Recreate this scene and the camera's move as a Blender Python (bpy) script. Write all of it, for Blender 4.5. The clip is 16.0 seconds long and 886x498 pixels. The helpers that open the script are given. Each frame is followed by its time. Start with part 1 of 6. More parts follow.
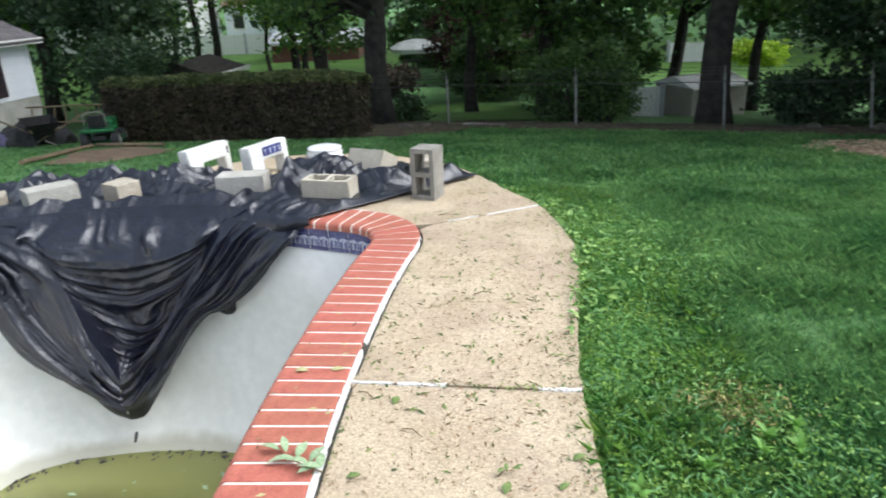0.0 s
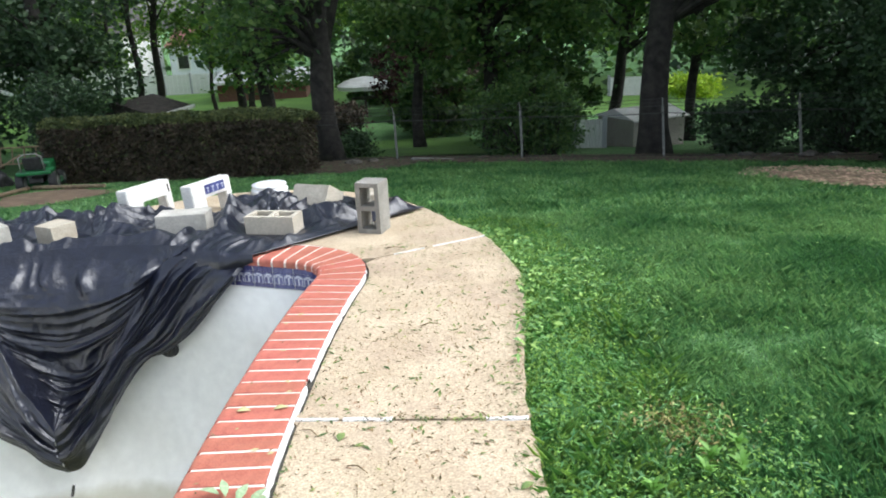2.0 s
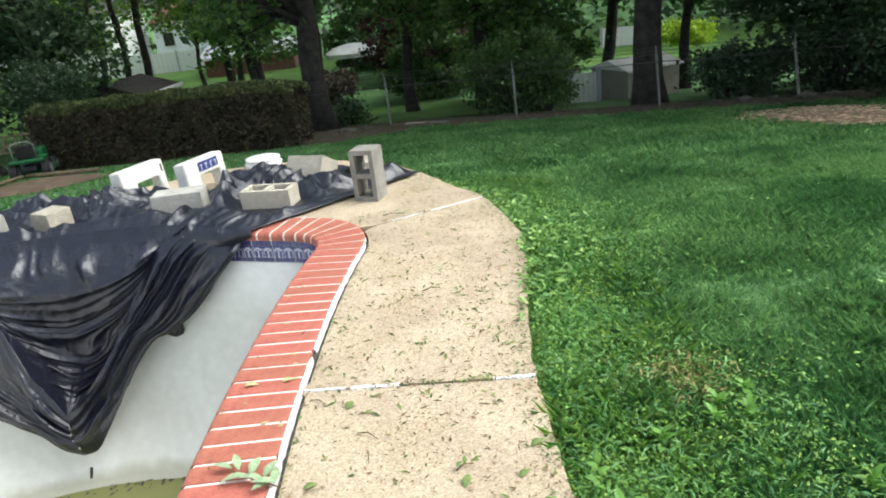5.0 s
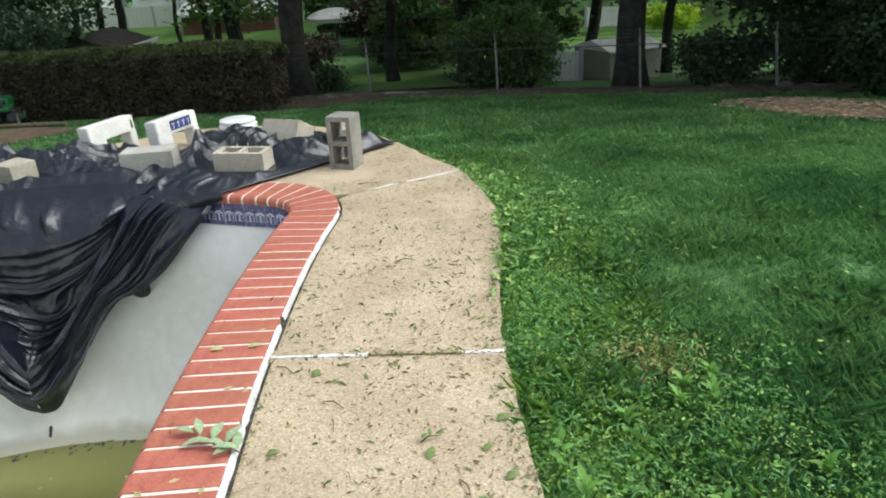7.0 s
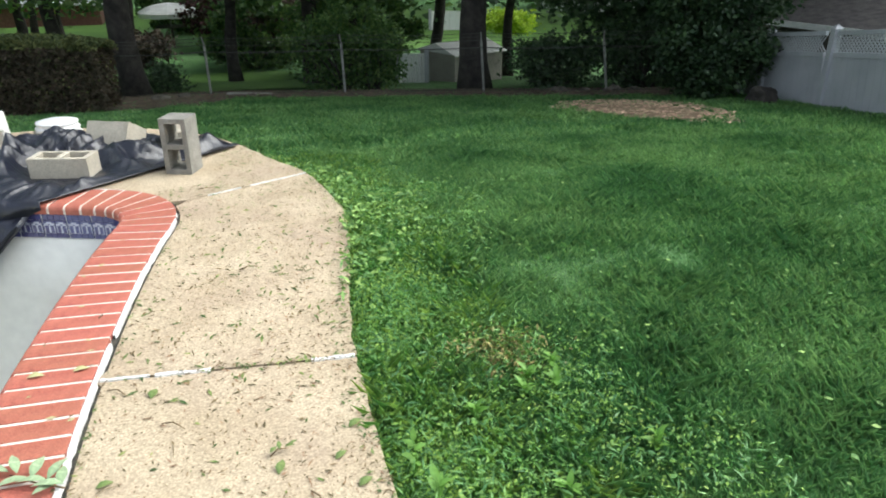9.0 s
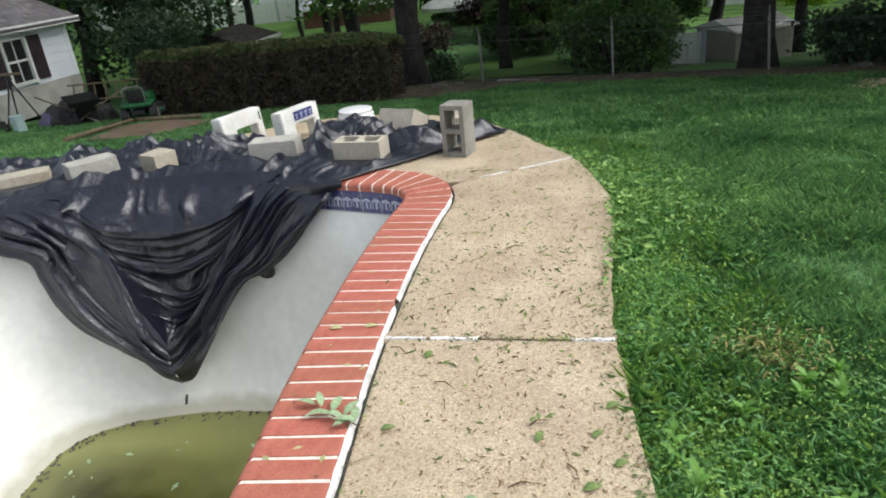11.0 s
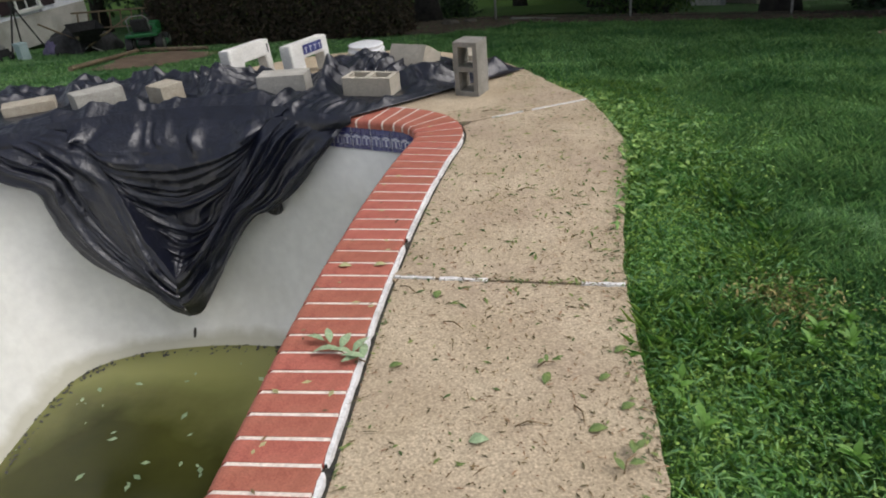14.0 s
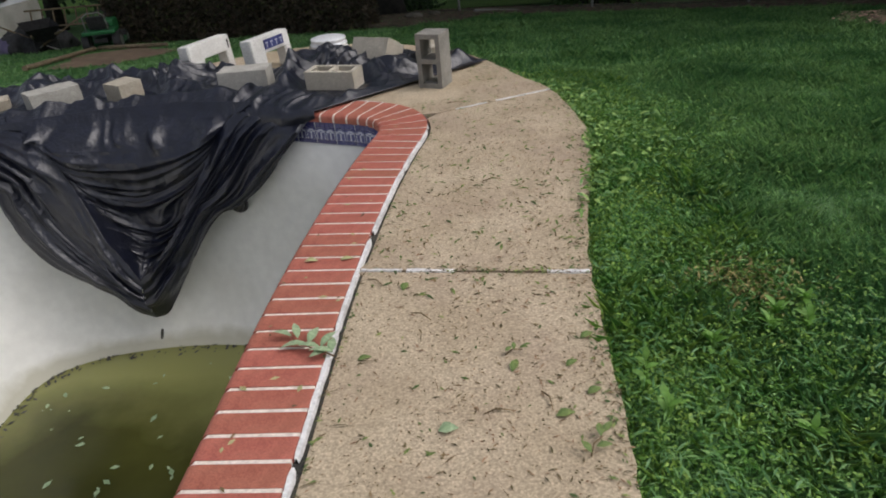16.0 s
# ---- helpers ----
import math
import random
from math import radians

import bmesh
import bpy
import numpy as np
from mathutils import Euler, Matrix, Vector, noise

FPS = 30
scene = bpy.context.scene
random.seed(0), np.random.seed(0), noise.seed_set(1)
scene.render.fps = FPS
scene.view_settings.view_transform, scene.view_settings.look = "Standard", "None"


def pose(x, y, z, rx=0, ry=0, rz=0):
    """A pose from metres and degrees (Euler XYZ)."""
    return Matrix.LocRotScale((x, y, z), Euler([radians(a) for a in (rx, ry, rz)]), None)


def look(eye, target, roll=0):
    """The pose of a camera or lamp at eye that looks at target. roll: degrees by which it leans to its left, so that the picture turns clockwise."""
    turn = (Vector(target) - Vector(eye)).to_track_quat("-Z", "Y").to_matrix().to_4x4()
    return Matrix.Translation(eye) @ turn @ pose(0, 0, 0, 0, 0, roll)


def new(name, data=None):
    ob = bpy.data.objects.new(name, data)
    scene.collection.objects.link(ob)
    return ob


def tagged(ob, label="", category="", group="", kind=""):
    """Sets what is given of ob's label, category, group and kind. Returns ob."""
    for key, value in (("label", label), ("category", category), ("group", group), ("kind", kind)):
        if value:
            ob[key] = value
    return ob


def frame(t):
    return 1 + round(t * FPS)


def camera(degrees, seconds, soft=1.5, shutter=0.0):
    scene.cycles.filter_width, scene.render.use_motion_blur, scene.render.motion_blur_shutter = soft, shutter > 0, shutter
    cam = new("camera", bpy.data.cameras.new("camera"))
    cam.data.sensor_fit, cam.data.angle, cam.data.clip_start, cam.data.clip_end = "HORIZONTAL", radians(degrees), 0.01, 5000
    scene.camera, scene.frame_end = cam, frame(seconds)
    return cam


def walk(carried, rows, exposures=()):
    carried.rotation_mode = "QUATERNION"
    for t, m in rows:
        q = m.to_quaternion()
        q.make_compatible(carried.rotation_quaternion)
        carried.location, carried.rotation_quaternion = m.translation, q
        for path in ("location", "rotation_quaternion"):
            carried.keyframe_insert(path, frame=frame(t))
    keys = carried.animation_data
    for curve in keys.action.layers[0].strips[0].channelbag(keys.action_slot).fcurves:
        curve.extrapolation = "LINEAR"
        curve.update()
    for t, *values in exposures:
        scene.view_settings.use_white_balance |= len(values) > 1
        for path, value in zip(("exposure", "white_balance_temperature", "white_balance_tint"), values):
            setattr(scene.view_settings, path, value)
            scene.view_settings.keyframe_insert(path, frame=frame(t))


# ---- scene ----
cam = camera(65.4, 16.0, soft=1.9, shutter=0.15)
PATH = [
    (0, (0.048, -0.135, 1.496), (-0.067, 1.724, 0.768), -2.5),
    (0.5, (0.012, -0.17, 1.495), (-0.423, 1.667, 0.834), -2.5),
    (1, (0.085, -0.137, 1.485), (-0.082, 1.763, 0.882), -3.2),
    (1.5, (0.125, -0.107, 1.468), (0.152, 1.789, 0.834), -3.5),
    (2, (0.092, -0.131, 1.474), (0.115, 1.764, 0.835), -2.8),
    (2.5, (0.06, -0.135, 1.476), (-0.035, 1.751, 0.817), -4.4),
    (3, (0.071, -0.117, 1.47), (0.021, 1.758, 0.777), -4.6),
    (3.2, (0.064, -0.116, 1.46), (0.065, 1.758, 0.76), -4.4),
    (5.3, (0.106, -0.109, 1.462), (0.115, 1.745, 0.714), -6.4),
    (5.5, (0.097, -0.095, 1.454), (0.102, 1.754, 0.693), -5.8),
    (6, (0.075, -0.073, 1.448), (-0.052, 1.753, 0.641), -5.2),
    (6.5, (0.125, -0.061, 1.443), (0.272, 1.77, 0.651), -4.0),
    (7, (0.103, -0.088, 1.446), (0.183, 1.738, 0.634), -2.9),
    (7.5, (0.083, -0.101, 1.464), (0.118, 1.725, 0.647), -1.3),
    (8, (0.104, -0.096, 1.465), (0.249, 1.787, 0.807), -1.1),
    (8.5, (0.137, -0.074, 1.448), (0.607, 1.719, 0.699), 0.6),
    (9, (0.14, -0.075, 1.442), (0.63, 1.683, 0.624), 0.1),
    (9.5, (0.104, -0.085, 1.445), (0.323, 1.695, 0.561), -1.6),
    (10, (0.089, -0.115, 1.453), (-0.024, 1.714, 0.651), -3.4),
    (10.2, (0.097, -0.129, 1.459), (-0.078, 1.695, 0.658), -4.7),
    (12.3, (0.088, -0.13, 1.446), (-0.173, 1.642, 0.558), -6.7),
    (12.5, (0.076, -0.125, 1.444), (-0.176, 1.641, 0.541), -6.3),
    (13, (0.043, -0.134, 1.454), (-0.255, 1.611, 0.524), -5.2),
    (13.5, (0.062, -0.118, 1.453), (-0.253, 1.614, 0.504), -5.7),
    (14, (0.073, -0.111, 1.441), (-0.187, 1.619, 0.472), -5.1),
    (14.5, (0.089, -0.112, 1.44), (-0.104, 1.614, 0.447), -5.9),
    (15, (0.075, -0.134, 1.462), (-0.111, 1.58, 0.448), -5.6),
    (15.5, (0.088, -0.119, 1.443), (-0.102, 1.603, 0.444), -5.9),
    (16, (0.092, -0.118, 1.435), (-0.085, 1.61, 0.443), -5.4),
]
EXPOSURES = [(0.0, 0.85, 5950, 8), (0.5, 0.84, 5950, 8), (1.5, 1.02, 5950, 8), (2.5, 1.04, 6000, 8), (5.5, 0.92, 6200, 4), (6.5, 0.66, 6200, 4), (7.3, 0.56, 6200, 4), (8.0, 0.52, 6200, 5), (8.5, 0.68, 6200, 5), (9.0, 0.91, 6200, 5), (9.5, 0.89, 6200, 5), (10.0, 0.79, 6200, 5), (12.5, 0.15, 6400, 11), (13.2, 0.08, 6400, 11), (14.5, -0.14, 6400, 12), (15.0, -0.2, 6400, 12), (16.0, -0.27, 6400, 13)]
walk(cam, [(t, look(eye, target, roll)) for t, eye, target, roll in PATH], EXPOSURES)

# ---------- light ----------
world = bpy.data.worlds.new("world")
scene.world = world
world.use_nodes = True
wt = world.node_tree
sky = wt.nodes.new("ShaderNodeTexSky")
sky.sky_type, sky.sun_disc = "NISHITA", False
sky.sun_elevation, sky.sun_rotation = radians(50), radians(87)
sky.air_density, sky.dust_density, sky.ozone_density = 1.0, 4.0, 1.0
hue = wt.nodes.new("ShaderNodeHueSaturation")
hue.inputs["Saturation"].default_value = 0.35
wt.links.new(sky.outputs[0], hue.inputs["Color"])
wt.links.new(hue.outputs[0], wt.nodes["Background"].inputs[0])
wt.nodes["Background"].inputs[1].default_value = 0.17
sun = new("sun", bpy.data.lights.new("sun", "SUN"))
sun.data.energy, sun.data.angle, sun.data.color = 1.15, radians(60), (1.0, 0.96, 0.9)
sun.matrix_basis = look((38, 2, 46), (0, 0, 0))


# ---------- materials ----------
def hexc(c):
    return (*c, 1.0)


def mat(name, a, b, scale=6.0, rough=0.8, metal=0.0, bump=0.2, fine=80.0, c=None, island=0.0, rand=0.0, spec=0.5, grain=0.2,
        detail=8.0, translucent=0.0, stain=None, stain_scale=1.2, stain_amount=0.5, depth=0.01):
    """A procedural surface: two tones at one scale, a fine grain, stains, and relief."""
    m = bpy.data.materials.new(name)
    m.use_nodes = True
    t = m.node_tree
    N, L = t.nodes, t.links
    bsdf = N["Principled BSDF"]
    tc = N.new("ShaderNodeTexCoord")
    n1 = N.new("ShaderNodeTexNoise")
    n1.inputs["Scale"].default_value, n1.inputs["Detail"].default_value = scale, detail
    n2 = N.new("ShaderNodeTexNoise")
    n2.inputs["Scale"].default_value, n2.inputs["Detail"].default_value = fine, 4.0
    for n in (n1, n2):
        L.new(tc.outputs["Object"], n.inputs["Vector"])
    ramp = N.new("ShaderNodeValToRGB")
    ramp.color_ramp.elements[0].position, ramp.color_ramp.elements[1].position = 0.35, 0.65
    ramp.color_ramp.elements[0].color, ramp.color_ramp.elements[1].color = hexc(a), hexc(b)
    L.new(n1.outputs["Fac"], ramp.inputs["Fac"])
    out = ramp.outputs["Color"]
    # grain
    g = N.new("ShaderNodeMix")
    g.data_type, g.blend_type = "RGBA", "MULTIPLY"
    gr = N.new("ShaderNodeMapRange")
    gr.inputs["From Min"].default_value, gr.inputs["From Max"].default_value = 0.3, 0.7
    gr.inputs["To Min"].default_value, gr.inputs["To Max"].default_value = 1 - grain, 1 + grain
    L.new(n2.outputs["Fac"], gr.inputs["Value"])
    g.inputs[0].default_value = 1.0
    L.new(out, g.inputs[6]), L.new(gr.outputs[0], g.inputs[7])
    out = g.outputs[2]
    if stain:
        n3 = N.new("ShaderNodeTexNoise")
        n3.inputs["Scale"].default_value, n3.inputs["Detail"].default_value = stain_scale, 6.0
        L.new(tc.outputs["Object"], n3.inputs["Vector"])
        r3 = N.new("ShaderNodeMapRange")
        r3.inputs["From Min"].default_value, r3.inputs["From Max"].default_value = 0.48, 0.68
        r3.inputs["To Max"].default_value = stain_amount
        L.new(n3.outputs["Fac"], r3.inputs["Value"])
        s = N.new("ShaderNodeMix")
        s.data_type = "RGBA"
        L.new(r3.outputs[0], s.inputs[0]), L.new(out, s.inputs[6])
        s.inputs[7].default_value = hexc(stain)
        out = s.outputs[2]
    for amount, node, sock in ((island, "ShaderNodeNewGeometry", "Random Per Island"), (rand, "ShaderNodeObjectInfo", "Random")):
        if amount:
            src = N.new(node)
            hs = N.new("ShaderNodeHueSaturation")
            mr = N.new("ShaderNodeMapRange")
            mr.inputs["To Min"].default_value, mr.inputs["To Max"].default_value = 1 - amount, 1 + amount
            L.new(src.outputs[sock], mr.inputs["Value"]), L.new(mr.outputs[0], hs.inputs["Value"])
            mh = N.new("ShaderNodeMapRange")
            mh.inputs["To Min"].default_value, mh.inputs["To Max"].default_value = 0.5 + 0.06 * amount, 0.5 - 0.06 * amount
            L.new(src.outputs[sock], mh.inputs["Value"]), L.new(mh.outputs[0], hs.inputs["Hue"])
            L.new(out, hs.inputs["Color"])
            out = hs.outputs["Color"]
    L.new(out, bsdf.inputs["Base Color"])
    bsdf.inputs["Roughness"].default_value, bsdf.inputs["Metallic"].default_value = rough, metal
    bsdf.inputs["Specular IOR Level"].default_value = spec
    if bump:
        bp = N.new("ShaderNodeBump")
        bp.inputs["Strength"].default_value, bp.inputs["Distance"].default_value = bump, depth
        ad = N.new("ShaderNodeMath")
        L.new(n1.outputs["Fac"], ad.inputs[0]), L.new(n2.outputs["Fac"], ad.inputs[1])
        L.new(ad.outputs[0], bp.inputs["Height"]), L.new(bp.outputs[0], bsdf.inputs["Normal"])
    if translucent:
        tr = N.new("ShaderNodeBsdfTranslucent")
        L.new(out, tr.inputs["Color"])
        mx = N.new("ShaderNodeMixShader")
        mx.inputs[0].default_value = translucent
        L.new(bsdf.outputs[0], mx.inputs[1]), L.new(tr.outputs[0], mx.inputs[2])
        L.new(mx.outputs[0], N["Material Output"].inputs["Surface"])
    return m


M_BRICK = mat("coping_brick", (0.355, 0.102, 0.068), (0.46, 0.150, 0.102), 9, 0.75, bump=0.25, rand=0.07, fine=160, stain=(0.30, 0.10, 0.06), stain_scale=14, stain_amount=0.35)
M_GROUT = mat("white_mortar", (0.70, 0.61, 0.53), (0.80, 0.72, 0.64), 30, 0.9, bump=0.3)
M_CAULK = mat("white_caulk", (0.66, 0.65, 0.64), (0.78, 0.77, 0.75), 12, 0.6, stain=(0.35, 0.33, 0.29), stain_scale=9, stain_amount=0.5)
M_DECK = mat("exposed_aggregate_concrete", (0.405, 0.322, 0.215), (0.485, 0.397, 0.277), 3, 0.9, bump=0.07, fine=120, grain=0.27, stain=(0.37, 0.28, 0.205), stain_scale=1.7, stain_amount=0.55, depth=0.004)
M_JOINT = mat("dark_joint", (0.035, 0.035, 0.03), (0.08, 0.075, 0.06), 20, 0.95)
M_PLASTER = mat("white_pool_plaster", (0.75, 0.755, 0.715), (0.80, 0.805, 0.765), 1.6, 0.7, bump=0.03, fine=14, grain=0.05, stain=(0.60, 0.59, 0.52), stain_scale=1.3, stain_amount=0.35)
M_TILE = mat("cobalt_glazed_tile", (0.045, 0.048, 0.15), (0.085, 0.09, 0.23), 20, 0.15, bump=0.0, rand=0.15)
M_TILE_PALE = mat("pale_blue_glaze", (0.46, 0.48, 0.60), (0.58, 0.60, 0.70), 20, 0.2, bump=0.0)
M_TILE_GROUT = mat("tile_grout", (0.64, 0.64, 0.64), (0.75, 0.75, 0.74), 30, 0.8)
M_BLOCK = mat("grey_concrete_block", (0.37, 0.355, 0.315), (0.48, 0.465, 0.415), 7, 0.95, bump=0.7, fine=130, rand=0.12, stain=(0.24, 0.22, 0.18), stain_scale=5, stain_amount=0.5, depth=0.006)
M_BLOCK_DARK = mat("weathered_grey_block", (0.22, 0.21, 0.185), (0.31, 0.295, 0.26), 7, 0.95, bump=0.7, fine=130, stain=(0.17, 0.16, 0.14), stain_scale=5, stain_amount=0.5, depth=0.006)
M_BLOCK_PALE = mat("pale_tan_block", (0.44, 0.40, 0.32), (0.55, 0.50, 0.41), 7, 0.95, bump=0.7, fine=130, stain=(0.34, 0.29, 0.22), stain_scale=5, stain_amount=0.5, depth=0.006)
M_BLOCK_TAN = mat("tan_concrete_block", (0.36, 0.32, 0.25), (0.47, 0.43, 0.345), 7, 0.95, bump=0.7, fine=130, stain=(0.26, 0.20, 0.13), stain_scale=5, stain_amount=0.6, depth=0.006)
M_WHITE_CUT = mat("white_plastered_concrete", (0.66, 0.65, 0.61), (0.78, 0.77, 0.73), 5, 0.85, bump=0.4, fine=90, stain=(0.5, 0.48, 0.42), stain_scale=6, stain_amount=0.4)
M_PLASTIC_WHITE = mat("white_plastic", (0.74, 0.75, 0.76), (0.8, 0.81, 0.82), 4, 0.35, bump=0.0)
M_TARP = mat("black_plastic_sheet", (0.0042, 0.0055, 0.013), (0.0075, 0.0095, 0.021), 14, 0.31, bump=0.55, fine=34, spec=0.7, stain=(0.018, 0.018, 0.02), stain_scale=5, stain_amount=0.2, depth=0.011)
M_LAWN = mat("lawn_soil_and_grass", (0.062, 0.155, 0.042), (0.092, 0.2, 0.06), 1.4, 1.0, bump=0.9, fine=60, stain=(0.07, 0.11, 0.04), stain_scale=0.9, stain_amount=0.3, depth=0.03)
M_FIELD = mat("neighbouring_lawn", (0.07, 0.15, 0.025), (0.11, 0.22, 0.035), 0.5, 1.0, bump=0.3, fine=20)
M_GRASS = mat("grass_blade", (0.092, 0.25, 0.075), (0.225, 0.44, 0.145), 0.9, 0.5, bump=0.0, island=0.4, translucent=0.3)
M_WEED = mat("weed_leaf", (0.115, 0.3, 0.055), (0.24, 0.415, 0.08), 4.5, 0.55, bump=0.0, island=0.45, translucent=0.4)
M_LEAF = mat("broad_leaf", (0.052, 0.118, 0.029), (0.11, 0.205, 0.052), 0.6, 0.5, bump=0.0, island=0.5, translucent=0.46)
# lighter copy of the broad leaf, with sunlight painted into its colour
M_LEAF_SUNLIT = mat("sunlit_leaf", (0.085, 0.19, 0.025), (0.15, 0.28, 0.04), 0.6, 0.55, bump=0.0, island=0.4, translucent=0.4)
M_LEAF_DARK = mat("dark_leaf", (0.026, 0.06, 0.024), (0.055, 0.108, 0.042), 0.8, 0.5, bump=0.0, island=0.5, translucent=0.3)
M_LEAF_YELLOW = mat("chartreuse_leaf", (0.26, 0.40, 0.02), (0.36, 0.50, 0.04), 2, 0.6, bump=0.0, island=0.25, translucent=0.4)
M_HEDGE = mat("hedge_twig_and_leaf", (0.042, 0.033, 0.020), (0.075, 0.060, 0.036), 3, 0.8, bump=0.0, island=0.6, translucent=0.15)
M_MAPLE = mat("dark_red_leaf", (0.035, 0.014, 0.014), (0.075, 0.032, 0.028), 3, 0.7, bump=0.0, island=0.5, translucent=0.25)
# green leaf against brown sides; its extra brightness paints the lit top
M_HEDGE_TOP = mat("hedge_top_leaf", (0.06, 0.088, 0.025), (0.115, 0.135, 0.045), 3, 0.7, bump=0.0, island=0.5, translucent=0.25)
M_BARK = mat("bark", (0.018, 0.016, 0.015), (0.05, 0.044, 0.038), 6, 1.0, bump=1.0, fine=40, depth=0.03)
M_CUT = mat("cut_weed_leaf", (0.135, 0.285, 0.06), (0.25, 0.42, 0.115), 20, 0.6, bump=0.0, island=0.4, translucent=0.2)
M_PALE_LEAF = mat("yellowed_leaf", (0.34, 0.34, 0.15), (0.46, 0.44, 0.22), 30, 0.7, bump=0.0, island=0.2)
M_STRAW = mat("straw_yellow_grass", (0.20, 0.18, 0.06), (0.30, 0.26, 0.09), 20, 0.8, bump=0.0, island=0.4)
M_DRY = mat("dry_litter", (0.12, 0.088, 0.045), (0.25, 0.18, 0.09), 20, 0.9, bump=0.0, island=0.6)
M_BED = mat("dead_leaf", (0.045, 0.036, 0.024), (0.105, 0.082, 0.052), 5, 0.9, bump=0.0, island=0.5)
M_LITTER = mat("green_leaf_scrap", (0.08, 0.135, 0.033), (0.18, 0.235, 0.07), 20, 0.7, bump=0.0, island=0.5)
M_SPRIG = mat("pale_green_leaf", (0.20, 0.29, 0.15), (0.33, 0.42, 0.25), 20, 0.6, bump=0.0, island=0.2)
M_CHIP = mat("wood_chip", (0.15, 0.11, 0.06), (0.42, 0.33, 0.21), 20, 0.9, bump=0.0, island=0.75)
M_SOIL = mat("bare_soil", (0.13, 0.088, 0.055), (0.21, 0.145, 0.09), 4, 1.0, bump=0.8, fine=50, depth=0.02)
M_PURPLE = mat("faded_purple_plastic", (0.07, 0.06, 0.12), (0.12, 0.10, 0.18), 6, 0.5)
M_SIDING = mat("pale_blue_white_siding", (0.80, 0.83, 0.90), (0.86, 0.88, 0.93), 2, 0.5, bump=0.05)
M_TRIM = mat("white_trim", (0.72, 0.72, 0.70), (0.8, 0.8, 0.78), 4, 0.5, bump=0.05)
M_FOUND = mat("grey_rendered_base", (0.42, 0.41, 0.38), (0.50, 0.49, 0.45), 3, 0.9, stain=(0.27, 0.25, 0.21), stain_scale=2)
M_ROOF = mat("grey_asphalt_shingle", (0.11, 0.10, 0.105), (0.19, 0.175, 0.175), 6, 0.95, bump=0.6, fine=50, island=0.2)
M_MAROON = mat("dark_maroon_paint", (0.025, 0.016, 0.022), (0.045, 0.028, 0.034), 5, 0.5)
M_GLASS = mat("dark_window_glass", (0.02, 0.02, 0.02), (0.035, 0.035, 0.033), 3, 0.08, bump=0.0)
M_GALV = mat("galvanised_steel", (0.20, 0.20, 0.19), (0.30, 0.30, 0.28), 20, 0.6, metal=0.4, bump=0.1)
M_WIRE = mat("dull_wire", (0.05, 0.05, 0.05), (0.09, 0.09, 0.085), 20, 0.7, metal=0.3, bump=0.0)
M_VINYL = mat("white_vinyl", (0.38, 0.39, 0.42), (0.46, 0.47, 0.50), 2, 0.45, bump=0.02, stain=(0.5, 0.5, 0.5), stain_scale=1.5, stain_amount=0.3)
M_GREEN = mat("green_machine_paint", (0.012, 0.10, 0.03), (0.02, 0.15, 0.045), 6, 0.35, bump=0.0)
M_BLACK = mat("black_rubber", (0.012, 0.012, 0.012), (0.03, 0.03, 0.03), 15, 0.7)
M_WOOD = mat("weathered_timber", (0.13, 0.10, 0.06), (0.22, 0.165, 0.10), 12, 0.85, bump=0.5)
M_STONE = mat("field_stone", (0.07, 0.065, 0.055), (0.13, 0.12, 0.10), 8, 0.95, bump=0.7)
M_SHED = mat("tan_metal_shed", (0.30, 0.28, 0.24), (0.38, 0.36, 0.31), 2, 0.6)
M_SHED_ROOF = mat("pale_grey_roof", (0.5, 0.51, 0.52), (0.62, 0.63, 0.63), 2, 0.6)
M_BRICKWALL = mat("red_brick_wall", (0.16, 0.075, 0.06), (0.23, 0.11, 0.085), 10, 0.9)
M_CANVAS = mat("pale_canvas", (0.55, 0.56, 0.55), (0.68, 0.69, 0.68), 3, 0.8)
M_TEAL = mat("pale_teal_plastic", (0.36, 0.48, 0.48), (0.46, 0.57, 0.56), 4, 0.5)
M_ORANGE = mat("brown_red_paint", (0.20, 0.07, 0.04), (0.28, 0.10, 0.06), 6, 0.6)


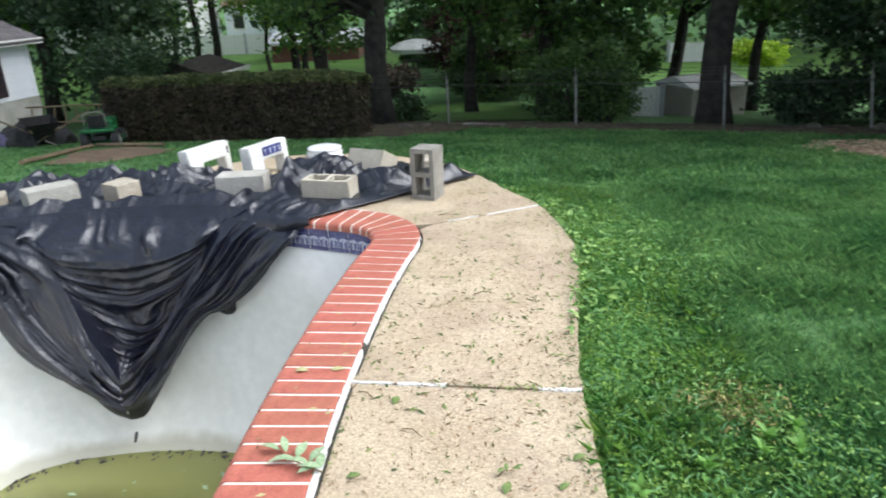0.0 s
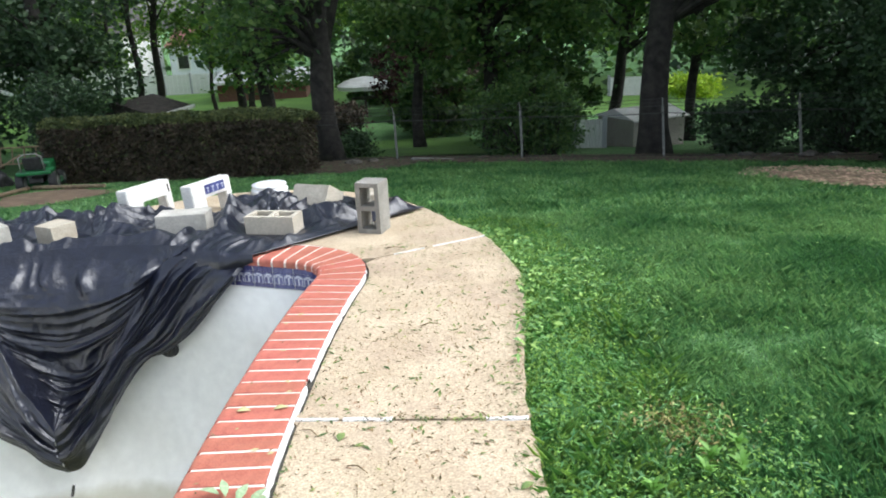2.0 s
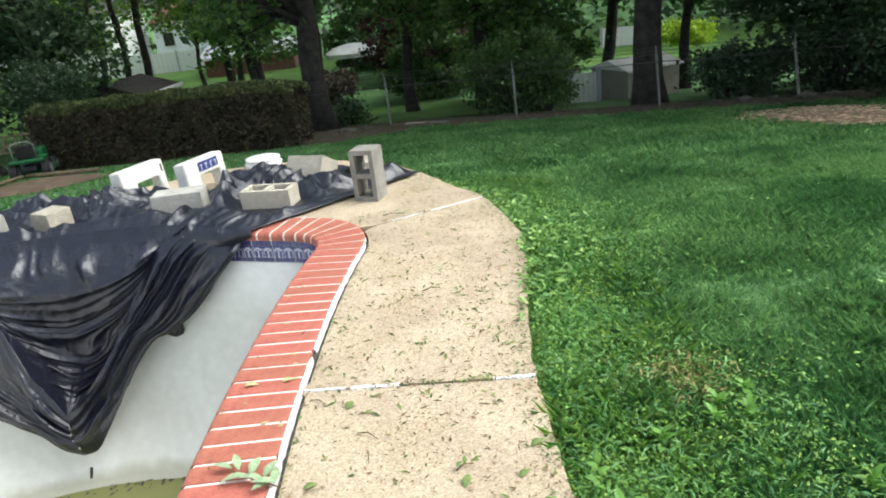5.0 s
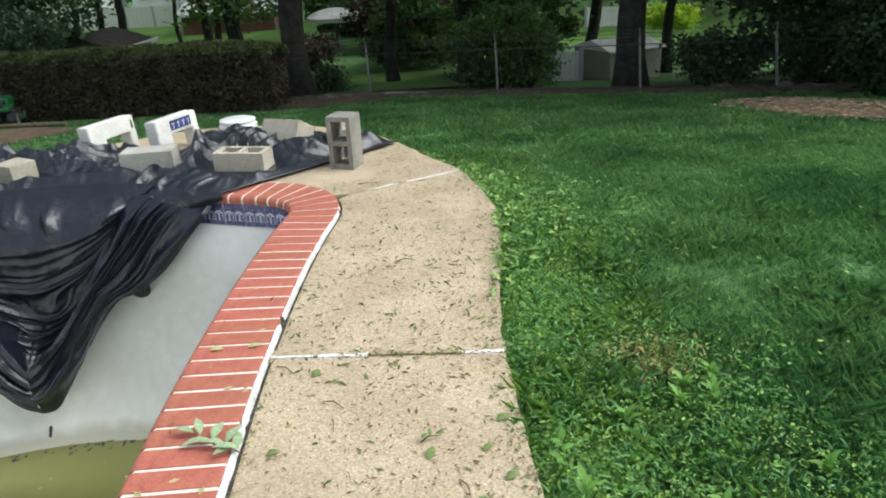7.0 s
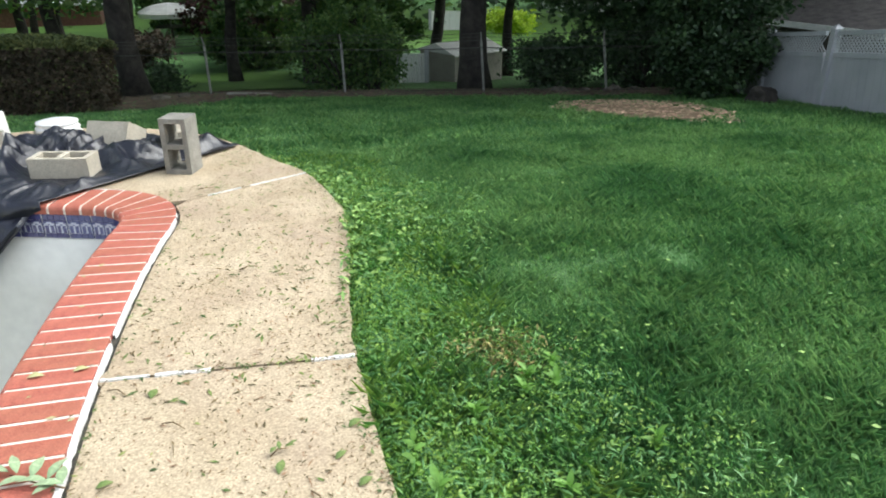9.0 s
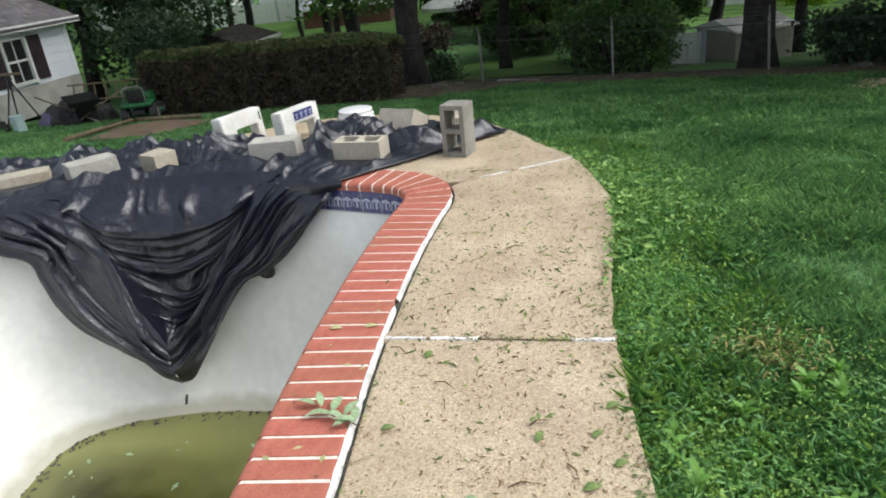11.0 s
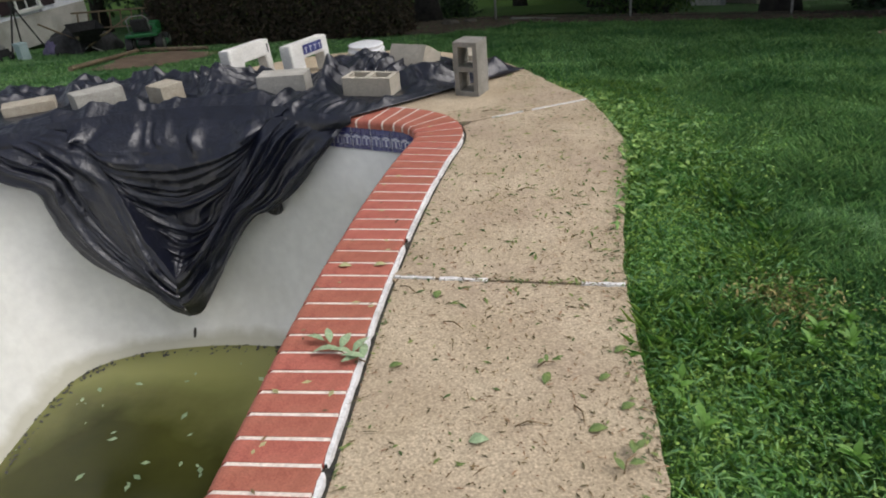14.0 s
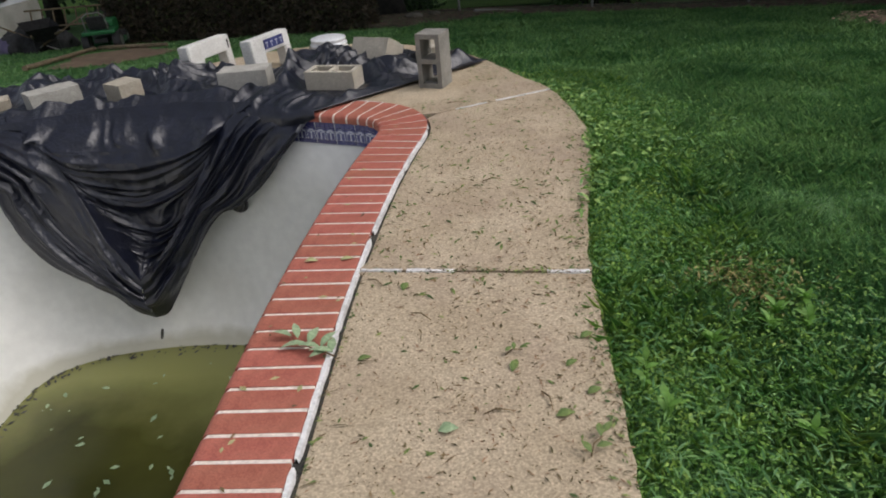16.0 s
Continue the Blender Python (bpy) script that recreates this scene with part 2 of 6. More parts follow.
def water_material():
    m = bpy.data.materials.new("murky_green_water")
    m.use_nodes = True
    N, L = m.node_tree.nodes, m.node_tree.links
    b = N["Principled BSDF"]
    tc = N.new("ShaderNodeTexCoord")
    n = N.new("ShaderNodeTexNoise")
    n.inputs["Scale"].default_value, n.inputs["Detail"].default_value = 1.1, 6
    r = N.new("ShaderNodeValToRGB")
    r.color_ramp.elements[0].position, r.color_ramp.elements[1].position = 0.3, 0.7
    r.color_ramp.elements[0].color, r.color_ramp.elements[1].color = (0.018, 0.020, 0.005, 1), (0.066, 0.068, 0.016, 1)
    L.new(tc.outputs["Object"], n.inputs["Vector"]), L.new(n.outputs[0], r.inputs[0])
    # paler algae in the shallows round the rim
    mp = N.new("ShaderNodeMapping")
    mp.inputs["Location"].default_value, mp.inputs["Scale"].default_value = (2.54 / 1.5, -1.5 / 2.45, 0), (1 / 1.5, 1 / 2.45, 0)
    ln = N.new("ShaderNodeVectorMath")
    ln.operation = "LENGTH"
    add = N.new("ShaderNodeMath")
    add.operation = "MULTIPLY_ADD"
    add.inputs[1].default_value = 0.35
    edge = N.new("ShaderNodeMapRange")
    edge.inputs["From Min"].default_value, edge.inputs["From Max"].default_value = 0.90, 1.12
    mix = N.new("ShaderNodeMix")
    mix.data_type = "RGBA"
    mix.inputs[7].default_value = (0.23, 0.235, 0.085, 1)
    L.new(tc.outputs["Object"], mp.inputs["Vector"]), L.new(mp.outputs[0], ln.inputs[0])
    L.new(n.outputs[0], add.inputs[0]), L.new(ln.outputs["Value"], add.inputs[2]), L.new(add.outputs[0], edge.inputs["Value"])
    L.new(edge.outputs[0], mix.inputs[0]), L.new(r.outputs[0], mix.inputs[6]), L.new(mix.outputs[2], b.inputs["Base Color"])
    b.inputs["Roughness"].default_value, b.inputs["IOR"].default_value = 0.12, 1.33
    w = N.new("ShaderNodeTexNoise")
    w.inputs["Scale"].default_value = 7
    bp = N.new("ShaderNodeBump")
    bp.inputs["Strength"].default_value, bp.inputs["Distance"].default_value = 0.05, 0.01
    L.new(tc.outputs["Object"], w.inputs["Vector"]), L.new(w.outputs[0], bp.inputs["Height"]), L.new(bp.outputs[0], b.inputs["Normal"])
    return m


M_WATER = water_material()


def scum_line(m, low, high):
    """A dull brownish ring that the old water level left on the plaster."""
    N, L = m.node_tree.nodes, m.node_tree.links
    b = N["Principled BSDF"]
    src = b.inputs["Base Color"].links[0].from_socket
    tc = N.new("ShaderNodeTexCoord")
    sp = N.new("ShaderNodeSeparateXYZ")
    n = N.new("ShaderNodeTexNoise")
    n.inputs["Scale"].default_value, n.inputs["Detail"].default_value = 5.0, 8.0
    wob = N.new("ShaderNodeMath")
    wob.operation = "MULTIPLY_ADD"
    wob.inputs[1].default_value = 0.14
    band = N.new("ShaderNodeMapRange")
    band.inputs["From Min"].default_value, band.inputs["From Max"].default_value = high + 0.07, low + 0.07
    band.inputs["To Max"].default_value = 0.75
    mix = N.new("ShaderNodeMix")
    mix.data_type = "RGBA"
    mix.inputs[7].default_value = (0.40, 0.385, 0.28, 1)
    L.new(tc.outputs["Object"], sp.inputs[0]), L.new(tc.outputs["Object"], n.inputs["Vector"])
    L.new(n.outputs[0], wob.inputs[0]), L.new(sp.outputs["Z"], wob.inputs[2]), L.new(wob.outputs[0], band.inputs["Value"])
    L.new(band.outputs[0], mix.inputs[0]), L.new(src, mix.inputs[6]), L.new(mix.outputs[2], b.inputs["Base Color"])


scum_line(M_PLASTER, -1.70, -1.62)


def pebbles(m, scale, low, high):
    """Small stones of differing tone showing in the surface."""
    N, L = m.node_tree.nodes, m.node_tree.links
    b = N["Principled BSDF"]
    src = b.inputs["Base Color"].links[0].from_socket
    tc = N.new("ShaderNodeTexCoord")
    vo = N.new("ShaderNodeTexVoronoi")
    vo.inputs["Scale"].default_value = scale
    sp = N.new("ShaderNodeSeparateColor")
    mr = N.new("ShaderNodeMapRange")
    mr.inputs["To Min"].default_value, mr.inputs["To Max"].default_value = low, high
    mix = N.new("ShaderNodeMix")
    mix.data_type, mix.blend_type = "RGBA", "MULTIPLY"
    mix.inputs[0].default_value = 1.0
    L.new(tc.outputs["Object"], vo.inputs["Vector"]), L.new(vo.outputs["Color"], sp.inputs[0]), L.new(sp.outputs[0], mr.inputs["Value"])
    L.new(src, mix.inputs[6]), L.new(mr.outputs[0], mix.inputs[7]), L.new(mix.outputs[2], b.inputs["Base Color"])


pebbles(M_DECK, 125, 0.84, 1.16)


# ---------- building helpers ----------
def mesh_of(name, verts, faces, material, smooth=False):
    me = bpy.data.meshes.new(name)
    me.from_pydata([tuple(v) for v in verts], [], [tuple(f) for f in faces])
    for m in material if isinstance(material, (list, tuple)) else (material,):
        me.materials.append(m)
    if smooth:
        me.polygons.foreach_set("use_smooth", [True] * len(me.polygons))
    me.update()
    return me


def raw(name, verts, faces, material, parent=None, smooth=False, label=""):
    ob = new(name, mesh_of(name, verts, faces, material, smooth))
    ob.parent = parent
    return tagged(ob, label)


def cards(name, V, material, sides, parent=None):
    """Many separate small polygons: V is n x sides x 3."""
    n = len(V)
    me = bpy.data.meshes.new(name)
    me.vertices.add(n * sides), me.loops.add(n * sides), me.polygons.add(n)
    me.vertices.foreach_set("co", np.asarray(V, dtype=np.float32).ravel())
    me.loops.foreach_set("vertex_index", np.arange(n * sides, dtype=np.int32))
    me.polygons.foreach_set("loop_start", np.arange(0, n * sides, sides, dtype=np.int32))
    me.materials.append(material)
    me.update(calc_edges=True)
    ob = new(name, me)
    ob.parent = parent
    return ob


def part(name, bm, material, parent=None, label="", smooth=False):
    me = bpy.data.meshes.new(name)
    bm.normal_update()
    bm.to_mesh(me)
    bm.free()
    me.materials.append(material)
    if smooth:
        me.polygons.foreach_set("use_smooth", [True] * len(me.polygons))
    ob = new(name, me)
    ob.parent = parent
    return tagged(ob, label)


def thing(name, m, label, category, group="", kind=""):
    ob = new(name)
    ob.empty_display_size = 0.1
    ob.matrix_basis = m
    return tagged(ob, label, category, group, kind)


def add_box(bm, size, at=(0, 0, 0), bevel=0.0, rot=None):
    m = Matrix.Translation(at) @ (rot or Matrix()) @ Matrix.Diagonal((*size, 1))
    vs = bmesh.ops.create_cube(bm, size=1.0, matrix=m)["verts"]
    if bevel:
        es = list({e for v in vs for e in v.link_edges})
        bmesh.ops.bevel(bm, geom=es, offset=bevel, segments=2, affect="EDGES", profile=0.6)
    return bm


def box(size, at=(0, 0, 0), bevel=0.0, rot=None):
    return add_box(bmesh.new(), size, at, bevel, rot)


def add_cyl(bm, r1, r2, a, b, seg=16):
    a, b = Vector(a), Vector(b)
    d = b - a
    m = Matrix.Translation((a + b) / 2) @ d.to_track_quat("Z", "Y").to_matrix().to_4x4()
    bmesh.ops.create_cone(bm, cap_ends=True, segments=seg, radius1=r1, radius2=r2, depth=d.length, matrix=m)
    return bm


def cyl(r1, r2, a, b, seg=16):
    return add_cyl(bmesh.new(), r1, r2, a, b, seg)


def tube(points, radii, seg=8):
    """Vertices and faces of a tapered tube along points."""
    V, F = [], []
    pts = [Vector(p) for p in points]
    for i, p in enumerate(pts):
        d = (pts[min(i + 1, len(pts) - 1)] - pts[max(i - 1, 0)]).normalized()
        side = d.cross(Vector((0.31, 0.95, 0.07))).normalized()
        up = side.cross(d)
        for k in range(seg):
            a = 2 * math.pi * k / seg
            V.append(p + radii[i] * (math.cos(a) * side + math.sin(a) * up))
    for i in range(len(pts) - 1):
        for k in range(seg):
            F.append((i * seg + k, i * seg + (k + 1) % seg, (i + 1) * seg + (k + 1) % seg, (i + 1) * seg + k))
    F.append(tuple(range(seg))[::-1]), F.append(tuple((len(pts) - 1) * seg + k for k in range(seg)))
    return V, F


def smooth_curve(points, step, closed=False):
    """Catmull-Rom through 2D points, resampled evenly."""
    P = np.array(points, float)
    n = len(P)
    out = []
    for i in range(n if closed else n - 1):
        p = [P[(i + k) % n] if closed else P[min(max(i + k, 0), n - 1)] for k in (-1, 0, 1, 2)]
        for u in np.linspace(0, 1, 24, endpoint=False):
            out.append(0.5 * (2 * p[1] + (p[2] - p[0]) * u + (2 * p[0] - 5 * p[1] + 4 * p[2] - p[3]) * u**2 + (3 * p[1] - p[0] - 3 * p[2] + p[3]) * u**3))
    out.append(P[0] if closed else P[-1])
    out = np.array(out)
    s = np.r_[0, np.cumsum(np.linalg.norm(np.diff(out, axis=0), axis=1))]
    k = max(3, round(s[-1] / step))
    w = np.linspace(0, s[-1], k + 1)[:-1 if closed else None]
    return np.c_[np.interp(w, s, out[:, 0]), np.interp(w, s, out[:, 1])]


def normals(P):
    d = np.roll(P, -1, 0) - np.roll(P, 1, 0)
    d /= np.linalg.norm(d, axis=1)[:, None]
    return np.c_[d[:, 1], -d[:, 0]]


def fractal(x, y, z=0.0, octaves=4):
    return noise.fractal(Vector((x, y, z)), 1.0, 2.0, octaves)


# ---------- ground ----------
FENCE_A, FENCE_B = np.array((-0.5, 15.6)), np.array((7.2, 12.6))


def lawn_z(x, y):
    """Level beside the pool, then falling away to the back fence and beyond."""
    z = 0.43 - 0.132 * y - 0.02 * np.maximum(x, 0)
    far = np.maximum(y - 21, 0)
    z = z + 0.132 * far
    z = np.where(y > 70, z + (y - 70) * 0.03, z)
    z = np.where(y < 3.55, -0.02 - 0.02 * np.maximum(x - 2, 0), z)
    k = 0.12
    a, b = z, -0.025 + 0 * z
    h = np.clip(0.5 + 0.5 * (b - a) / k, 0, 1)
    return b * (1 - h) + a * h - k * h * (1 - h)


def lz(x, y):
    return float(lawn_z(np.array(float(x)), np.array(float(y))))


# ---------- pool outline ----------
PX = -2.25
QUARTER = [(1.42, 0.0), (1.42, 1.3), (1.422, 2.0), (1.442, 2.47), (1.48, 3.0), (1.54, 3.5), (1.575, 3.70), (1.61, 3.85), (1.625, 3.94), (1.60, 4.02), (1.51, 4.10), (1.31, 4.165), (1.09, 4.245), (0.7, 4.37), (0.35, 4.45), (0.0, 4.48)]
ring = [(PX + u, y) for u, y in QUARTER] + [(PX - u, y) for u, y in QUARTER[-2::-1]]
ring += [(PX - u, -y) for u, y in QUARTER[1:]] + [(PX + u, -y) for u, y in QUARTER[-2:0:-1]]
FINE = smooth_curve(ring, 0.02, True)
for _ in range(6):
    FINE = (np.roll(FINE, 1, 0) + 2 * FINE + np.roll(FINE, -1, 0)) / 4


def offset_ring(P, d, rounds=0):
    Q = P + normals(P) * d
    for _ in range(rounds):
        Q = (np.roll(Q, 1, 0) + 2 * Q + np.roll(Q, -1, 0)) / 4
    return Q


MID = smooth_curve(offset_ring(FINE, 0.155, 40)[::4], 0.1016, True)
NM = normals(MID)

# ground sheet, with the pool's hole left free
def build_ground():
    xs = np.r_[np.linspace(-400, -40, 14), np.linspace(-36, -8, 24), np.linspace(-7, 10, 69), np.linspace(11, 40, 24), np.linspace(48, 400, 14)]
    ys = np.r_[np.linspace(-400, -20, 12), np.linspace(-18, -6.5, 10), np.linspace(-6, 16, 89), np.linspace(17, 60, 44), np.linspace(66, 600, 24)]
    X, Y = np.meshgrid(xs, ys)
    Z = lawn_z(X, Y)
    V, F = [], []
    for i in range(len(ys)):
        for j in range(len(xs)):
            r = math.hypot(xs[j], ys[i])
            bump = 0.02 * fractal(xs[j] * 0.9, ys[i] * 0.9) if r < 40 else 0
            V.append((xs[j], ys[i], Z[i, j] + min(bump, 0.005) if -5 < xs[j] < 0.9 and abs(ys[i]) < 6.6 else Z[i, j] + bump))
    n = len(xs)
    for i in range(len(ys) - 1):
        for j in range(n - 1):
            cx, cy = (xs[j] + xs[j + 1]) / 2, (ys[i] + ys[i + 1]) / 2
            if -4.3 < cx < -0.2 and abs(cy) < 4.9:
                continue
            F.append((i * n + j, i * n + j + 1, (i + 1) * n + j + 1, (i + 1) * n + j))
    g = raw("ground", V, F, M_LAWN, smooth=True)
    tagged(g, "green lawn falling gently from the pool to the fence", "lawn", kind="structure")


build_ground()

# pool shell: plaster wall that rounds into the basin
def build_shell():
    levels = [(-0.04, -0.022), (-0.206, -0.022), (-0.208, -0.006), (-0.6, 0.012), (-0.9, 0.055), (-1.2, 0.10), (-1.4, 0.15), (-1.55, 0.20), (-1.68, 0.27), (-1.78, 0.34), (-1.9, 0.5), (-1.97, 0.7), (-2.0, 0.9)]
    V, F = [], []
    n = len(FINE)
    for k, (z, d) in enumerate(levels):
        Q = offset_ring(FINE, -d if d < 0.2 else -d, int(9000 * max(0, min(d, 0.4) - 0.05)))
        V += [(x, y, z) for x, y in Q]
    for k in range(len(levels) - 1):
        F += [(k * n + i, k * n + (i + 1) % n, (k + 1) * n + (i + 1) % n, (k + 1) * n + i) for i in range(n)]
    F.append(tuple((len(levels) - 1) * n + i for i in range(n)))
    ob = raw("pool_wall", V, F, M_PLASTER, smooth=True)
    tagged(ob, "white plastered wall and basin of a drained pool", "pool wall", kind="structure")
    # water
    W = offset_ring(FINE, -0.06, 30)
    V = [(x, y, -1.75) for x, y in W]
    w = raw("water", V, [tuple(range(len(V)))], M_WATER)
    tagged(w, "murky olive green water left in the pool", "water", kind="structure")
    # dirty scum line just above the water
    rnd = np.random.default_rng(5)
    idx = rnd.integers(0, n, 900)
    Q = offset_ring(FINE, -0.345, 2400)
    C = np.c_[Q[idx] + rnd.normal(0, 0.04, (900, 2)), np.full(900, -1.745)]
    leaf_cards("pool_debris", C, 0.015, 0.06, M_JOINT, 9, flat=True, kind="stuff", label="dark specks of debris along the waterline", category="debris")


def leaf_cards(name, C, smin, smax, material, seed, flat=False, aspect=0.5, parent=None, kind="", label="", category="", up=0.0, droop=None):
    """Pointed leaves of four corners at the centres C."""
    rnd = np.random.default_rng(seed)
    n = len(C)
    size = rnd.uniform(smin, smax, n)[:, None]
    a = rnd.uniform(0, 2 * math.pi, n)
    if flat:
        d = np.c_[np.cos(a), np.sin(a), rnd.normal(0, 0.04, n)]
        nrm = np.c_[rnd.normal(0, 0.07, n), rnd.normal(0, 0.07, n), np.ones(n)]
    else:
        d = rnd.normal(0, 1, (n, 3))
        d[:, 2] = d[:, 2] * (0.6 if up == 0 else 0.35) - 0.2 + up
        nrm = rnd.normal(0, 1, (n, 3))
        nrm[:, 2] += 0.6 + 4 * up
    d /= np.linalg.norm(d, axis=1)[:, None]
    s = np.cross(nrm, d)
    s /= np.linalg.norm(s, axis=1)[:, None] + 1e-9
    w = size * aspect * 0.5
    lift = np.zeros((n, 3))
    lift[:, 2] = size[:, 0] * (0.03 if flat else 0.08)
    V = np.stack([C - d * size * 0.5, C - d * size * 0.02 + s * w + lift, C + d * size * 0.5, C - d * size * 0.02 - s * w + lift], 1)
    ob = cards(name, V, material, 4, parent)
    return tagged(ob, label, category, kind=kind)


build_shell()

# tiled waterline band
def build_tiles():
    band = thing("tile_band", Matrix(), "blue and white mosaic tile band under the coping", "tile band", kind="structure")
    L = smooth_curve(offset_ring(FINE, 0.014, 20)[::3], 0.1524, True)
    Vg, Fg = [], []
    n = len(L)
    NL = normals(L)
    for i in range(n):
        for z in (-0.044, -0.203):
            Vg.append((*(L[i] + 0.0 * NL[i]), z))
    Fg = [(2 * i, 2 * ((i + 1) % n), 2 * ((i + 1) % n) + 1, 2 * i + 1) for i in range(n)]
    raw("grout_bed", Vg, Fg, M_TILE_GROUT, band)
    # one tile: a field of small squares with a pale arch-and-stem figure
    V, F, mi = [], [], []

    def quad(x0, x1, z0, z1, d, m):
        k = len(V)
        for x, z in ((x0, z0), (x1, z0), (x1, z1), (x0, z1)):
            V.append((x, -d, z))
        for x, z in ((x0 - 0.001, z0 - 0.001), (x1 + 0.001, z0 - 0.001), (x1 + 0.001, z1 + 0.001), (x0 - 0.001, z1 + 0.001)):
            V.append((x, 0.0, z))
        F.append((k, k + 1, k + 2, k + 3)), mi.append(m)
        for q in range(4):
            F.append((k + 4 + q, k + 4 + (q + 1) % 4, k + (q + 1) % 4, k + q)), mi.append(m)

    for ix in range(4):
        quad(-0.0735 + ix * 0.037, -0.0735 + ix * 0.037 + 0.034, 0.04, 0.074, 0.003, 0)
        quad(-0.0735 + ix * 0.037, -0.0735 + ix * 0.037 + 0.034, -0.074, -0.046, 0.003, 0)
    for half in (-0.0735, 0.0015):
        quad(half, half + 0.072, -0.042, 0.037, 0.003, 0)
        c = half + 0.036
        quad(c - 0.005, c + 0.005, -0.042, 0.006, 0.0042, 1)
        for a0 in range(4):
            ang = math.pi * (a0 + 0.5) / 4
            quad(c + 0.018 * math.cos(ang) - 0.009, c + 0.018 * math.cos(ang) + 0.009, 0.004 + 0.018 * math.sin(ang) - 0.006, 0.004 + 0.018 * math.sin(ang) + 0.006, 0.0042 + 0.0001 * a0, 1)
        quad(half + 0.004, half + 0.008, -0.042, 0.02, 0.0045, 1)
        quad(half + 0.064, half + 0.068, -0.042, 0.02, 0.0045, 1)
    me = mesh_of("tile", V, F, [M_TILE, M_TILE_PALE])
    me.polygons.foreach_set("material_index", mi)
    for i in range(n):
        a, b = L[i], L[(i + 1) % n]
        c = (a + b) / 2
        d = (b - a) / np.linalg.norm(b - a)
        ob = new("tile", me)
        ob.parent = band
        inward = np.array((-d[1], d[0]))
        x3, y3 = Vector((-d[0], -d[1], 0)), Vector((-inward[0], -inward[1], 0))
        m = Matrix((x3, y3, Vector((0, 0, 1)))).transposed().to_4x4()
        m.translation = (c[0] + inward[0] * 0.002, c[1] + inward[1] * 0.002, -0.124)
        ob.matrix_basis = m


build_tiles()

# ---------- deck ----------
OUTER = smooth_curve([(0.41, -4.4), (0.41, -1), (0.41, 1.3), (0.42, 1.9), (0.43, 2.3), (0.48, 2.75), (0.55, 3.2), (0.59, 3.6), (0.55, 4.0), (0.45, 4.48), (0.24, 4.88), (0.02, 5.32), (-0.3, 5.75), (-0.8, 6.08), (-1.4, 6.22), (-1.95, 6.12), (-2.45, 5.82), (-3.0, 5.45), (-3.7, 5.28), (-4.25, 5.05), (-4.5, 4.7), (-4.62, 4.2), (-4.65, 3), (-4.65, -1), (-4.65, -4.4), (-4, -5.8), (-2.25, -6.3), (-0.4, -5.8)], 0.05, True)
rough_edge = np.array([0.012 * fractal(x * 6, y * 6) for x, y in OUTER])
OUTER = OUTER + normals(OUTER) * rough_edge[:, None]
INNER = smooth_curve(offset_ring(FINE, 0.345, 60)[::3], 0.05, True)
pavement = thing("pavement", Matrix(), "tan exposed-aggregate concrete pool deck strewn with leaf bits", "pool deck", kind="structure")


def nearest(P, q):
    return int(np.argmin(np.linalg.norm(P - np.array(q), axis=1)))


def run(P, i, j):
    return [P[k % len(P)] for k in range(i, j + 1 if j >= i else j + len(P) + 1)]


JOINTS = [((-0.505, 2.235), (0.42, 2.155)), ((-0.29, 4.13), (0.45, 4.48)), ((-2.25, 4.9), (-2.25, 5.95)), ((-4.1, 4.15), (-4.62, 4.4)), ((-4.0, 1.5), (-4.65, 1.5)), ((-4.0, -2.2), (-4.65, -2.2)), ((-2.25, -4.8), (-2.25, -6.3)), ((-0.5, -2.3), (0.41, -2.3))]


def build_slabs():
    from mathutils.geometry import tessellate_polygon
    k = len(JOINTS)
    for q in range(k):
        (ia, oa), (ib, ob_) = JOINTS[q], JOINTS[(q + 1) % k]
        inner = run(INNER, nearest(INNER, ia), nearest(INNER, ib))
        outer = run(OUTER, nearest(OUTER, oa), nearest(OUTER, ob_))
        inner[0], inner[-1], outer[0], outer[-1] = map(np.array, (ia, ib, oa, ob_))
        poly = inner + outer[::-1]
        da = (inner[min(3, len(inner) - 1)] - inner[0]); da /= np.linalg.norm(da)
        db = (inner[-min(4, len(inner))] - inner[-1]); db /= np.linalg.norm(db)
        m = len(inner)
        poly[0] = poly[0] + da * 0.008; poly[m - 1] = poly[m - 1] + db * 0.008
        poly[m] = poly[m] + db * 0.008; poly[-1] = poly[-1] + da * 0.008
        P3 = [Vector((p[0], p[1], 0)) for p in poly]
        tris = tessellate_polygon([P3])
        n = len(P3)
        V = [(p.x, p.y, 0.0) for p in P3] + [(p.x, p.y, -0.12) for p in P3]
        F = []
        for t in tris:
            a, b, c = (P3[i] for i in t)
            F.append(t if (b - a).cross(c - a).z > 0 else t[::-1])
        F += [(i, i + n, (i + 1) % n + n, (i + 1) % n) for i in range(n)]
        raw("slab", V, F, M_DECK, pavement)
    # bed below the joints
    V, F = [], []
    for (a, b) in JOINTS:
        a, b = np.array(a), np.array(b)
        d = (b - a) / np.linalg.norm(b - a)
        s = np.array((-d[1], d[0])) * 0.014
        k0 = len(V)
        V += [(*(a + s), -0.010), (*(b + s), -0.010), (*(b - s), -0.010), (*(a - s), -0.010)]
        F.append((k0, k0 + 3, k0 + 2, k0 + 1))
    raw("joint_bed", V, F, M_JOINT, pavement)


build_slabs()

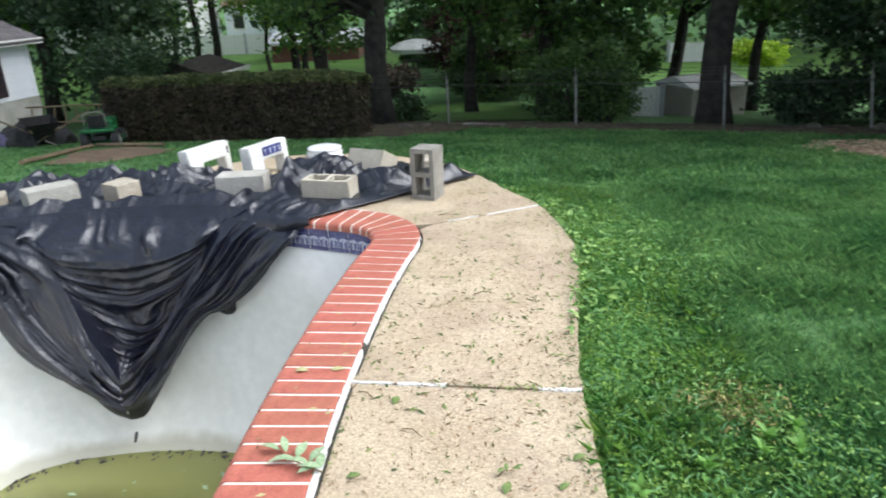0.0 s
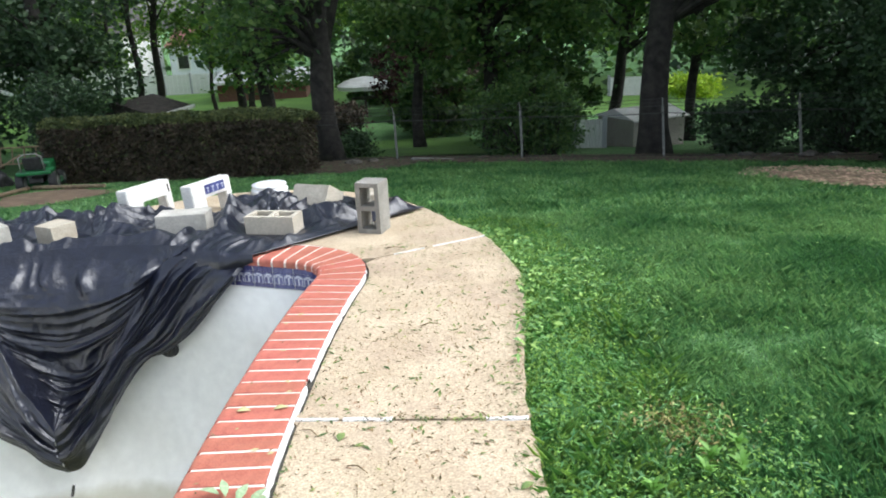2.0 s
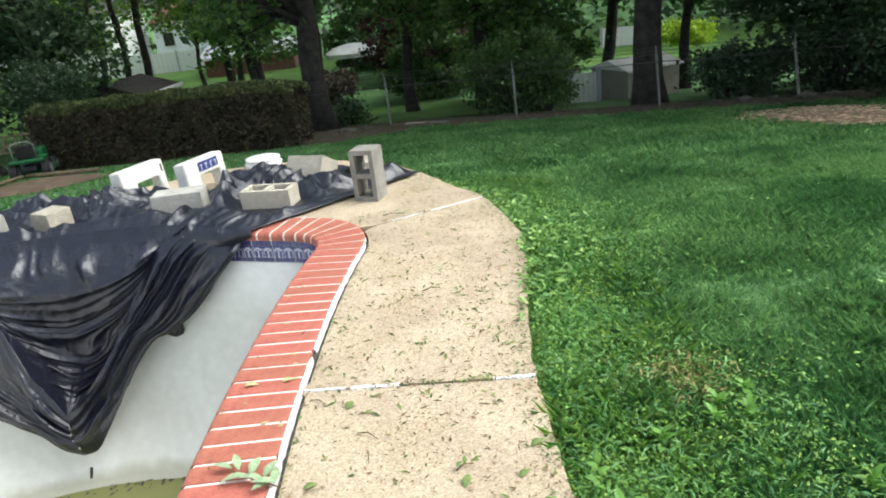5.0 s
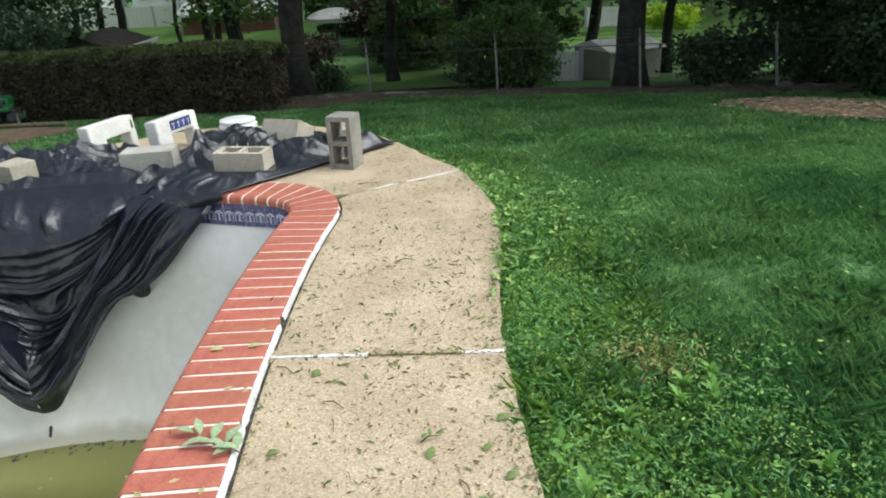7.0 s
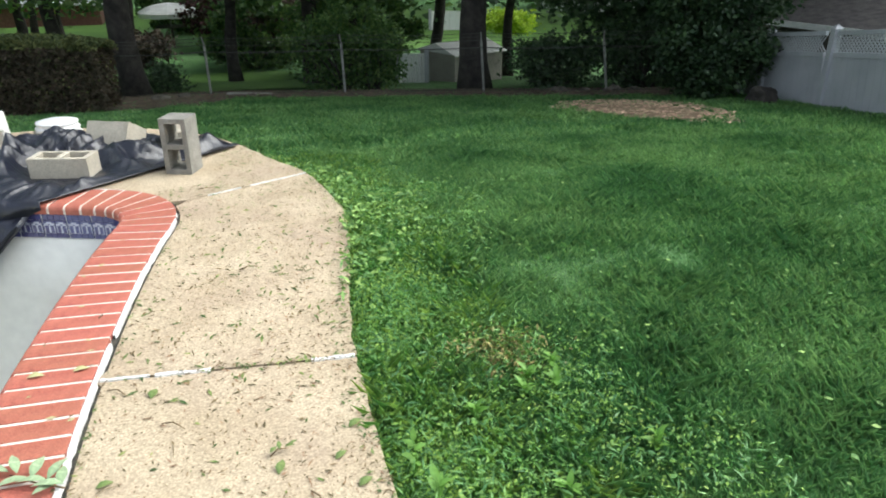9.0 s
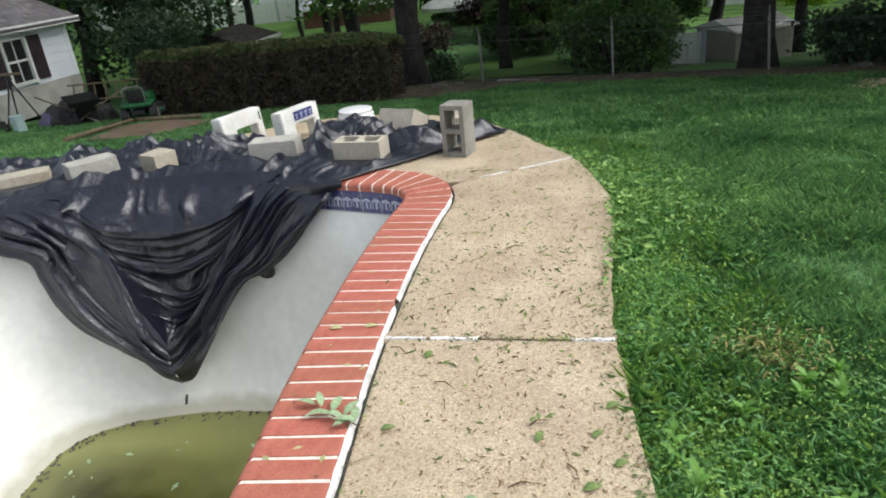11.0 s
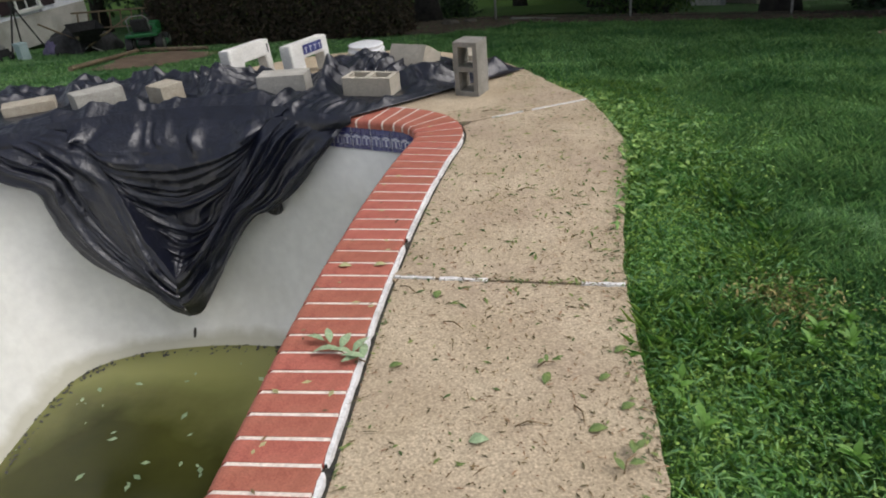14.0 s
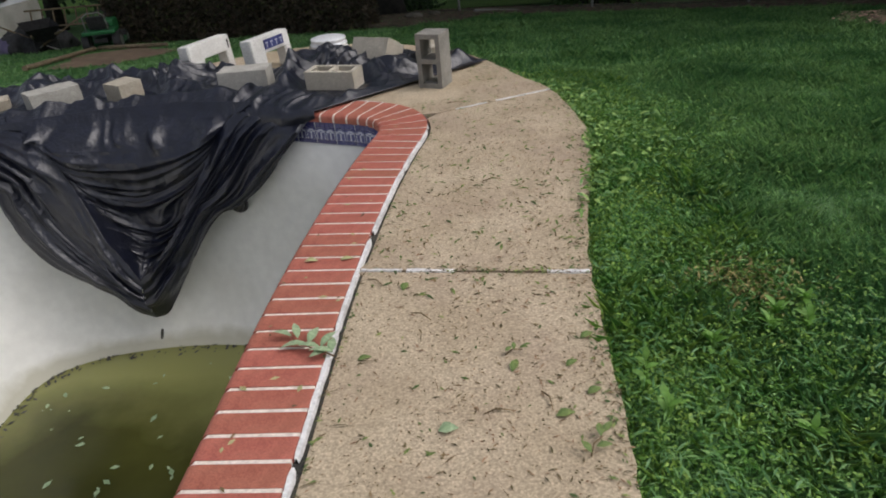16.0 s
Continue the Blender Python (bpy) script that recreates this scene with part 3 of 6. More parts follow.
# broken white sealant in the two joints that cross the walk
def sealant(a, b, pieces, seed):
    rnd = random.Random(seed)
    a, b = Vector((*a, 0)), Vector((*b, 0))
    d = (b - a)
    s = Vector((-d.y, d.x, 0)).normalized()
    for u0, u1, w in pieces:
        V, F = [], []
        k = max(4, int((u1 - u0) * d.length / 0.03))
        for i in range(k + 1):
            p = a + d * (u0 + (u1 - u0) * i / k) + s * rnd.uniform(-0.003, 0.003)
            ww = w * rnd.uniform(0.7, 1.15)
            for off, z in ((-ww, -0.009), (-ww * 0.7, 0.006), (ww * 0.7, 0.006), (ww, -0.009)):
                V.append(p + s * off + Vector((0, 0, z)))
        for i in range(k):
            for q in range(3):
                F.append((4 * i + q, 4 * i + 4 + q, 4 * i + 5 + q, 4 * i + 1 + q))
        raw("sealant", V, F, M_CAULK, pavement)


sealant(*JOINTS[0], [(0.02, 0.20, 0.010), (0.22, 0.43, 0.013), (0.82, 0.995, 0.015)], 2)
sealant(*JOINTS[1], [(0.15, 0.42, 0.005), (0.50, 0.99, 0.006)], 3)

# ---------- coping ----------
coping = thing("coping", Matrix(), "red brick pool coping with pale mortar joints", "coping", kind="structure")


def build_coping():
    n = len(MID)
    rnd = random.Random(4)
    # mortar bed
    IN, OUT = MID - NM * 0.150, MID + NM * 0.150
    V, F = [], []
    for i in range(n):
        V += [(*IN[i], -0.044), (*IN[i], -0.014), (*(IN[i] + NM[i] * 0.02), 0.0045), (*OUT[i], 0.0062), (*OUT[i], -0.044)]
    for i in range(n):
        j = (i + 1) % n
        F += [(5 * i + k, 5 * j + k, 5 * j + (k + 1) % 5, 5 * i + (k + 1) % 5) for k in range(5)]
    raw("mortar", V, [f[::-1] for f in F], M_GROUT, coping)
    for i in range(n):
        j = (i + 1) % n
        g = 0.0082
        corners = []
        for r in (-0.1525, -0.147, -0.135, -0.120, 0.1525):
            A, B = MID[i] + NM[i] * r, MID[j] + NM[j] * r
            d = B - A
            ln = np.linalg.norm(d)
            d = d / ln
            gg = min(g, ln * 0.12)
            corners.append((A + d * gg, B - d * gg))
        up = 0.0085 + rnd.uniform(-0.0012, 0.0012)
        rows = [(corners[0], -0.046), (corners[0], up - 0.024), (corners[1], up - 0.011), (corners[2], up - 0.003), (corners[3], up), (corners[4], up), (corners[4], -0.046)]
        V, F = [], []
        c = (MID[i] + MID[j]) / 2
        for (A, B), z in rows:
            V += [(A[0] - c[0], A[1] - c[1], z), (B[0] - c[0], B[1] - c[1], z)]
        for k in range(7):
            a, b = 2 * k, 2 * ((k + 1) % 7)
            F.append((a, b, b + 1, a + 1))
        F += [(0, 12, 10, 8, 6, 4, 2), (1, 3, 5, 7, 9, 11, 13)]
        ob = raw("brick", V, [f[::-1] for f in F], M_BRICK, coping)
        ob.location = (c[0], c[1], 0)


build_coping()


def build_strip():
    """White sealant bead between coping and deck, with dark gaps towards the slab."""
    P = smooth_curve(offset_ring(FINE, 0.325, 60)[::3], 0.03, True)
    N = normals(P)
    n = len(P)
    rnd = random.Random(8)
    V, F = [], []
    for i in range(n):
        V += [(*(P[i] - N[i] * 0.03), -0.012), (*(P[i] + N[i] * 0.03), -0.012)]
    F = [(2 * i, 2 * i + 1, 2 * ((i + 1) % n) + 1, 2 * ((i + 1) % n)) for i in range(n)]
    raw("joint_bed", V, F, M_JOINT, coping)
    i = 0
    while i < n - 2:
        k = rnd.randint(8, 30)
        k = min(k, n - 1 - i)
        V, F = [], []
        for q in range(k + 1):
            w = 0.0108 * (1 + 0.3 * fractal(P[i + q][0] * 14, P[i + q][1] * 14, 3)) * (0.5 if q in (0, k) else 1)
            c = P[i + q] - N[i + q] * (0.0075 + 0.003 * fractal(P[i + q][0] * 5, P[i + q][1] * 5, 7))
            for o, z in ((-w, -0.012), (-w * 0.7, 0.007), (w * 0.7, 0.006), (w, -0.012)):
                V.append((*(c + N[i + q] * o), z))
        for q in range(k):
            for s in range(3):
                F.append((4 * q + s, 4 * q + s + 1, 4 * q + s + 5, 4 * q + s + 4))
        raw("sealant", V, F, M_CAULK, coping)
        i += k + (rnd.randint(1, 2) if rnd.random() < 0.5 else 0)


build_strip()


# ---------- black plastic sheet ----------
def interp(x, table):
    return float(np.interp(x, [a for a, _ in table], [b for _, b in table]))


LIP_L = [(-3.34, 0.06), (-3.10, -0.03), (-2.90, -0.30), (-2.74, -0.66), (-2.60, -0.93), (-2.53, -1.05)]
HEM_L = [(-3.97, -0.02), (-3.82, -0.14), (-3.65, -0.27), (-3.45, -0.38), (-3.41, -0.52), (-3.34, -0.75), (-3.19, -0.94), (-2.84, -1.21), (-2.67, -1.36), (-2.54, -1.42)]
LIP_R = [(-1.56, 0.07), (-1.76, -0.03), (-1.94, -0.28), (-2.20, -0.70), (-2.42, -0.95), (-2.53, -1.05)]
HEM_R = [(-1.13, 0.0), (-1.30, -0.17), (-1.56, -0.46), (-1.78, -0.63), (-1.98, -0.72), (-2.18, -0.99), (-2.38, -1.30), (-2.46, -1.40), (-2.54, -1.42)]
BLOCK_SPOTS = [(-3.78, 4.72), (-3.20, 4.72), (-2.69, 4.81), (-1.77, 4.89), (-1.08, 4.78), (-0.345, 4.78)]


def wall_y(x):
    u = abs(x - PX)
    return interp(u, [(0, 4.48), (0.35, 4.45), (0.7, 4.37), (1.09, 4.245), (1.31, 4.165), (1.51, 4.10), (1.6, 4.02), (1.7, 3.9)])


def ridge(a, b, c, octaves=3):
    return 0.55 - math.sqrt(fractal(a, b, c, octaves) ** 2 + 0.006) * 1.6


def crease(p, soft=0.10):
    """A train of folds with a narrow crest and a wide trough, from 0 to 1."""
    return (math.sqrt(1 + soft) - math.sqrt(math.sin(math.pi * p) ** 2 + soft)) / (math.sqrt(1 + soft) - math.sqrt(soft))


def basin_y(x, z):
    """The pool wall's face at a height."""
    return wall_y(x) - interp(z, [(-1.6, 0.36), (-1.4, 0.27), (-1.2, 0.20), (-0.9, 0.12), (-0.6, 0.07), (-0.1, 0.04), (0.0, 0.0)])


def train(p, q, seed):
    """Irregular folds across p that wander and fade along q."""
    p += 0.8 * fractal(p * 0.4, q * 0.7, seed, 2)
    return crease(p, 0.05) * max(0.12, 0.6 + 1.2 * fractal(p * 0.5, q * 1.2, seed + 5, 1)) + 0.35 * crease(2.6 * p + 0.5 * q, 0.06) * max(0.0, 0.45 + 1.4 * fractal(p * 0.8, q * 1.8, seed + 9, 1))


def pleats(x, y):
    """Creases that run from the blocks over the coping and down the curtain."""
    return train((x + 0.125 * (4.5 - y) * (x + 2.45)) * 3.6, y * 2.2, 41.0)


def build_tarp():
    V, F = [], []

    def grid(nu, nv, fn):
        k = len(V)
        for i in range(nu + 1):
            for j in range(nv + 1):
                V.append(fn(i / nu, j / nv))
        for i in range(nu):
            for j in range(nv):
                q = k + i * (nv + 1) + j
                F.append((q, q + 1, q + nv + 2, q + nv + 1))

    # lying on the deck: s from one end to the other, v from back to front
    def on_deck(s, v0):
        x = -4.0 + 2.88 * s
        yc = wall_y(x)
        bx = -5.05 + 5.08 * s
        by = interp(s, [(0, 4.30), (0.05, 4.62), (0.12, 5.12), (0.18, 5.32), (0.3, 5.42), (0.45, 5.36), (0.55, 5.30), (0.68, 5.44), (0.76, 5.86), (0.88, 5.70), (1.0, 5.30)]) + 0.07 * fractal(s * 14, 1.3)
        over = max(0.0, (v0 - 0.93) / 0.07)
        v0 = min(1.0, v0 / 0.93)
        v = v0 ** 0.9
        px, py = bx + (x - bx) * v, by + (yc - by) * v
        near = min(math.hypot(px - a, (py - b) * 1.15) for a, b in BLOCK_SPOTS)
        calm = min(1.0, max(0.0, (near - 0.22) / 0.12))
        wx, wy = px + 0.15 * fractal(px * 2, py * 2, 70, 2), py + 0.12 * fractal(px * 2, py * 2, 75, 2)
        # crumpled heaps behind the blocks, long pleats before them
        back = min(1.0, max(0.0, (py - 4.70 + 0.10 * fractal(px * 3, 0, 12, 2)) / 0.18))
        crumple = 0.10 * max(0.0, ridge(wx * 2.3 + 0.9 * wy, wy * 4.6, 2.0, 1)) + 0.06 * max(0.0, ridge(wx * 5.4, wy * 4.0 + wx, 6.0, 1)) + 0.030 * max(0.0, ridge(wx * 11, wy * 10, 16.0, 1))
        ramp = interp(py - yc, [(0, 0.0), (0.05, 0.45), (0.11, 0.8), (0.18, 0.6), (0.30, 0.15)]) * min(1.0, max(0.0, (px + 3.7) / 0.3)) * min(1.0, max(0.0, (-1.4 - px) / 0.3))
        front = 0.012 + 0.085 * ramp + 0.050 * max(0.0, pleats(px, py))
        fold = crumple * back + front * (1 - back)
        # pleats drawn slantwise over the coping beside the hollow block
        slant = math.exp(-((px + 1.52 - 0.60 * (py - 4.5)) / 0.30) ** 2)
        across = 0.82 * wx - 0.57 * wy
        fold = fold * (1 - 0.8 * slant) + slant * (0.035 + 0.085 * train(across * 6.0, wx + wy, 83.0))
        heap = 0.0
        for hx, hy, rx, ry, h in ((-2.25, 5.24, 0.30, 0.14, 0.09), (-2.95, 5.20, 0.26, 0.16, 0.09), (-3.5, 5.05, 0.20, 0.22, 0.10), (-1.25, 5.42, 0.30, 0.20, 0.08), (-0.10, 5.12, 0.17, 0.16, 0.22), (-2.42, 5.05, 0.22, 0.16, 0.12), (-4.3, 5.0, 0.25, 0.3, 0.07), (-1.46, 4.98, 0.10, 0.30, 0.12), (-0.66, 5.05, 0.22, 0.16, 0.08)):
            heap += h * math.exp(-((px - hx) / rx) ** 2 - ((py - hy) / ry) ** 2)
        edge = min(1.0, v0 * 9) * min(1.0, (1 - v0) * 5 + 0.35 + 0.5 * slant) * min(1.0, (1 - s) * 60) * min(1.0, s * 30)
        z = 0.018 + calm * edge * max(0.0, fold + heap * (0.75 + 1.1 * max(0.0, ridge(wx * 6, wy * 5, 1, 2))))
        if over > 0:
            # rolls over the coping's edge and tucks in behind the hanging part
            drop = interp(x, [(-4.0, 0.02), (-3.85, 0.12), (-3.6, 0.16), (-1.55, 0.16), (-1.35, 0.12), (-1.12, 0.015)])
            nose = min(1.0, drop / 0.12)
            py -= nose * 0.085 * math.sin(math.pi * min(1.0, over * 0.8))
            z = z * (1 - over) - drop * over ** 1.6 + 0.012 * nose * math.sin(math.pi * over)
            return (px, py, z + 0.012 * (1 - over))
        return (px + 0.02 * fractal(px * 5, py * 5, 30) * back, py, z + 0.012 * v0)

    grid(360, 190, on_deck)

    def along(table):
        P = smooth_curve(table, 0.01)
        return lambda a: (np.interp(a * (len(P) - 1), np.arange(len(P)), P[:, 0]), np.interp(a * (len(P) - 1), np.arange(len(P)), P[:, 1]))

    lip_l, hem_l, lip_r, hem_r = along(LIP_L), along(HEM_L), along(LIP_R), along(HEM_R)

    def forward(a):
        return 0.03 + 0.30 * min(1.0, a * 1.35) ** 0.95

    # gathered outer skins: folds run the length of each side down to the tip
    def skin(lip, hem, count, seed, depth):
        def fn(a, b):
            xa, za = lip(a)
            xb, zb = hem(a)
            x, z = xa + (xb - xa) * b, za + (zb - za) * b
            out = forward(a) * (1 - 0.55 * b ** 1.8)
            full = min(1.0, a * 6) * min(1.0, (1 - a) * 5 + 0.35)
            fold = depth * (2.4 * train(b * count + 0.5 * a, a * 2.0, seed) - 0.8)
            fold += 0.03 * fractal(a * 2.6, b * 3.0, seed + 5, 2) + 0.006 * ridge(a * 9 + 4 * b, b * 7, seed + 9, 1)
            roll = 0.022 * math.exp(-((b - 0.10) / 0.10) ** 2)
            belly = 0.012 * math.sin(math.pi * min(1, b * 1.1))
            y = basin_y(x, z) - 0.02 - out - min(1.0, b * 7) * full * (fold + belly + roll) * (0.35 + 0.65 * math.sin(math.pi * min(1.0, 0.15 + b * 0.8)))
            loose = min(1.0, b * 6) * min(1.0, (1 - a) * 8)
            back = max(0.0, 1 - a / 0.07)
            y = min(y, basin_y(x, z) - 0.012) + 0.14 * back
            return (x + loose * 0.012 * fractal(a * 9, b * 5, seed + 3), y, z + 0.035 * back + loose * 0.012 * fractal(a * 8, b * 3, seed + 4))
        return fn

    grid(260, 130, skin(lip_l, hem_l, 4.6, 11.0, 0.030))
    grid(260, 130, skin(lip_r, hem_r, 3.6, 27.0, 0.024))

    # the sheet between them: a sloping pleated apron, then swags down into a pocket
    def inner(a, u):
        xl, zl = lip_l(a)
        xr, zr = lip_r(a)
        x = xl + (xr - xl) * u
        c = 4 * u * (1 - u)
        sag = interp(a, [(0, 0), (0.06, 0.06), (0.14, 0.13), (0.3, 0.23), (0.55, 0.24), (0.8, 0.12), (1, 0.0)])
        z = zl + (zr - zl) * u - sag * c ** 0.8
        e = abs(2 * u - 1) ** (3 + 6 * a)
        start = min(1.0, a * 10)
        middle = interp(a, [(0, 0.01), (0.04, 0.06), (0.10, 0.16), (0.15, 0.225), (0.20, 0.245), (0.26, 0.23), (0.45, 0.17), (0.7, 0.13), (0.88, 0.19), (1, 0.33)])
        out = forward(a) * e + middle * (1 - e)
        lowered = min(1.0, max(0.0, (a - 0.14) / 0.12))
        swag = 0.062 * (train(a * 9.0 + 0.5 * (u - 0.5) + 1.2 * (u - 0.5) ** 2, u * 1.6, 33.0) - 0.3) * lowered * min(1.0, c * 2.2 + 0.12) * (1 - 0.7 * max(0, a - 0.75) / 0.25)
        apron = 0.075 * (pleats(x, 4.5 - 2 * a) - 0.4) * (1 - lowered) * min(1.0, a * 14) + 0.006 * ridge(u * 10, a * 16, 61.0, 1)
        y = basin_y(x, z) - 0.02 - out - start * (swag + apron + 0.02 * fractal(u * 4, a * 5, 66.0, 2))
        return (x, min(y, basin_y(x, z) - 0.012), z + 0.02 * max(0.0, 1 - a / 0.05))

    grid(300, 220, inner)
    ob = raw("plastic_sheet", V, F, M_TARP, smooth=True)
    so = ob.modifiers.new("thickness", "SOLIDIFY")
    so.thickness, so.offset = 0.003, 1
    tagged(ob, "crumpled black plastic sheet hanging into the pool, weighted with blocks", "tarp")


build_tarp()


# ---------- concrete blocks ----------
def block_mesh(size, cells=True):
    """A two-cell block of the given size, cells upright, its origin at the base's middle."""
    L, W, H = size
    s = 0.033
    bm = bmesh.new()
    if not cells:
        add_box(bm, (L, W, H), (0, 0, H / 2), 0.006)
        bmesh.ops.subdivide_edges(bm, edges=[e for e in bm.edges if e.calc_length() > 0.07], cuts=6, use_grid_fill=True)
        for v in bm.verts:
            v.co += 0.0045 * noise.noise_vector(v.co * 11 + Vector((L * 90, H * 70, 0))) + 0.002 * noise.noise_vector(v.co * 45)
    else:
        xs = [-L / 2, -L / 2 + s, -s / 2, s / 2, L / 2 - s, L / 2]
        ys = [-W / 2, -W / 2 + s, W / 2 - s, W / 2]
        for z in (0, H):
            for y in ys:
                for x in xs:
                    bm.verts.new((x, y, z))
        bm.verts.ensure_lookup_table()
        idx = lambda i, j, k: bm.verts[k * 24 + j * 6 + i]
        solid = lambda i, j: 0 <= i < 5 and 0 <= j < 3 and not (j == 1 and i in (1, 3))
        for i in range(5):
            for j in range(3):
                if solid(i, j):
                    bm.faces.new((idx(i, j, 1), idx(i + 1, j, 1), idx(i + 1, j + 1, 1), idx(i, j + 1, 1)))
                    bm.faces.new((idx(i, j, 0), idx(i, j + 1, 0), idx(i + 1, j + 1, 0), idx(i + 1, j, 0)))
                    if not solid(i - 1, j):
                        bm.faces.new((idx(i, j, 0), idx(i, j, 1), idx(i, j + 1, 1), idx(i, j + 1, 0)))
                    if not solid(i + 1, j):
                        bm.faces.new((idx(i + 1, j, 0), idx(i + 1, j + 1, 0), idx(i + 1, j + 1, 1), idx(i + 1, j, 1)))
                    if not solid(i, j - 1):
                        bm.faces.new((idx(i, j, 0), idx(i + 1, j, 0), idx(i + 1, j, 1), idx(i, j, 1)))
                    if not solid(i, j + 1):
                        bm.faces.new((idx(i, j + 1, 0), idx(i, j + 1, 1), idx(i + 1, j + 1, 1), idx(i + 1, j + 1, 0)))
        es = [e for e in bm.edges if len(e.link_faces) == 2 and e.calc_face_angle(0) > 1]
        bmesh.ops.bevel(bm, geom=es, offset=0.005, segments=2, affect="EDGES")
        bmesh.ops.subdivide_edges(bm, edges=[e for e in bm.edges if e.calc_length() > 0.1], cuts=3, use_grid_fill=True)
        for v in bm.verts:
            k = 0.0022 * noise.noise(v.co * 40)
            v.co += Vector((k, k, k))
    return bm


def block(m, material, label, cells, size):
    ob = part("concrete_block", block_mesh(size, cells), material)
    ob.matrix_basis = m
    return tagged(ob, label, "concrete block", "blocks weighing down the sheet")


block(pose(-3.78, 4.72, 0.0, 0, 0, 31), M_BLOCK_TAN, "tan concrete block half sunk in the black sheet", False, (0.37, 0.19, 0.10))
block(pose(-3.20, 4.72, 0.010, 0, 0, 48), M_BLOCK, "grey concrete block lying on the black sheet", False, (0.355, 0.19, 0.16))
block(pose(-2.69, 4.81, 0.010, 0, 0, 62), M_BLOCK_TAN, "brownish half block lying on the sheet", False, (0.195, 0.19, 0.155))
block(pose(-1.77, 4.89, 0.010, 0, 0, 2), M_BLOCK, "grey concrete block with folds of sheet before it", False, (0.37, 0.19, 0.17))
block(pose(-1.08, 4.78, 0.012, 0, 0, -12), M_BLOCK_PALE, "pale grey hollow block, its two cells facing up", True, (0.375, 0.19, 0.148))
block(pose(-0.87, 5.31, 0.030, -30, -3, -34), M_BLOCK_PALE, "tan block leaning tilted on heaped black sheet", False, (0.375, 0.19, 0.19))
block(pose(-0.40, 5.26, 0.0, 0, 0, 86), M_BLOCK_TAN, "brown concrete block half hidden behind the standing one", False, (0.37, 0.19, 0.19))
block(pose(-0.345, 4.76, 0.187, 0, 90, -20) @ pose(0.0, 0, 0, 90, 0, 0) @ pose(0, 0, -0.09), M_BLOCK_DARK, "grey hollow block standing on end, cells facing the pool", True, (0.375, 0.18, 0.18))


# ---------- cut pieces of pool wall with openings ----------
def wall_piece(m, tiles, label):
    t = thing("wall_piece", m, label, "pool wall piece", "cut pieces of pool wall")
    W, H, D = 0.47, 0.285, 0.11
    bm = bmesh.new()
    P = [(-W / 2, 0), (-0.08, 0), (-0.08, 0.16), (0.165, 0.16), (0.165, 0), (W / 2, 0), (W / 2, H), (-W / 2, H)]
    a = [bm.verts.new((x, -D / 2, z)) for x, z in P]
    f = bm.faces.new(a)
    r = bmesh.ops.extrude_face_region(bm, geom=[f])
    bmesh.ops.translate(bm, verts=[v for v in r["geom"] if isinstance(v, bmesh.types.BMVert)], vec=(0, D, 0))
    bmesh.ops.recalc_face_normals(bm, faces=bm.faces)
    bmesh.ops.bevel(bm, geom=[e for e in bm.edges if e.calc_face_angle(0) > 1], offset=0.007, segments=2, affect="EDGES")
    for v in bm.verts:
        v.co += 0.004 * noise.noise_vector(v.co * 14)
    part("body", bm, M_WHITE_CUT, t)
    if tiles:
        for i in range(4):
            part("tile", box((0.056, 0.008, 0.075), (-0.055 + i * 0.058, -D / 2 - 0.004, 0.225), 0.002), M_TILE, t, "cobalt blue glazed tile")
            part("motif", box((0.030, 0.003, 0.010), (-0.055 + i * 0.058, -D / 2 - 0.009, 0.236), 0.001), M_TILE_PALE, t, "pale glazed figure on the tile")
            part("motif", box((0.008, 0.003, 0.030), (-0.055 + i * 0.058, -D / 2 - 0.009, 0.213), 0.001), M_TILE_PALE, t, "pale glazed figure on the tile")
    else:
        part("slot", box((0.012, 0.004, 0.07), (0.20, -D / 2 - 0.004, 0.215), 0.001), M_JOINT, t, "dark gouge in the plaster")


wall_piece(pose(-2.24, 5.42, 0.0, -4, 0, 66), False, "white plastered slab with a square opening, standing on the deck")
wall_piece(pose(-1.75, 5.47, 0.0, -4, 0, 66), True, "white plastered slab with blue tiles above its opening")


def bucket_lid():
    t = thing("plastic_tub", pose(-1.38, 6.03, 0.0), "white round plastic tub lids stacked on the deck", "plastic tub")
    bm = bmesh.new()
    prof = [(0.175, 0.0), (0.18, 0.012), (0.165, 0.022), (0.158, 0.05), (0.165, 0.056), (0.165, 0.066), (0.153, 0.072), (0.149, 0.095), (0.156, 0.098), (0.155, 0.108), (0.135, 0.114), (0.0, 0.116)]
    rings = []
    for r, z in prof:
        rings.append([bm.verts.new((max(r, 0.001) * math.cos(a), max(r, 0.001) * math.sin(a), z)) for a in np.linspace(0, 2 * math.pi, 32, endpoint=False)])
    for A, B in zip(rings, rings[1:]):
        for i in range(32):
            bm.faces.new((A[i], A[(i + 1) % 32], B[(i + 1) % 32], B[i]))
    part("body", bm, M_PLASTIC_WHITE, t, smooth=True)
    V, F = tube([(0.178 * math.cos(a), 0.178 * math.sin(a), 0.03 + 0.015 * math.sin(2 * a)) for a in np.linspace(2.6, 5.2, 14)], [0.004] * 14, 6)
    raw("handle", V, F, M_GALV, t, True, "thin wire handle")


bucket_lid()


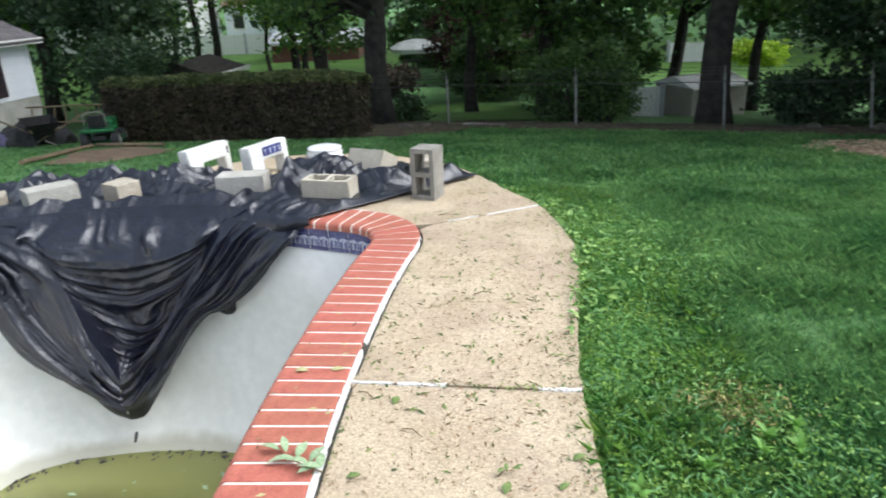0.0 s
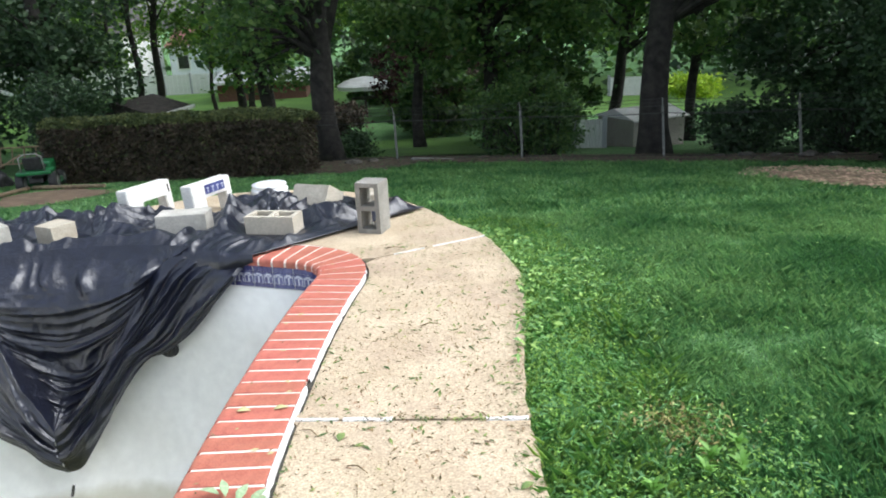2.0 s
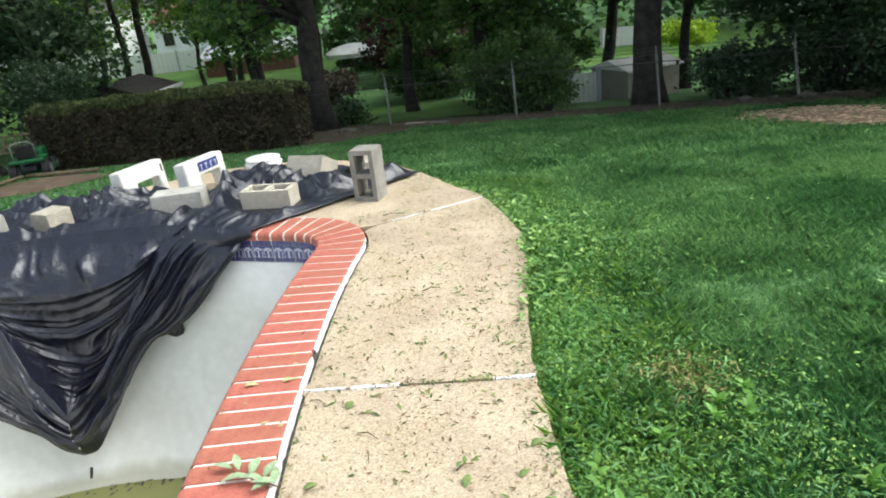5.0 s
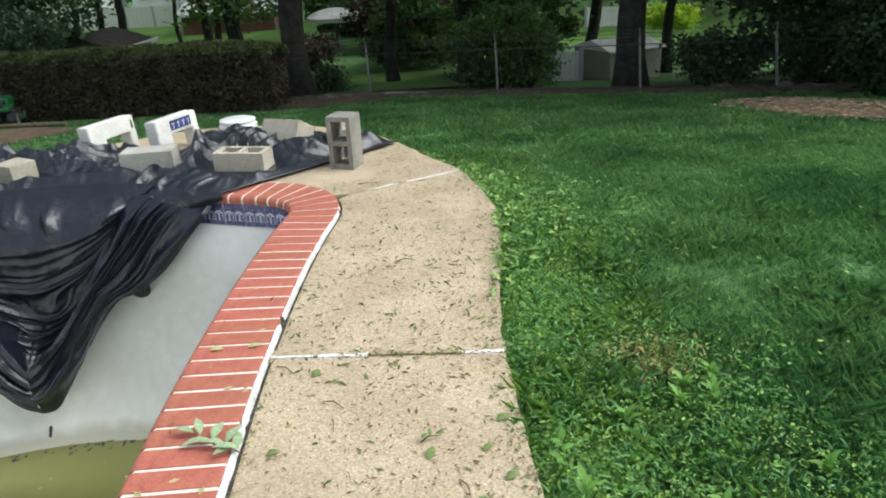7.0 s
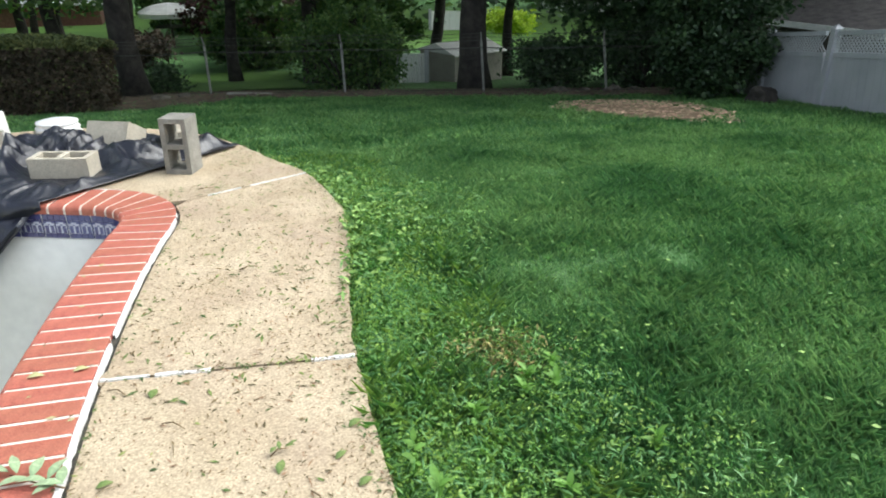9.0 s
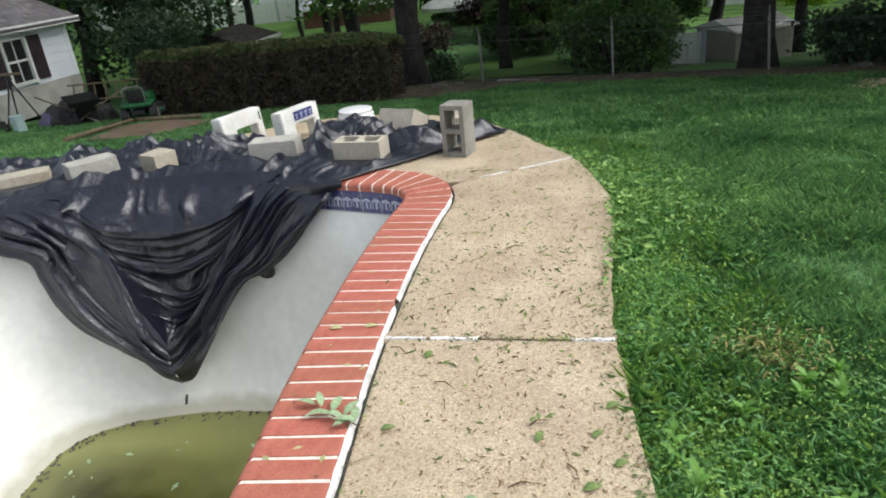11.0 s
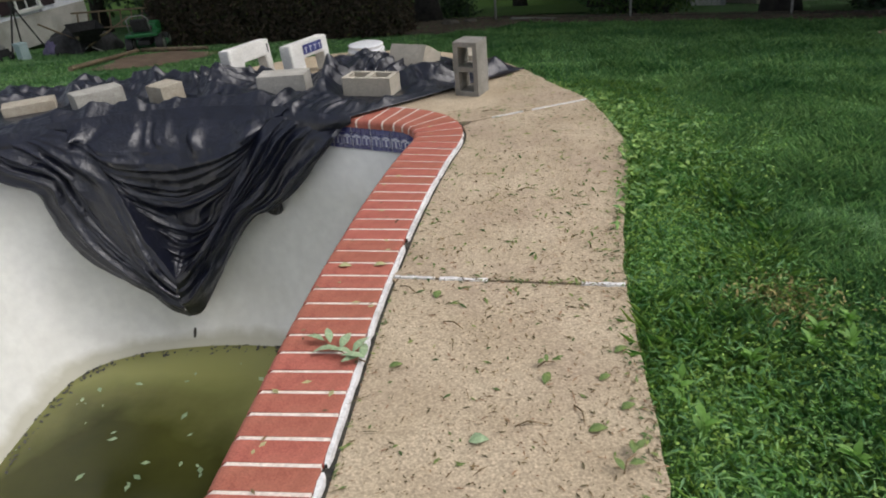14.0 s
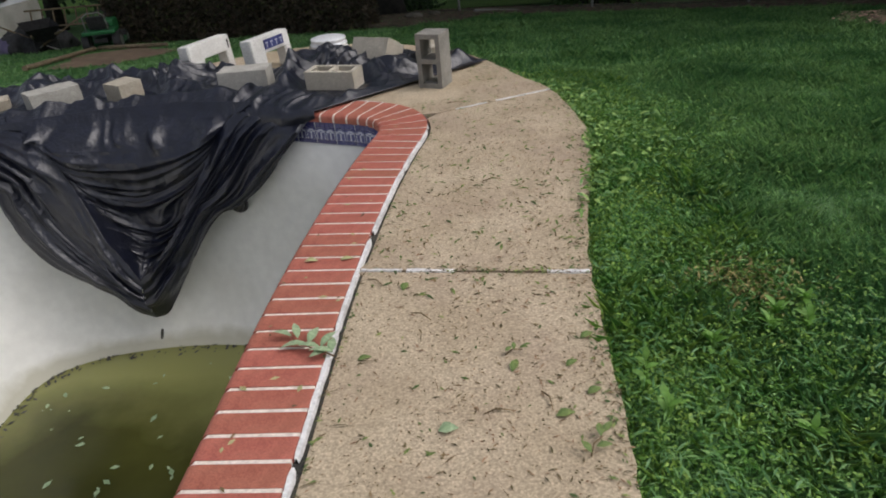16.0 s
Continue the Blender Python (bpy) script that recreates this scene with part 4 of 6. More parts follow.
def return_fitting():
    t = thing("return_fitting", pose(-1.84, wall_y(-1.84) - 0.065, -0.675, 90, 0, -14), "black round return fitting on the pool wall", "pool fitting")
    bm = bmesh.new()
    for k, (r, z) in enumerate(((0.075, 0.0), (0.06, 0.02))):
        add_cyl(bm, r, r * 0.93, (0, 0, z), (0, 0, z + 0.02), 28)
    part("flange", bm, M_BLACK, t)
    part("eyeball", cyl(0.04, 0.03, (0, 0, 0.04), (0, 0, 0.055), 20), M_JOINT, t)


return_fitting()
tagged(part("drain_spout", add_box(cyl(0.011, 0.009, (-2.62, 4.15, -1.63), (-2.62, 4.10, -1.69), 10), (0.02, 0.02, 0.07), (-2.62, 4.13, -1.68), 0.004), M_JOINT), "dark stained drain stub above the waterline", "drain")


# ---------- back fence ----------
def fence_point(u):
    p = FENCE_A + (FENCE_B - FENCE_A) * u
    return float(p[0]), float(p[1])


def chain_fence():
    t = thing("chain_link_fence", Matrix(), "galvanised chain-link fence with thin posts and strands", "fence")
    tops = []
    for u, shift in ((-1 / 3, 0.0), (0.0, -0.16), (1 / 3, 0.02), (2 / 3, 0.21), (1.0, -0.06), (4 / 3, 0.0)):
        x, y = fence_point(u)
        x += shift
        z = lz(x, y)
        lean = 0.02 + 0.18 * max(0.0, min(u, 1.0)) ** 2
        post = part("post", cyl(0.026, 0.026, (x, y, z - 0.2), (x - lean, y, z + 1.06), 12), M_GALV, t)
        part("arm", cyl(0.014, 0.012, (x - lean, y, z + 1.06), (x - lean - 0.03, y - 0.05, z + 1.22), 8), M_GALV, t)
        tops.append(((x, y, z), lean))
    for h, r in ((0.92, 0.008), (1.06, 0.004), (1.13, 0.004), (1.2, 0.004), (0.06, 0.005)):
        for (a, la), (b, lb) in zip(tops, tops[1:]):
            pts = [(a[0] - la + (b[0] - lb - a[0] + la) * k / 8, a[1] + (b[1] - a[1]) * k / 8 - (0.03 if h > 0.9 else 0), a[2] + (b[2] - a[2]) * k / 8 + h - 0.03 * math.sin(math.pi * k / 8) * (h > 0.9)) for k in range(9)]
            V, F = tube(pts, [r] * 9, 6)
            raw("rail" if r > 0.006 else "wire", V, F, M_WIRE, t)
    # woven mesh
    V, F = [], []
    a, b = np.array(fence_point(-1 / 3)), np.array(fence_point(4 / 3))
    ln = np.linalg.norm(b - a)
    d = (b - a) / ln
    w = 0.0009
    for sgn in (1, -1):
        for q in np.arange(-1.1, ln, 0.075):
            s0, s1 = (q, q + 1.05) if sgn > 0 else (q + 1.05, q)
            p0, p1 = a + d * s0, a + d * s1
            z0, z1 = lz(*p0) + 0.05, lz(*p1) + 0.92
            k = len(V)
            V += [(p0[0] - w * d[0], p0[1] - w * d[1], z0), (p0[0] + w * d[0], p0[1] + w * d[1], z0), (p1[0] + w * d[0], p1[1] + w * d[1], z1), (p1[0] - w * d[0], p1[1] - w * d[1], z1)]
            F.append((k, k + 1, k + 2, k + 3))
    tagged(raw("mesh", V, F, M_WIRE, t), kind="stuff")


chain_fence()


def vinyl_fence():
    A, B = Vector((9.05, 11.8, 0)), Vector((7.56, 4.8, 0))
    d = (B - A).normalized()
    t = thing("vinyl_fence", Matrix(), "white vinyl privacy fence with a lattice top", "fence")
    n = 4
    seg = (B - A).length / n
    ang = math.degrees(math.atan2(d.y, d.x))
    for i in range(n + 1):
        p = A + d * seg * i
        z = lz(p.x, p.y)
        post = part("post", box((0.12, 0.12, 1.34), (0, 0, 0.67), 0.008), M_VINYL, t)
        post.matrix_basis = pose(p.x, p.y, z - 0.09, 0, 0, ang) @ Matrix.Diagonal((1, 1, 0.91, 1))
        cap = part("cap", cyl(0.1, 0.01, (0, 0, 1.34), (0, 0, 1.40), 4), M_VINYL, post)
        cap.matrix_basis = pose(0, 0, 0, 0, 0, 45)
        if i == n:
            break
        q = p + d * seg / 2
        z1 = lz((p + d * seg).x, (p + d * seg).y)
        zz = (z + z1) / 2
        tilt = math.degrees(math.atan2(z1 - z, seg))
        base = pose(q.x, q.y, zz - 0.09, 0, 0, ang) @ pose(0, 0, 0, 0, -tilt, 0) @ Matrix.Diagonal((1, 1, 0.91, 1))
        ln = seg - 0.12
        for nm, size, at in (("rail", (ln, 0.05, 0.09), (0, 0, 0.12)), ("rail", (ln, 0.05, 0.08), (0, 0, 0.93)), ("rail", (ln, 0.05, 0.07), (0, 0, 1.26))):
            o = part(nm, box(size, at, 0.006), M_VINYL, t)
            o.matrix_basis = base
        k = int(ln / 0.15)
        for b in range(k):
            o = part("board", box((ln / k - 0.004, 0.024, 0.74), (-ln / 2 + ln / k * (b + 0.5), 0, 0.53), 0.004), M_VINYL, t)
            o.matrix_basis = base
        bm = bmesh.new()
        for s in (1, -1):
            for xx in np.arange(-ln / 2 + 0.13, ln / 2 - 0.10, 0.075):
                add_box(bm, (0.36, 0.006, 0.024), (xx, 0.004 * s, 1.095), 0, pose(0, 0, 0, 0, 45 * s, 0))
        o = part("lattice", bm, M_VINYL, t)
        o.matrix_basis = base


vinyl_fence()


# ---------- planting ----------
def clumps(rnd, centre, radius, count, per, spread):
    c = rnd.normal(0, 1, (count, 3))
    c /= np.linalg.norm(c, axis=1)[:, None]
    c *= rnd.uniform(0.35, 1.0, count)[:, None] ** 0.5
    c = np.array(centre) + c * np.array(radius)
    P = np.repeat(c, per, 0) + rnd.normal(0, 1, (count * per, 3)) * spread * np.array((1, 1, 0.6))
    return c, P


def tree(x, y, r, h, lean, crowns, seed, label, leaf=M_LEAF, size=(0.10, 0.2), trunk=True, fork=None, z0=None):
    """crowns: rows of centre offset (from the foot), radii, clumps, leaves a clump."""
    rnd = np.random.default_rng(seed)
    z = (lz(x, y) if z0 is None else z0) - 0.1
    t = thing("tree", pose(x, y, z), label, "tree")
    k = 14
    pts = [(lean[0] * (i / k) ** 1.3 + 0.05 * math.sin(i * 1.3 + seed), lean[1] * (i / k) + 0.04 * math.cos(i + seed), h * i / k) for i in range(k + 1)]
    rad = [r * (1.35 if i == 0 else 1.0) * (1 - 0.65 * i / k) for i in range(k + 1)]
    V, F = tube(pts, rad, 14)
    V = [v + Vector((1, 1, 0)) * (0.12 * r * noise.noise(v * 5)) for v in V]
    raw("trunk", V, F, M_BARK, t, True)
    allP = []
    for off, radii, count, per in crowns:
        c, P = clumps(rnd, off, radii, count, per, 0.32)
        allP.append(P)
        for q in range(0, count, max(1, count // 9)):
            i = min(k, max(4, int(k * min(1, max(0.25, (c[q][2] - 0.8) / h)))))
            a, b = Vector(pts[i]), Vector(c[q])
            mid = (a + b) / 2 + Vector((0, 0, 0.25))
            V, F = tube([a, mid, b], [max(0.02, rad[i] * 0.4), max(0.015, rad[i] * 0.22), 0.01], 6)
            raw("limb", V, F, M_BARK, t, True)
    if fork:
        for bx, by, bz, fh in fork:
            i = int(k * fh)
            a, b = Vector(pts[i]), Vector((bx, by, bz))
            V, F = tube([a, (a + b) / 2 + Vector((bx * 0.1, 0, 0)), b], [rad[i] * 0.75, rad[i] * 0.6, rad[i] * 0.4], 10)
            raw("limb", V, F, M_BARK, t, True)
    o = leaf_cards("crown", np.concatenate(allP), size[0], size[1], leaf, seed + 50, parent=t, aspect=0.6)
    return t


def shrub(name, x, y, radii, count, per, seed, leaf, label, category="shrub", size=(0.06, 0.13), z0=None, spread=0.16):
    rnd = np.random.default_rng(seed)
    z = (lz(x, y) if z0 is None else z0) - 0.05
    t = thing(name, pose(x, y, z), label, category)
    c, P = clumps(rnd, (0, 0, radii[2] * 0.95), radii, count, per, spread)
    P = P[P[:, 2] > 0.03]
    leaf_cards("crown", P, size[0], size[1], leaf, seed + 9, parent=t, aspect=0.6)
    V, F = [], []
    for q in range(0, count, max(1, count // 14)):
        v, f = tube([(0.15 * math.cos(q), 0.15 * math.sin(q), 0), tuple(Vector(c[q]) * 0.55), tuple(c[q])], [0.03, 0.018, 0.008], 5)
        F += [tuple(i + len(V) for i in ff) for ff in f]
        V += v
    tagged(raw("stem", V, F, M_BARK, t, True), kind="stuff")
    return t


# large trees by the fence
# crowns reaching 3.6 to 5.2 m forward are unseen, added to shade the lawn
tree(-2.35, 16.6, 0.29, 9.0, (0.1, 0.0), [((0.3, -0.5, 7.4), (4.2, 4.0, 2.4), 110, 60), ((-1.8, -5.2, 8.2), (4.4, 3.2, 1.3), 150, 60), ((-5.6, -3.6, 8.0), (3.4, 3.2, 1.3), 110, 60), ((-0.8, 0.2, 4.2), (1.8, 1.6, 0.9), 26, 50), ((-1.3, -0.2, 3.1), (0.9, 0.8, 0.7), 14, 40)], 1, "large forked shade tree beside the clipped hedge", M_LEAF, (0.12, 0.24), fork=[(-1.6, 0, 5.8, 0.3), (0.9, 0.3, 6.2, 0.34)])
tree(5.0, 14.9, 0.32, 10.0, (0.2, 0.1), [((0.2, -0.8, 7.6), (5.0, 4.4, 2.6), 140, 60), ((0.4, -4.4, 8.6), (4.6, 3.0, 1.3), 150, 60), ((1.8, 0.4, 3.9), (2.0, 1.6, 0.8), 22, 60)], 2, "large dark-barked tree standing at the chain-link fence", M_LEAF, (0.12, 0.24))
tree(1.9, 19.5, 0.24, 9.0, (-0.3, 0), [((0, -0.6, 6.0), (4.4, 3.2, 2.4), 85, 60), ((0.0, -0.8, 3.6), (3.4, 1.6, 1.5), 78, 60)], 3, "dark leafy tree behind the fence", M_LEAF, (0.14, 0.26))
tree(3.1, 20.0, 0.2, 9.0, (0.2, 0), [((0.6, 0, 5.5), (3.0, 2.4, 2.2), 55, 70)], 4, "double-stemmed leafy tree behind the fence", M_LEAF, (0.14, 0.26), fork=[(0.5, 0, 7.0, 0.25)])
tree(6.1, 22.5, 0.2, 9.0, (1.4, 0), [((1.0, 0, 6.6), (3.4, 3, 2.4), 50, 60), ((0.5, -0.5, 4.2), (2.6, 1.5, 0.9), 22, 50)], 5, "slender leaning tree behind the grey shed", M_LEAF, (0.14, 0.26))
# its third crown is added overhead, out of view, to shade the vinyl fence
tree(10.2, 15.4, 0.25, 9.0, (0.2, 0), [((0, 0, 6.4), (4.4, 4.0, 2.6), 130, 70), ((-0.6, -0.4, 2.6), (2.6, 2.0, 2.2), 130, 80), ((-1.0, -4.5, 7.4), (4.2, 3.6, 1.4), 170, 60)], 6, "dense dark evergreen tree beyond the fence corner", M_LEAF_DARK, (0.12, 0.24))
# its second crown is added to keep light off the vinyl fence
tree(14.5, 17.0, 0.25, 9.0, (0.2, 0), [((0, 0, 5.0), (4.0, 3.6, 3.6), 130, 80), ((-1.5, -6.0, 5.6), (3.2, 5.0, 2.2), 200, 60)], 7, "dense tree beyond the vinyl fence", M_LEAF_DARK, (0.14, 0.28))
# stand of thinner trees beyond the hedge
for i, (x, y, r, lean) in enumerate(((-13.6, 24.5, 0.12, 0.1), (-11.6, 22.0, 0.24, -0.1), (-10.6, 26.5, 0.13, 0.2), (-9.6, 25.5, 0.16, 0.9), (-6.4, 24.5, 0.17, 0.1), (-4.9, 22.0, 0.2, -0.3), (-17.5, 24.0, 0.22, 0.3), (-15.0, 22.0, 0.2, 0.2), (0.0, 30.0, 0.2, 0.3), (-7.6, 31.0, 0.15, 0.2))):
    low = [((0, 0, 3.6), (1.8, 1.5, 0.9), 18, 50), ((0.3, -0.4, 2.5), (1.3, 1.0, 0.6), 8, 40)] if i not in (0, 2, 3) else []
    tree(x, y, r, 9.5, (lean, 0), [((0, 0, 7.2), (2.9, 2.6, 2.3), 34, 60)] + low, 20 + i, "slender woodland tree beyond the hedge", (M_LEAF, M_LEAF_SUNLIT, M_LEAF)[i % 3], (0.14, 0.28))
# these trees carry the lighter leaf colour that paints sunlit foliage
tree(-7.9, 26.5, 0.09, 6.5, (0.1, 0), [((0, 0, 4.4), (1.8, 1.5, 1.8), 60, 50)], 44, "young tree with painted sunlit leaves beyond the hedge", M_LEAF_SUNLIT, (0.12, 0.22))
tree(-5.9, 27.5, 0.09, 6.5, (0.1, 0), [((0, 0, 4.2), (1.6, 1.5, 1.8), 60, 50)], 45, "young tree with painted sunlit leaves beyond the hedge", M_LEAF_SUNLIT, (0.12, 0.22))
tree(-12.5, 29.0, 0.12, 7.5, (0.1, 0), [((0, 0, 4.8), (2.4, 1.8, 2.2), 70, 50)], 46, "tree with painted sunlit leaves beyond the hedge", M_LEAF_SUNLIT, (0.14, 0.26))
tree(-3.9, 29.5, 0.12, 7.5, (0.1, 0), [((0, 0, 5.2), (2.2, 1.8, 2.2), 70, 50)], 47, "tree with painted sunlit leaves beyond the hedge", M_LEAF_SUNLIT, (0.14, 0.26))
tree(-10.3, 19.6, 0.24, 9.0, (0.2, 0), [((0, 0, 5.2), (2.6, 2.2, 3.0), 70, 90), ((0.3, -0.3, 2.4), (2.2, 1.5, 1.6), 50, 90)], 40, "dense dark tree behind the white outbuilding", M_LEAF_DARK, (0.12, 0.24))
tree(-13.2, 21.0, 0.24, 9.0, (0.2, 0), [((0, 0, 5.6), (3.0, 2.2, 3.2), 70, 90)], 41, "dense dark tree behind the white outbuilding", M_LEAF_DARK, (0.12, 0.24))
tree(-19.0, 24.5, 0.24, 9.0, (0.2, 0), [((0, 0, 5.6), (4.0, 2.2, 3.2), 60, 90)], 42, "dark tree above the outbuilding's roof", M_LEAF_DARK, (0.12, 0.24))
# shrubs along the fence
tree(7.9, 20.5, 0.16, 8.5, (0.3, 0), [((0, -0.4, 5.8), (3.6, 3.0, 2.2), 90, 70), ((0.8, -0.4, 3.2), (2.0, 1.4, 0.7), 30, 60)], 8, "leafy tree shading the garden shed", M_LEAF, (0.16, 0.3))
tree(-0.2, 21.0, 0.18, 9.0, (0.2, 0), [((0, 0, 6.2), (3.2, 2.8, 2.4), 60, 60), ((0.3, -0.3, 3.9), (2.2, 1.4, 0.8), 40, 60)], 9, "leafy tree behind the chain-link fence", M_LEAF, (0.16, 0.3))
shrub("shrub", 3.4, 21.5, (2.0, 1.0, 1.5), 120, 60, 71, M_LEAF, "tall dark thicket behind the fence", size=(0.12, 0.22))
shrub("shrub", 0.4, 23.5, (1.6, 1.0, 1.3), 90, 60, 72, M_LEAF, "tall dark thicket behind the fence", size=(0.12, 0.22))
shrub("shrub", 10.6, 14.6, (1.8, 1.2, 1.5), 120, 60, 73, M_LEAF_DARK, "tall dark thicket behind the fence corner", size=(0.1, 0.2))
shrub("shrub", 2.35, 16.2, (1.25, 0.8, 1.0), 90, 70, 60, M_LEAF, "dark broad-leaved shrub growing through the fence")
shrub("shrub", 2.95, 15.9, (0.6, 0.5, 0.75), 60, 60, 61, M_LEAF, "leafy shrub in front of the white boards")
shrub("shrub", 6.6, 14.2, (0.9, 0.6, 0.6), 90, 60, 63, M_LEAF_DARK, "low dark thicket along the fence")
shrub("shrub", 8.6, 13.6, (1.2, 0.7, 0.8), 80, 60, 64, M_LEAF_DARK, "dark thicket in the fence corner")
shrub("shrub", -1.75, 17.4, (0.4, 0.4, 0.32), 30, 50, 65, M_LEAF_DARK, "dark shrub by the forked tree")
shrub("evergreen_bush", 7.86, 10.4, (1.02, 0.9, 1.9), 420, 90, 66, M_LEAF_DARK, "tall dense rounded evergreen bush beside the vinyl fence", "bush", (0.05, 0.11), spread=0.13)
shrub("bright_bush", 10.2, 26.5, (0.95, 0.9, 0.5), 50, 60, 67, M_LEAF_YELLOW, "bright chartreuse bush in a far garden", "bush", (0.10, 0.2), z0=-1.9)
shrub("shrub", -3.2, 24.5, (1.0, 0.8, 0.6), 40, 60, 68, M_HEDGE, "reddish brown shrub in the far garden", size=(0.1, 0.2))
shrub("shrub", 1.0, 25.0, (1.8, 1.0, 1.1), 60, 60, 69, M_HEDGE, "reddish brown shrub in the far garden", size=(0.1, 0.2))
shrub("shrub", -0.6, 27.5, (1.3, 1.0, 1.7), 90, 60, 74, M_MAPLE, "tall dark red-leaved shrub in the far garden", size=(0.1, 0.2))
shrub("shrub", 1.0, 28.0, (1.5, 1.0, 1.9), 90, 60, 75, M_MAPLE, "tall dark red-leaved shrub in the far garden", size=(0.1, 0.2))
shrub("shrub", -2.0, 33.5, (2.2, 1.0, 1.6), 110, 60, 76, M_LEAF, "leafy thicket behind the far umbrella", size=(0.12, 0.24))
shrub("shrub", -8.9, 17.4, (1.1, 0.9, 1.3), 80, 70, 70, M_LEAF_DARK, "dark undergrowth between outbuilding and hedge")


def hedge():
    A, B = Vector((-7.35, 14.1, 0)), Vector((-2.25, 13.3, 0))
    rnd = np.random.default_rng(77)
    t = thing("hedge", Matrix(), "long clipped hedge, brown twiggy sides and green top", "hedge")
    d = (B - A)
    ln = d.length
    s = Vector((-d.y, d.x, 0)) / ln
    n = 46000
    u, v, w = rnd.uniform(-0.02, 1.02, n), rnd.uniform(-1, 1, n), rnd.uniform(0, 1, n)
    face = rnd.random(n)
    v = np.where(face < 0.5, -1 + rnd.exponential(0.09, n), v)
    w = np.where((face >= 0.5) & (face < 0.85), 1 - rnd.exponential(0.05, n), w)
    end = face > 0.85
    u = np.where(end, np.where(rnd.random(n) < 0.5, rnd.exponential(0.02, n), 1 - rnd.exponential(0.02, n)), u)
    wob = np.array([fractal(a * 6, b * 3, 3) for a, b in zip(u, w)])
    top = 1.30 + 0.05 * np.array([fractal(a * 9, b * 2, 6) for a, b in zip(u, v)]) - 0.1 * np.clip((u - 0.85) / 0.15, 0, 1)
    rounding = 1 - 0.16 * np.clip((w - 0.75) / 0.25, 0, 1) ** 2
    P = np.array(A)[None] + u[:, None] * np.array(d)[None] + (v * rounding * (0.62 + 0.06 * wob))[:, None] * np.array(s)[None]
    P[:, 2] = lawn_z(P[:, 0], P[:, 1]) + w * top * (1 - 0.08 * np.abs(v) ** 4)
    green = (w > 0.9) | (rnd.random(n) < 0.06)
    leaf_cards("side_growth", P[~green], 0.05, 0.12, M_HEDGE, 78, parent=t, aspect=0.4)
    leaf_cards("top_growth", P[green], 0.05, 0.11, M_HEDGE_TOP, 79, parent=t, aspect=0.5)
    # one solid dark box fills the middle behind the leaves
    core = part("core", box((ln - 0.2, 0.85, 1.1), (0, 0, 0.5), 0.05), M_BARK, t, "solid dark core of the hedge")
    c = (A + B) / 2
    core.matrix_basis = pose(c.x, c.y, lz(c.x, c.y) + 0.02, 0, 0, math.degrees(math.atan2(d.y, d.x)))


hedge()


# ---------- grass, weeds, litter ----------
def outside_deck(x, y):
    """Distance from the deck's right and far edge, and a flag for being on the lawn."""
    from mathutils.kdtree import KDTree
    kd = KDTree(len(OUTER))
    NO = normals(OUTER)
    for i, p in enumerate(OUTER):
        kd.insert((p[0], p[1], 0), i)
    kd.balance()
    dist = np.empty(len(x))
    for k in range(len(x)):
        co, i, dd = kd.find((x[k], y[k], 0))
        sgn = (x[k] - co[0]) * NO[i][0] + (y[k] - co[1]) * NO[i][1]
        dist[k] = dd if sgn > 0 else -dd
    return dist


def fence_bed(x, y):
    """True on the leaf-strewn strip along the back fence and under the forked tree."""
    off = y - (FENCE_A[1] - 0.39 * (x - FENCE_A[0]))
    rag = np.array([0.25 * fractal(a * 1.4, b * 1.4, 31) for a, b in zip(x, y)])
    return ((off > -1.35 + rag) & (x > -2.6)) | (((x + 1.6) / 1.5) ** 2 + ((y - 14.1) / 1.5) ** 2 < 1 + 2 * rag)


def blades(name, n, xr, yr, hmin, hmax, width, seed, material, power=1.0, near=0.0, tuft=False):
    rnd = np.random.default_rng(seed)
    x = rnd.uniform(*xr, n)
    y = yr[0] + (yr[1] - yr[0]) * rnd.uniform(0, 1, n) ** power
    d = outside_deck(x, y)
    dens = np.array([fractal(a * 1.6, b * 1.6, 2) for a, b in zip(x, y)])
    keep = (d > near + 0.25 * rnd.random(n) * (near > 0)) & (rnd.random(n) < 0.85 + 0.5 * dens)
    if tuft:
        keep &= np.array([fractal(a * 1.5, b * 1.5, 14) for a, b in zip(x, y)]) > 0.28
    x, y = x[keep], y[keep]
    k = len(x)
    mulch = (((x - 5.65) / 0.8) ** 2 + ((y - 8.85) / 1.35) ** 2 < 1) | (((x + 6.1 + 0.16 * (y - 10.9)) / 0.9) ** 2 + ((y - 10.9) / 1.4) ** 2 < 0.75 + 0.3 * rnd.random(k))
    mulch |= fence_bed(x, y)
    x, y = x[~mulch], y[~mulch]
    k = len(x)
    z = lawn_z(x, y) - 0.01
    h = rnd.uniform(hmin, hmax, k) * (1 + 0.6 * np.array([fractal(a * 2.4, b * 2.4, 9) for a, b in zip(x, y)]))
    a = rnd.uniform(0, 2 * math.pi, k)
    bend = rnd.uniform(0.3, 1.05, k) * h
    side = np.c_[-np.sin(a), np.cos(a), np.zeros(k)] * (width * rnd.uniform(0.6, 1.3, k))[:, None]
    base = np.c_[x, y, z]
    tip = base + np.c_[np.cos(a) * bend, np.sin(a) * bend, h]
    mid = base + np.c_[np.cos(a) * bend * 0.3, np.sin(a) * bend * 0.3, h * 0.6]
    V = np.stack([base - side * 0.5, base + side * 0.5, mid + side * 0.4, tip, mid - side * 0.4], 1)
    ob = cards(name, V, material, 5)
    return ob


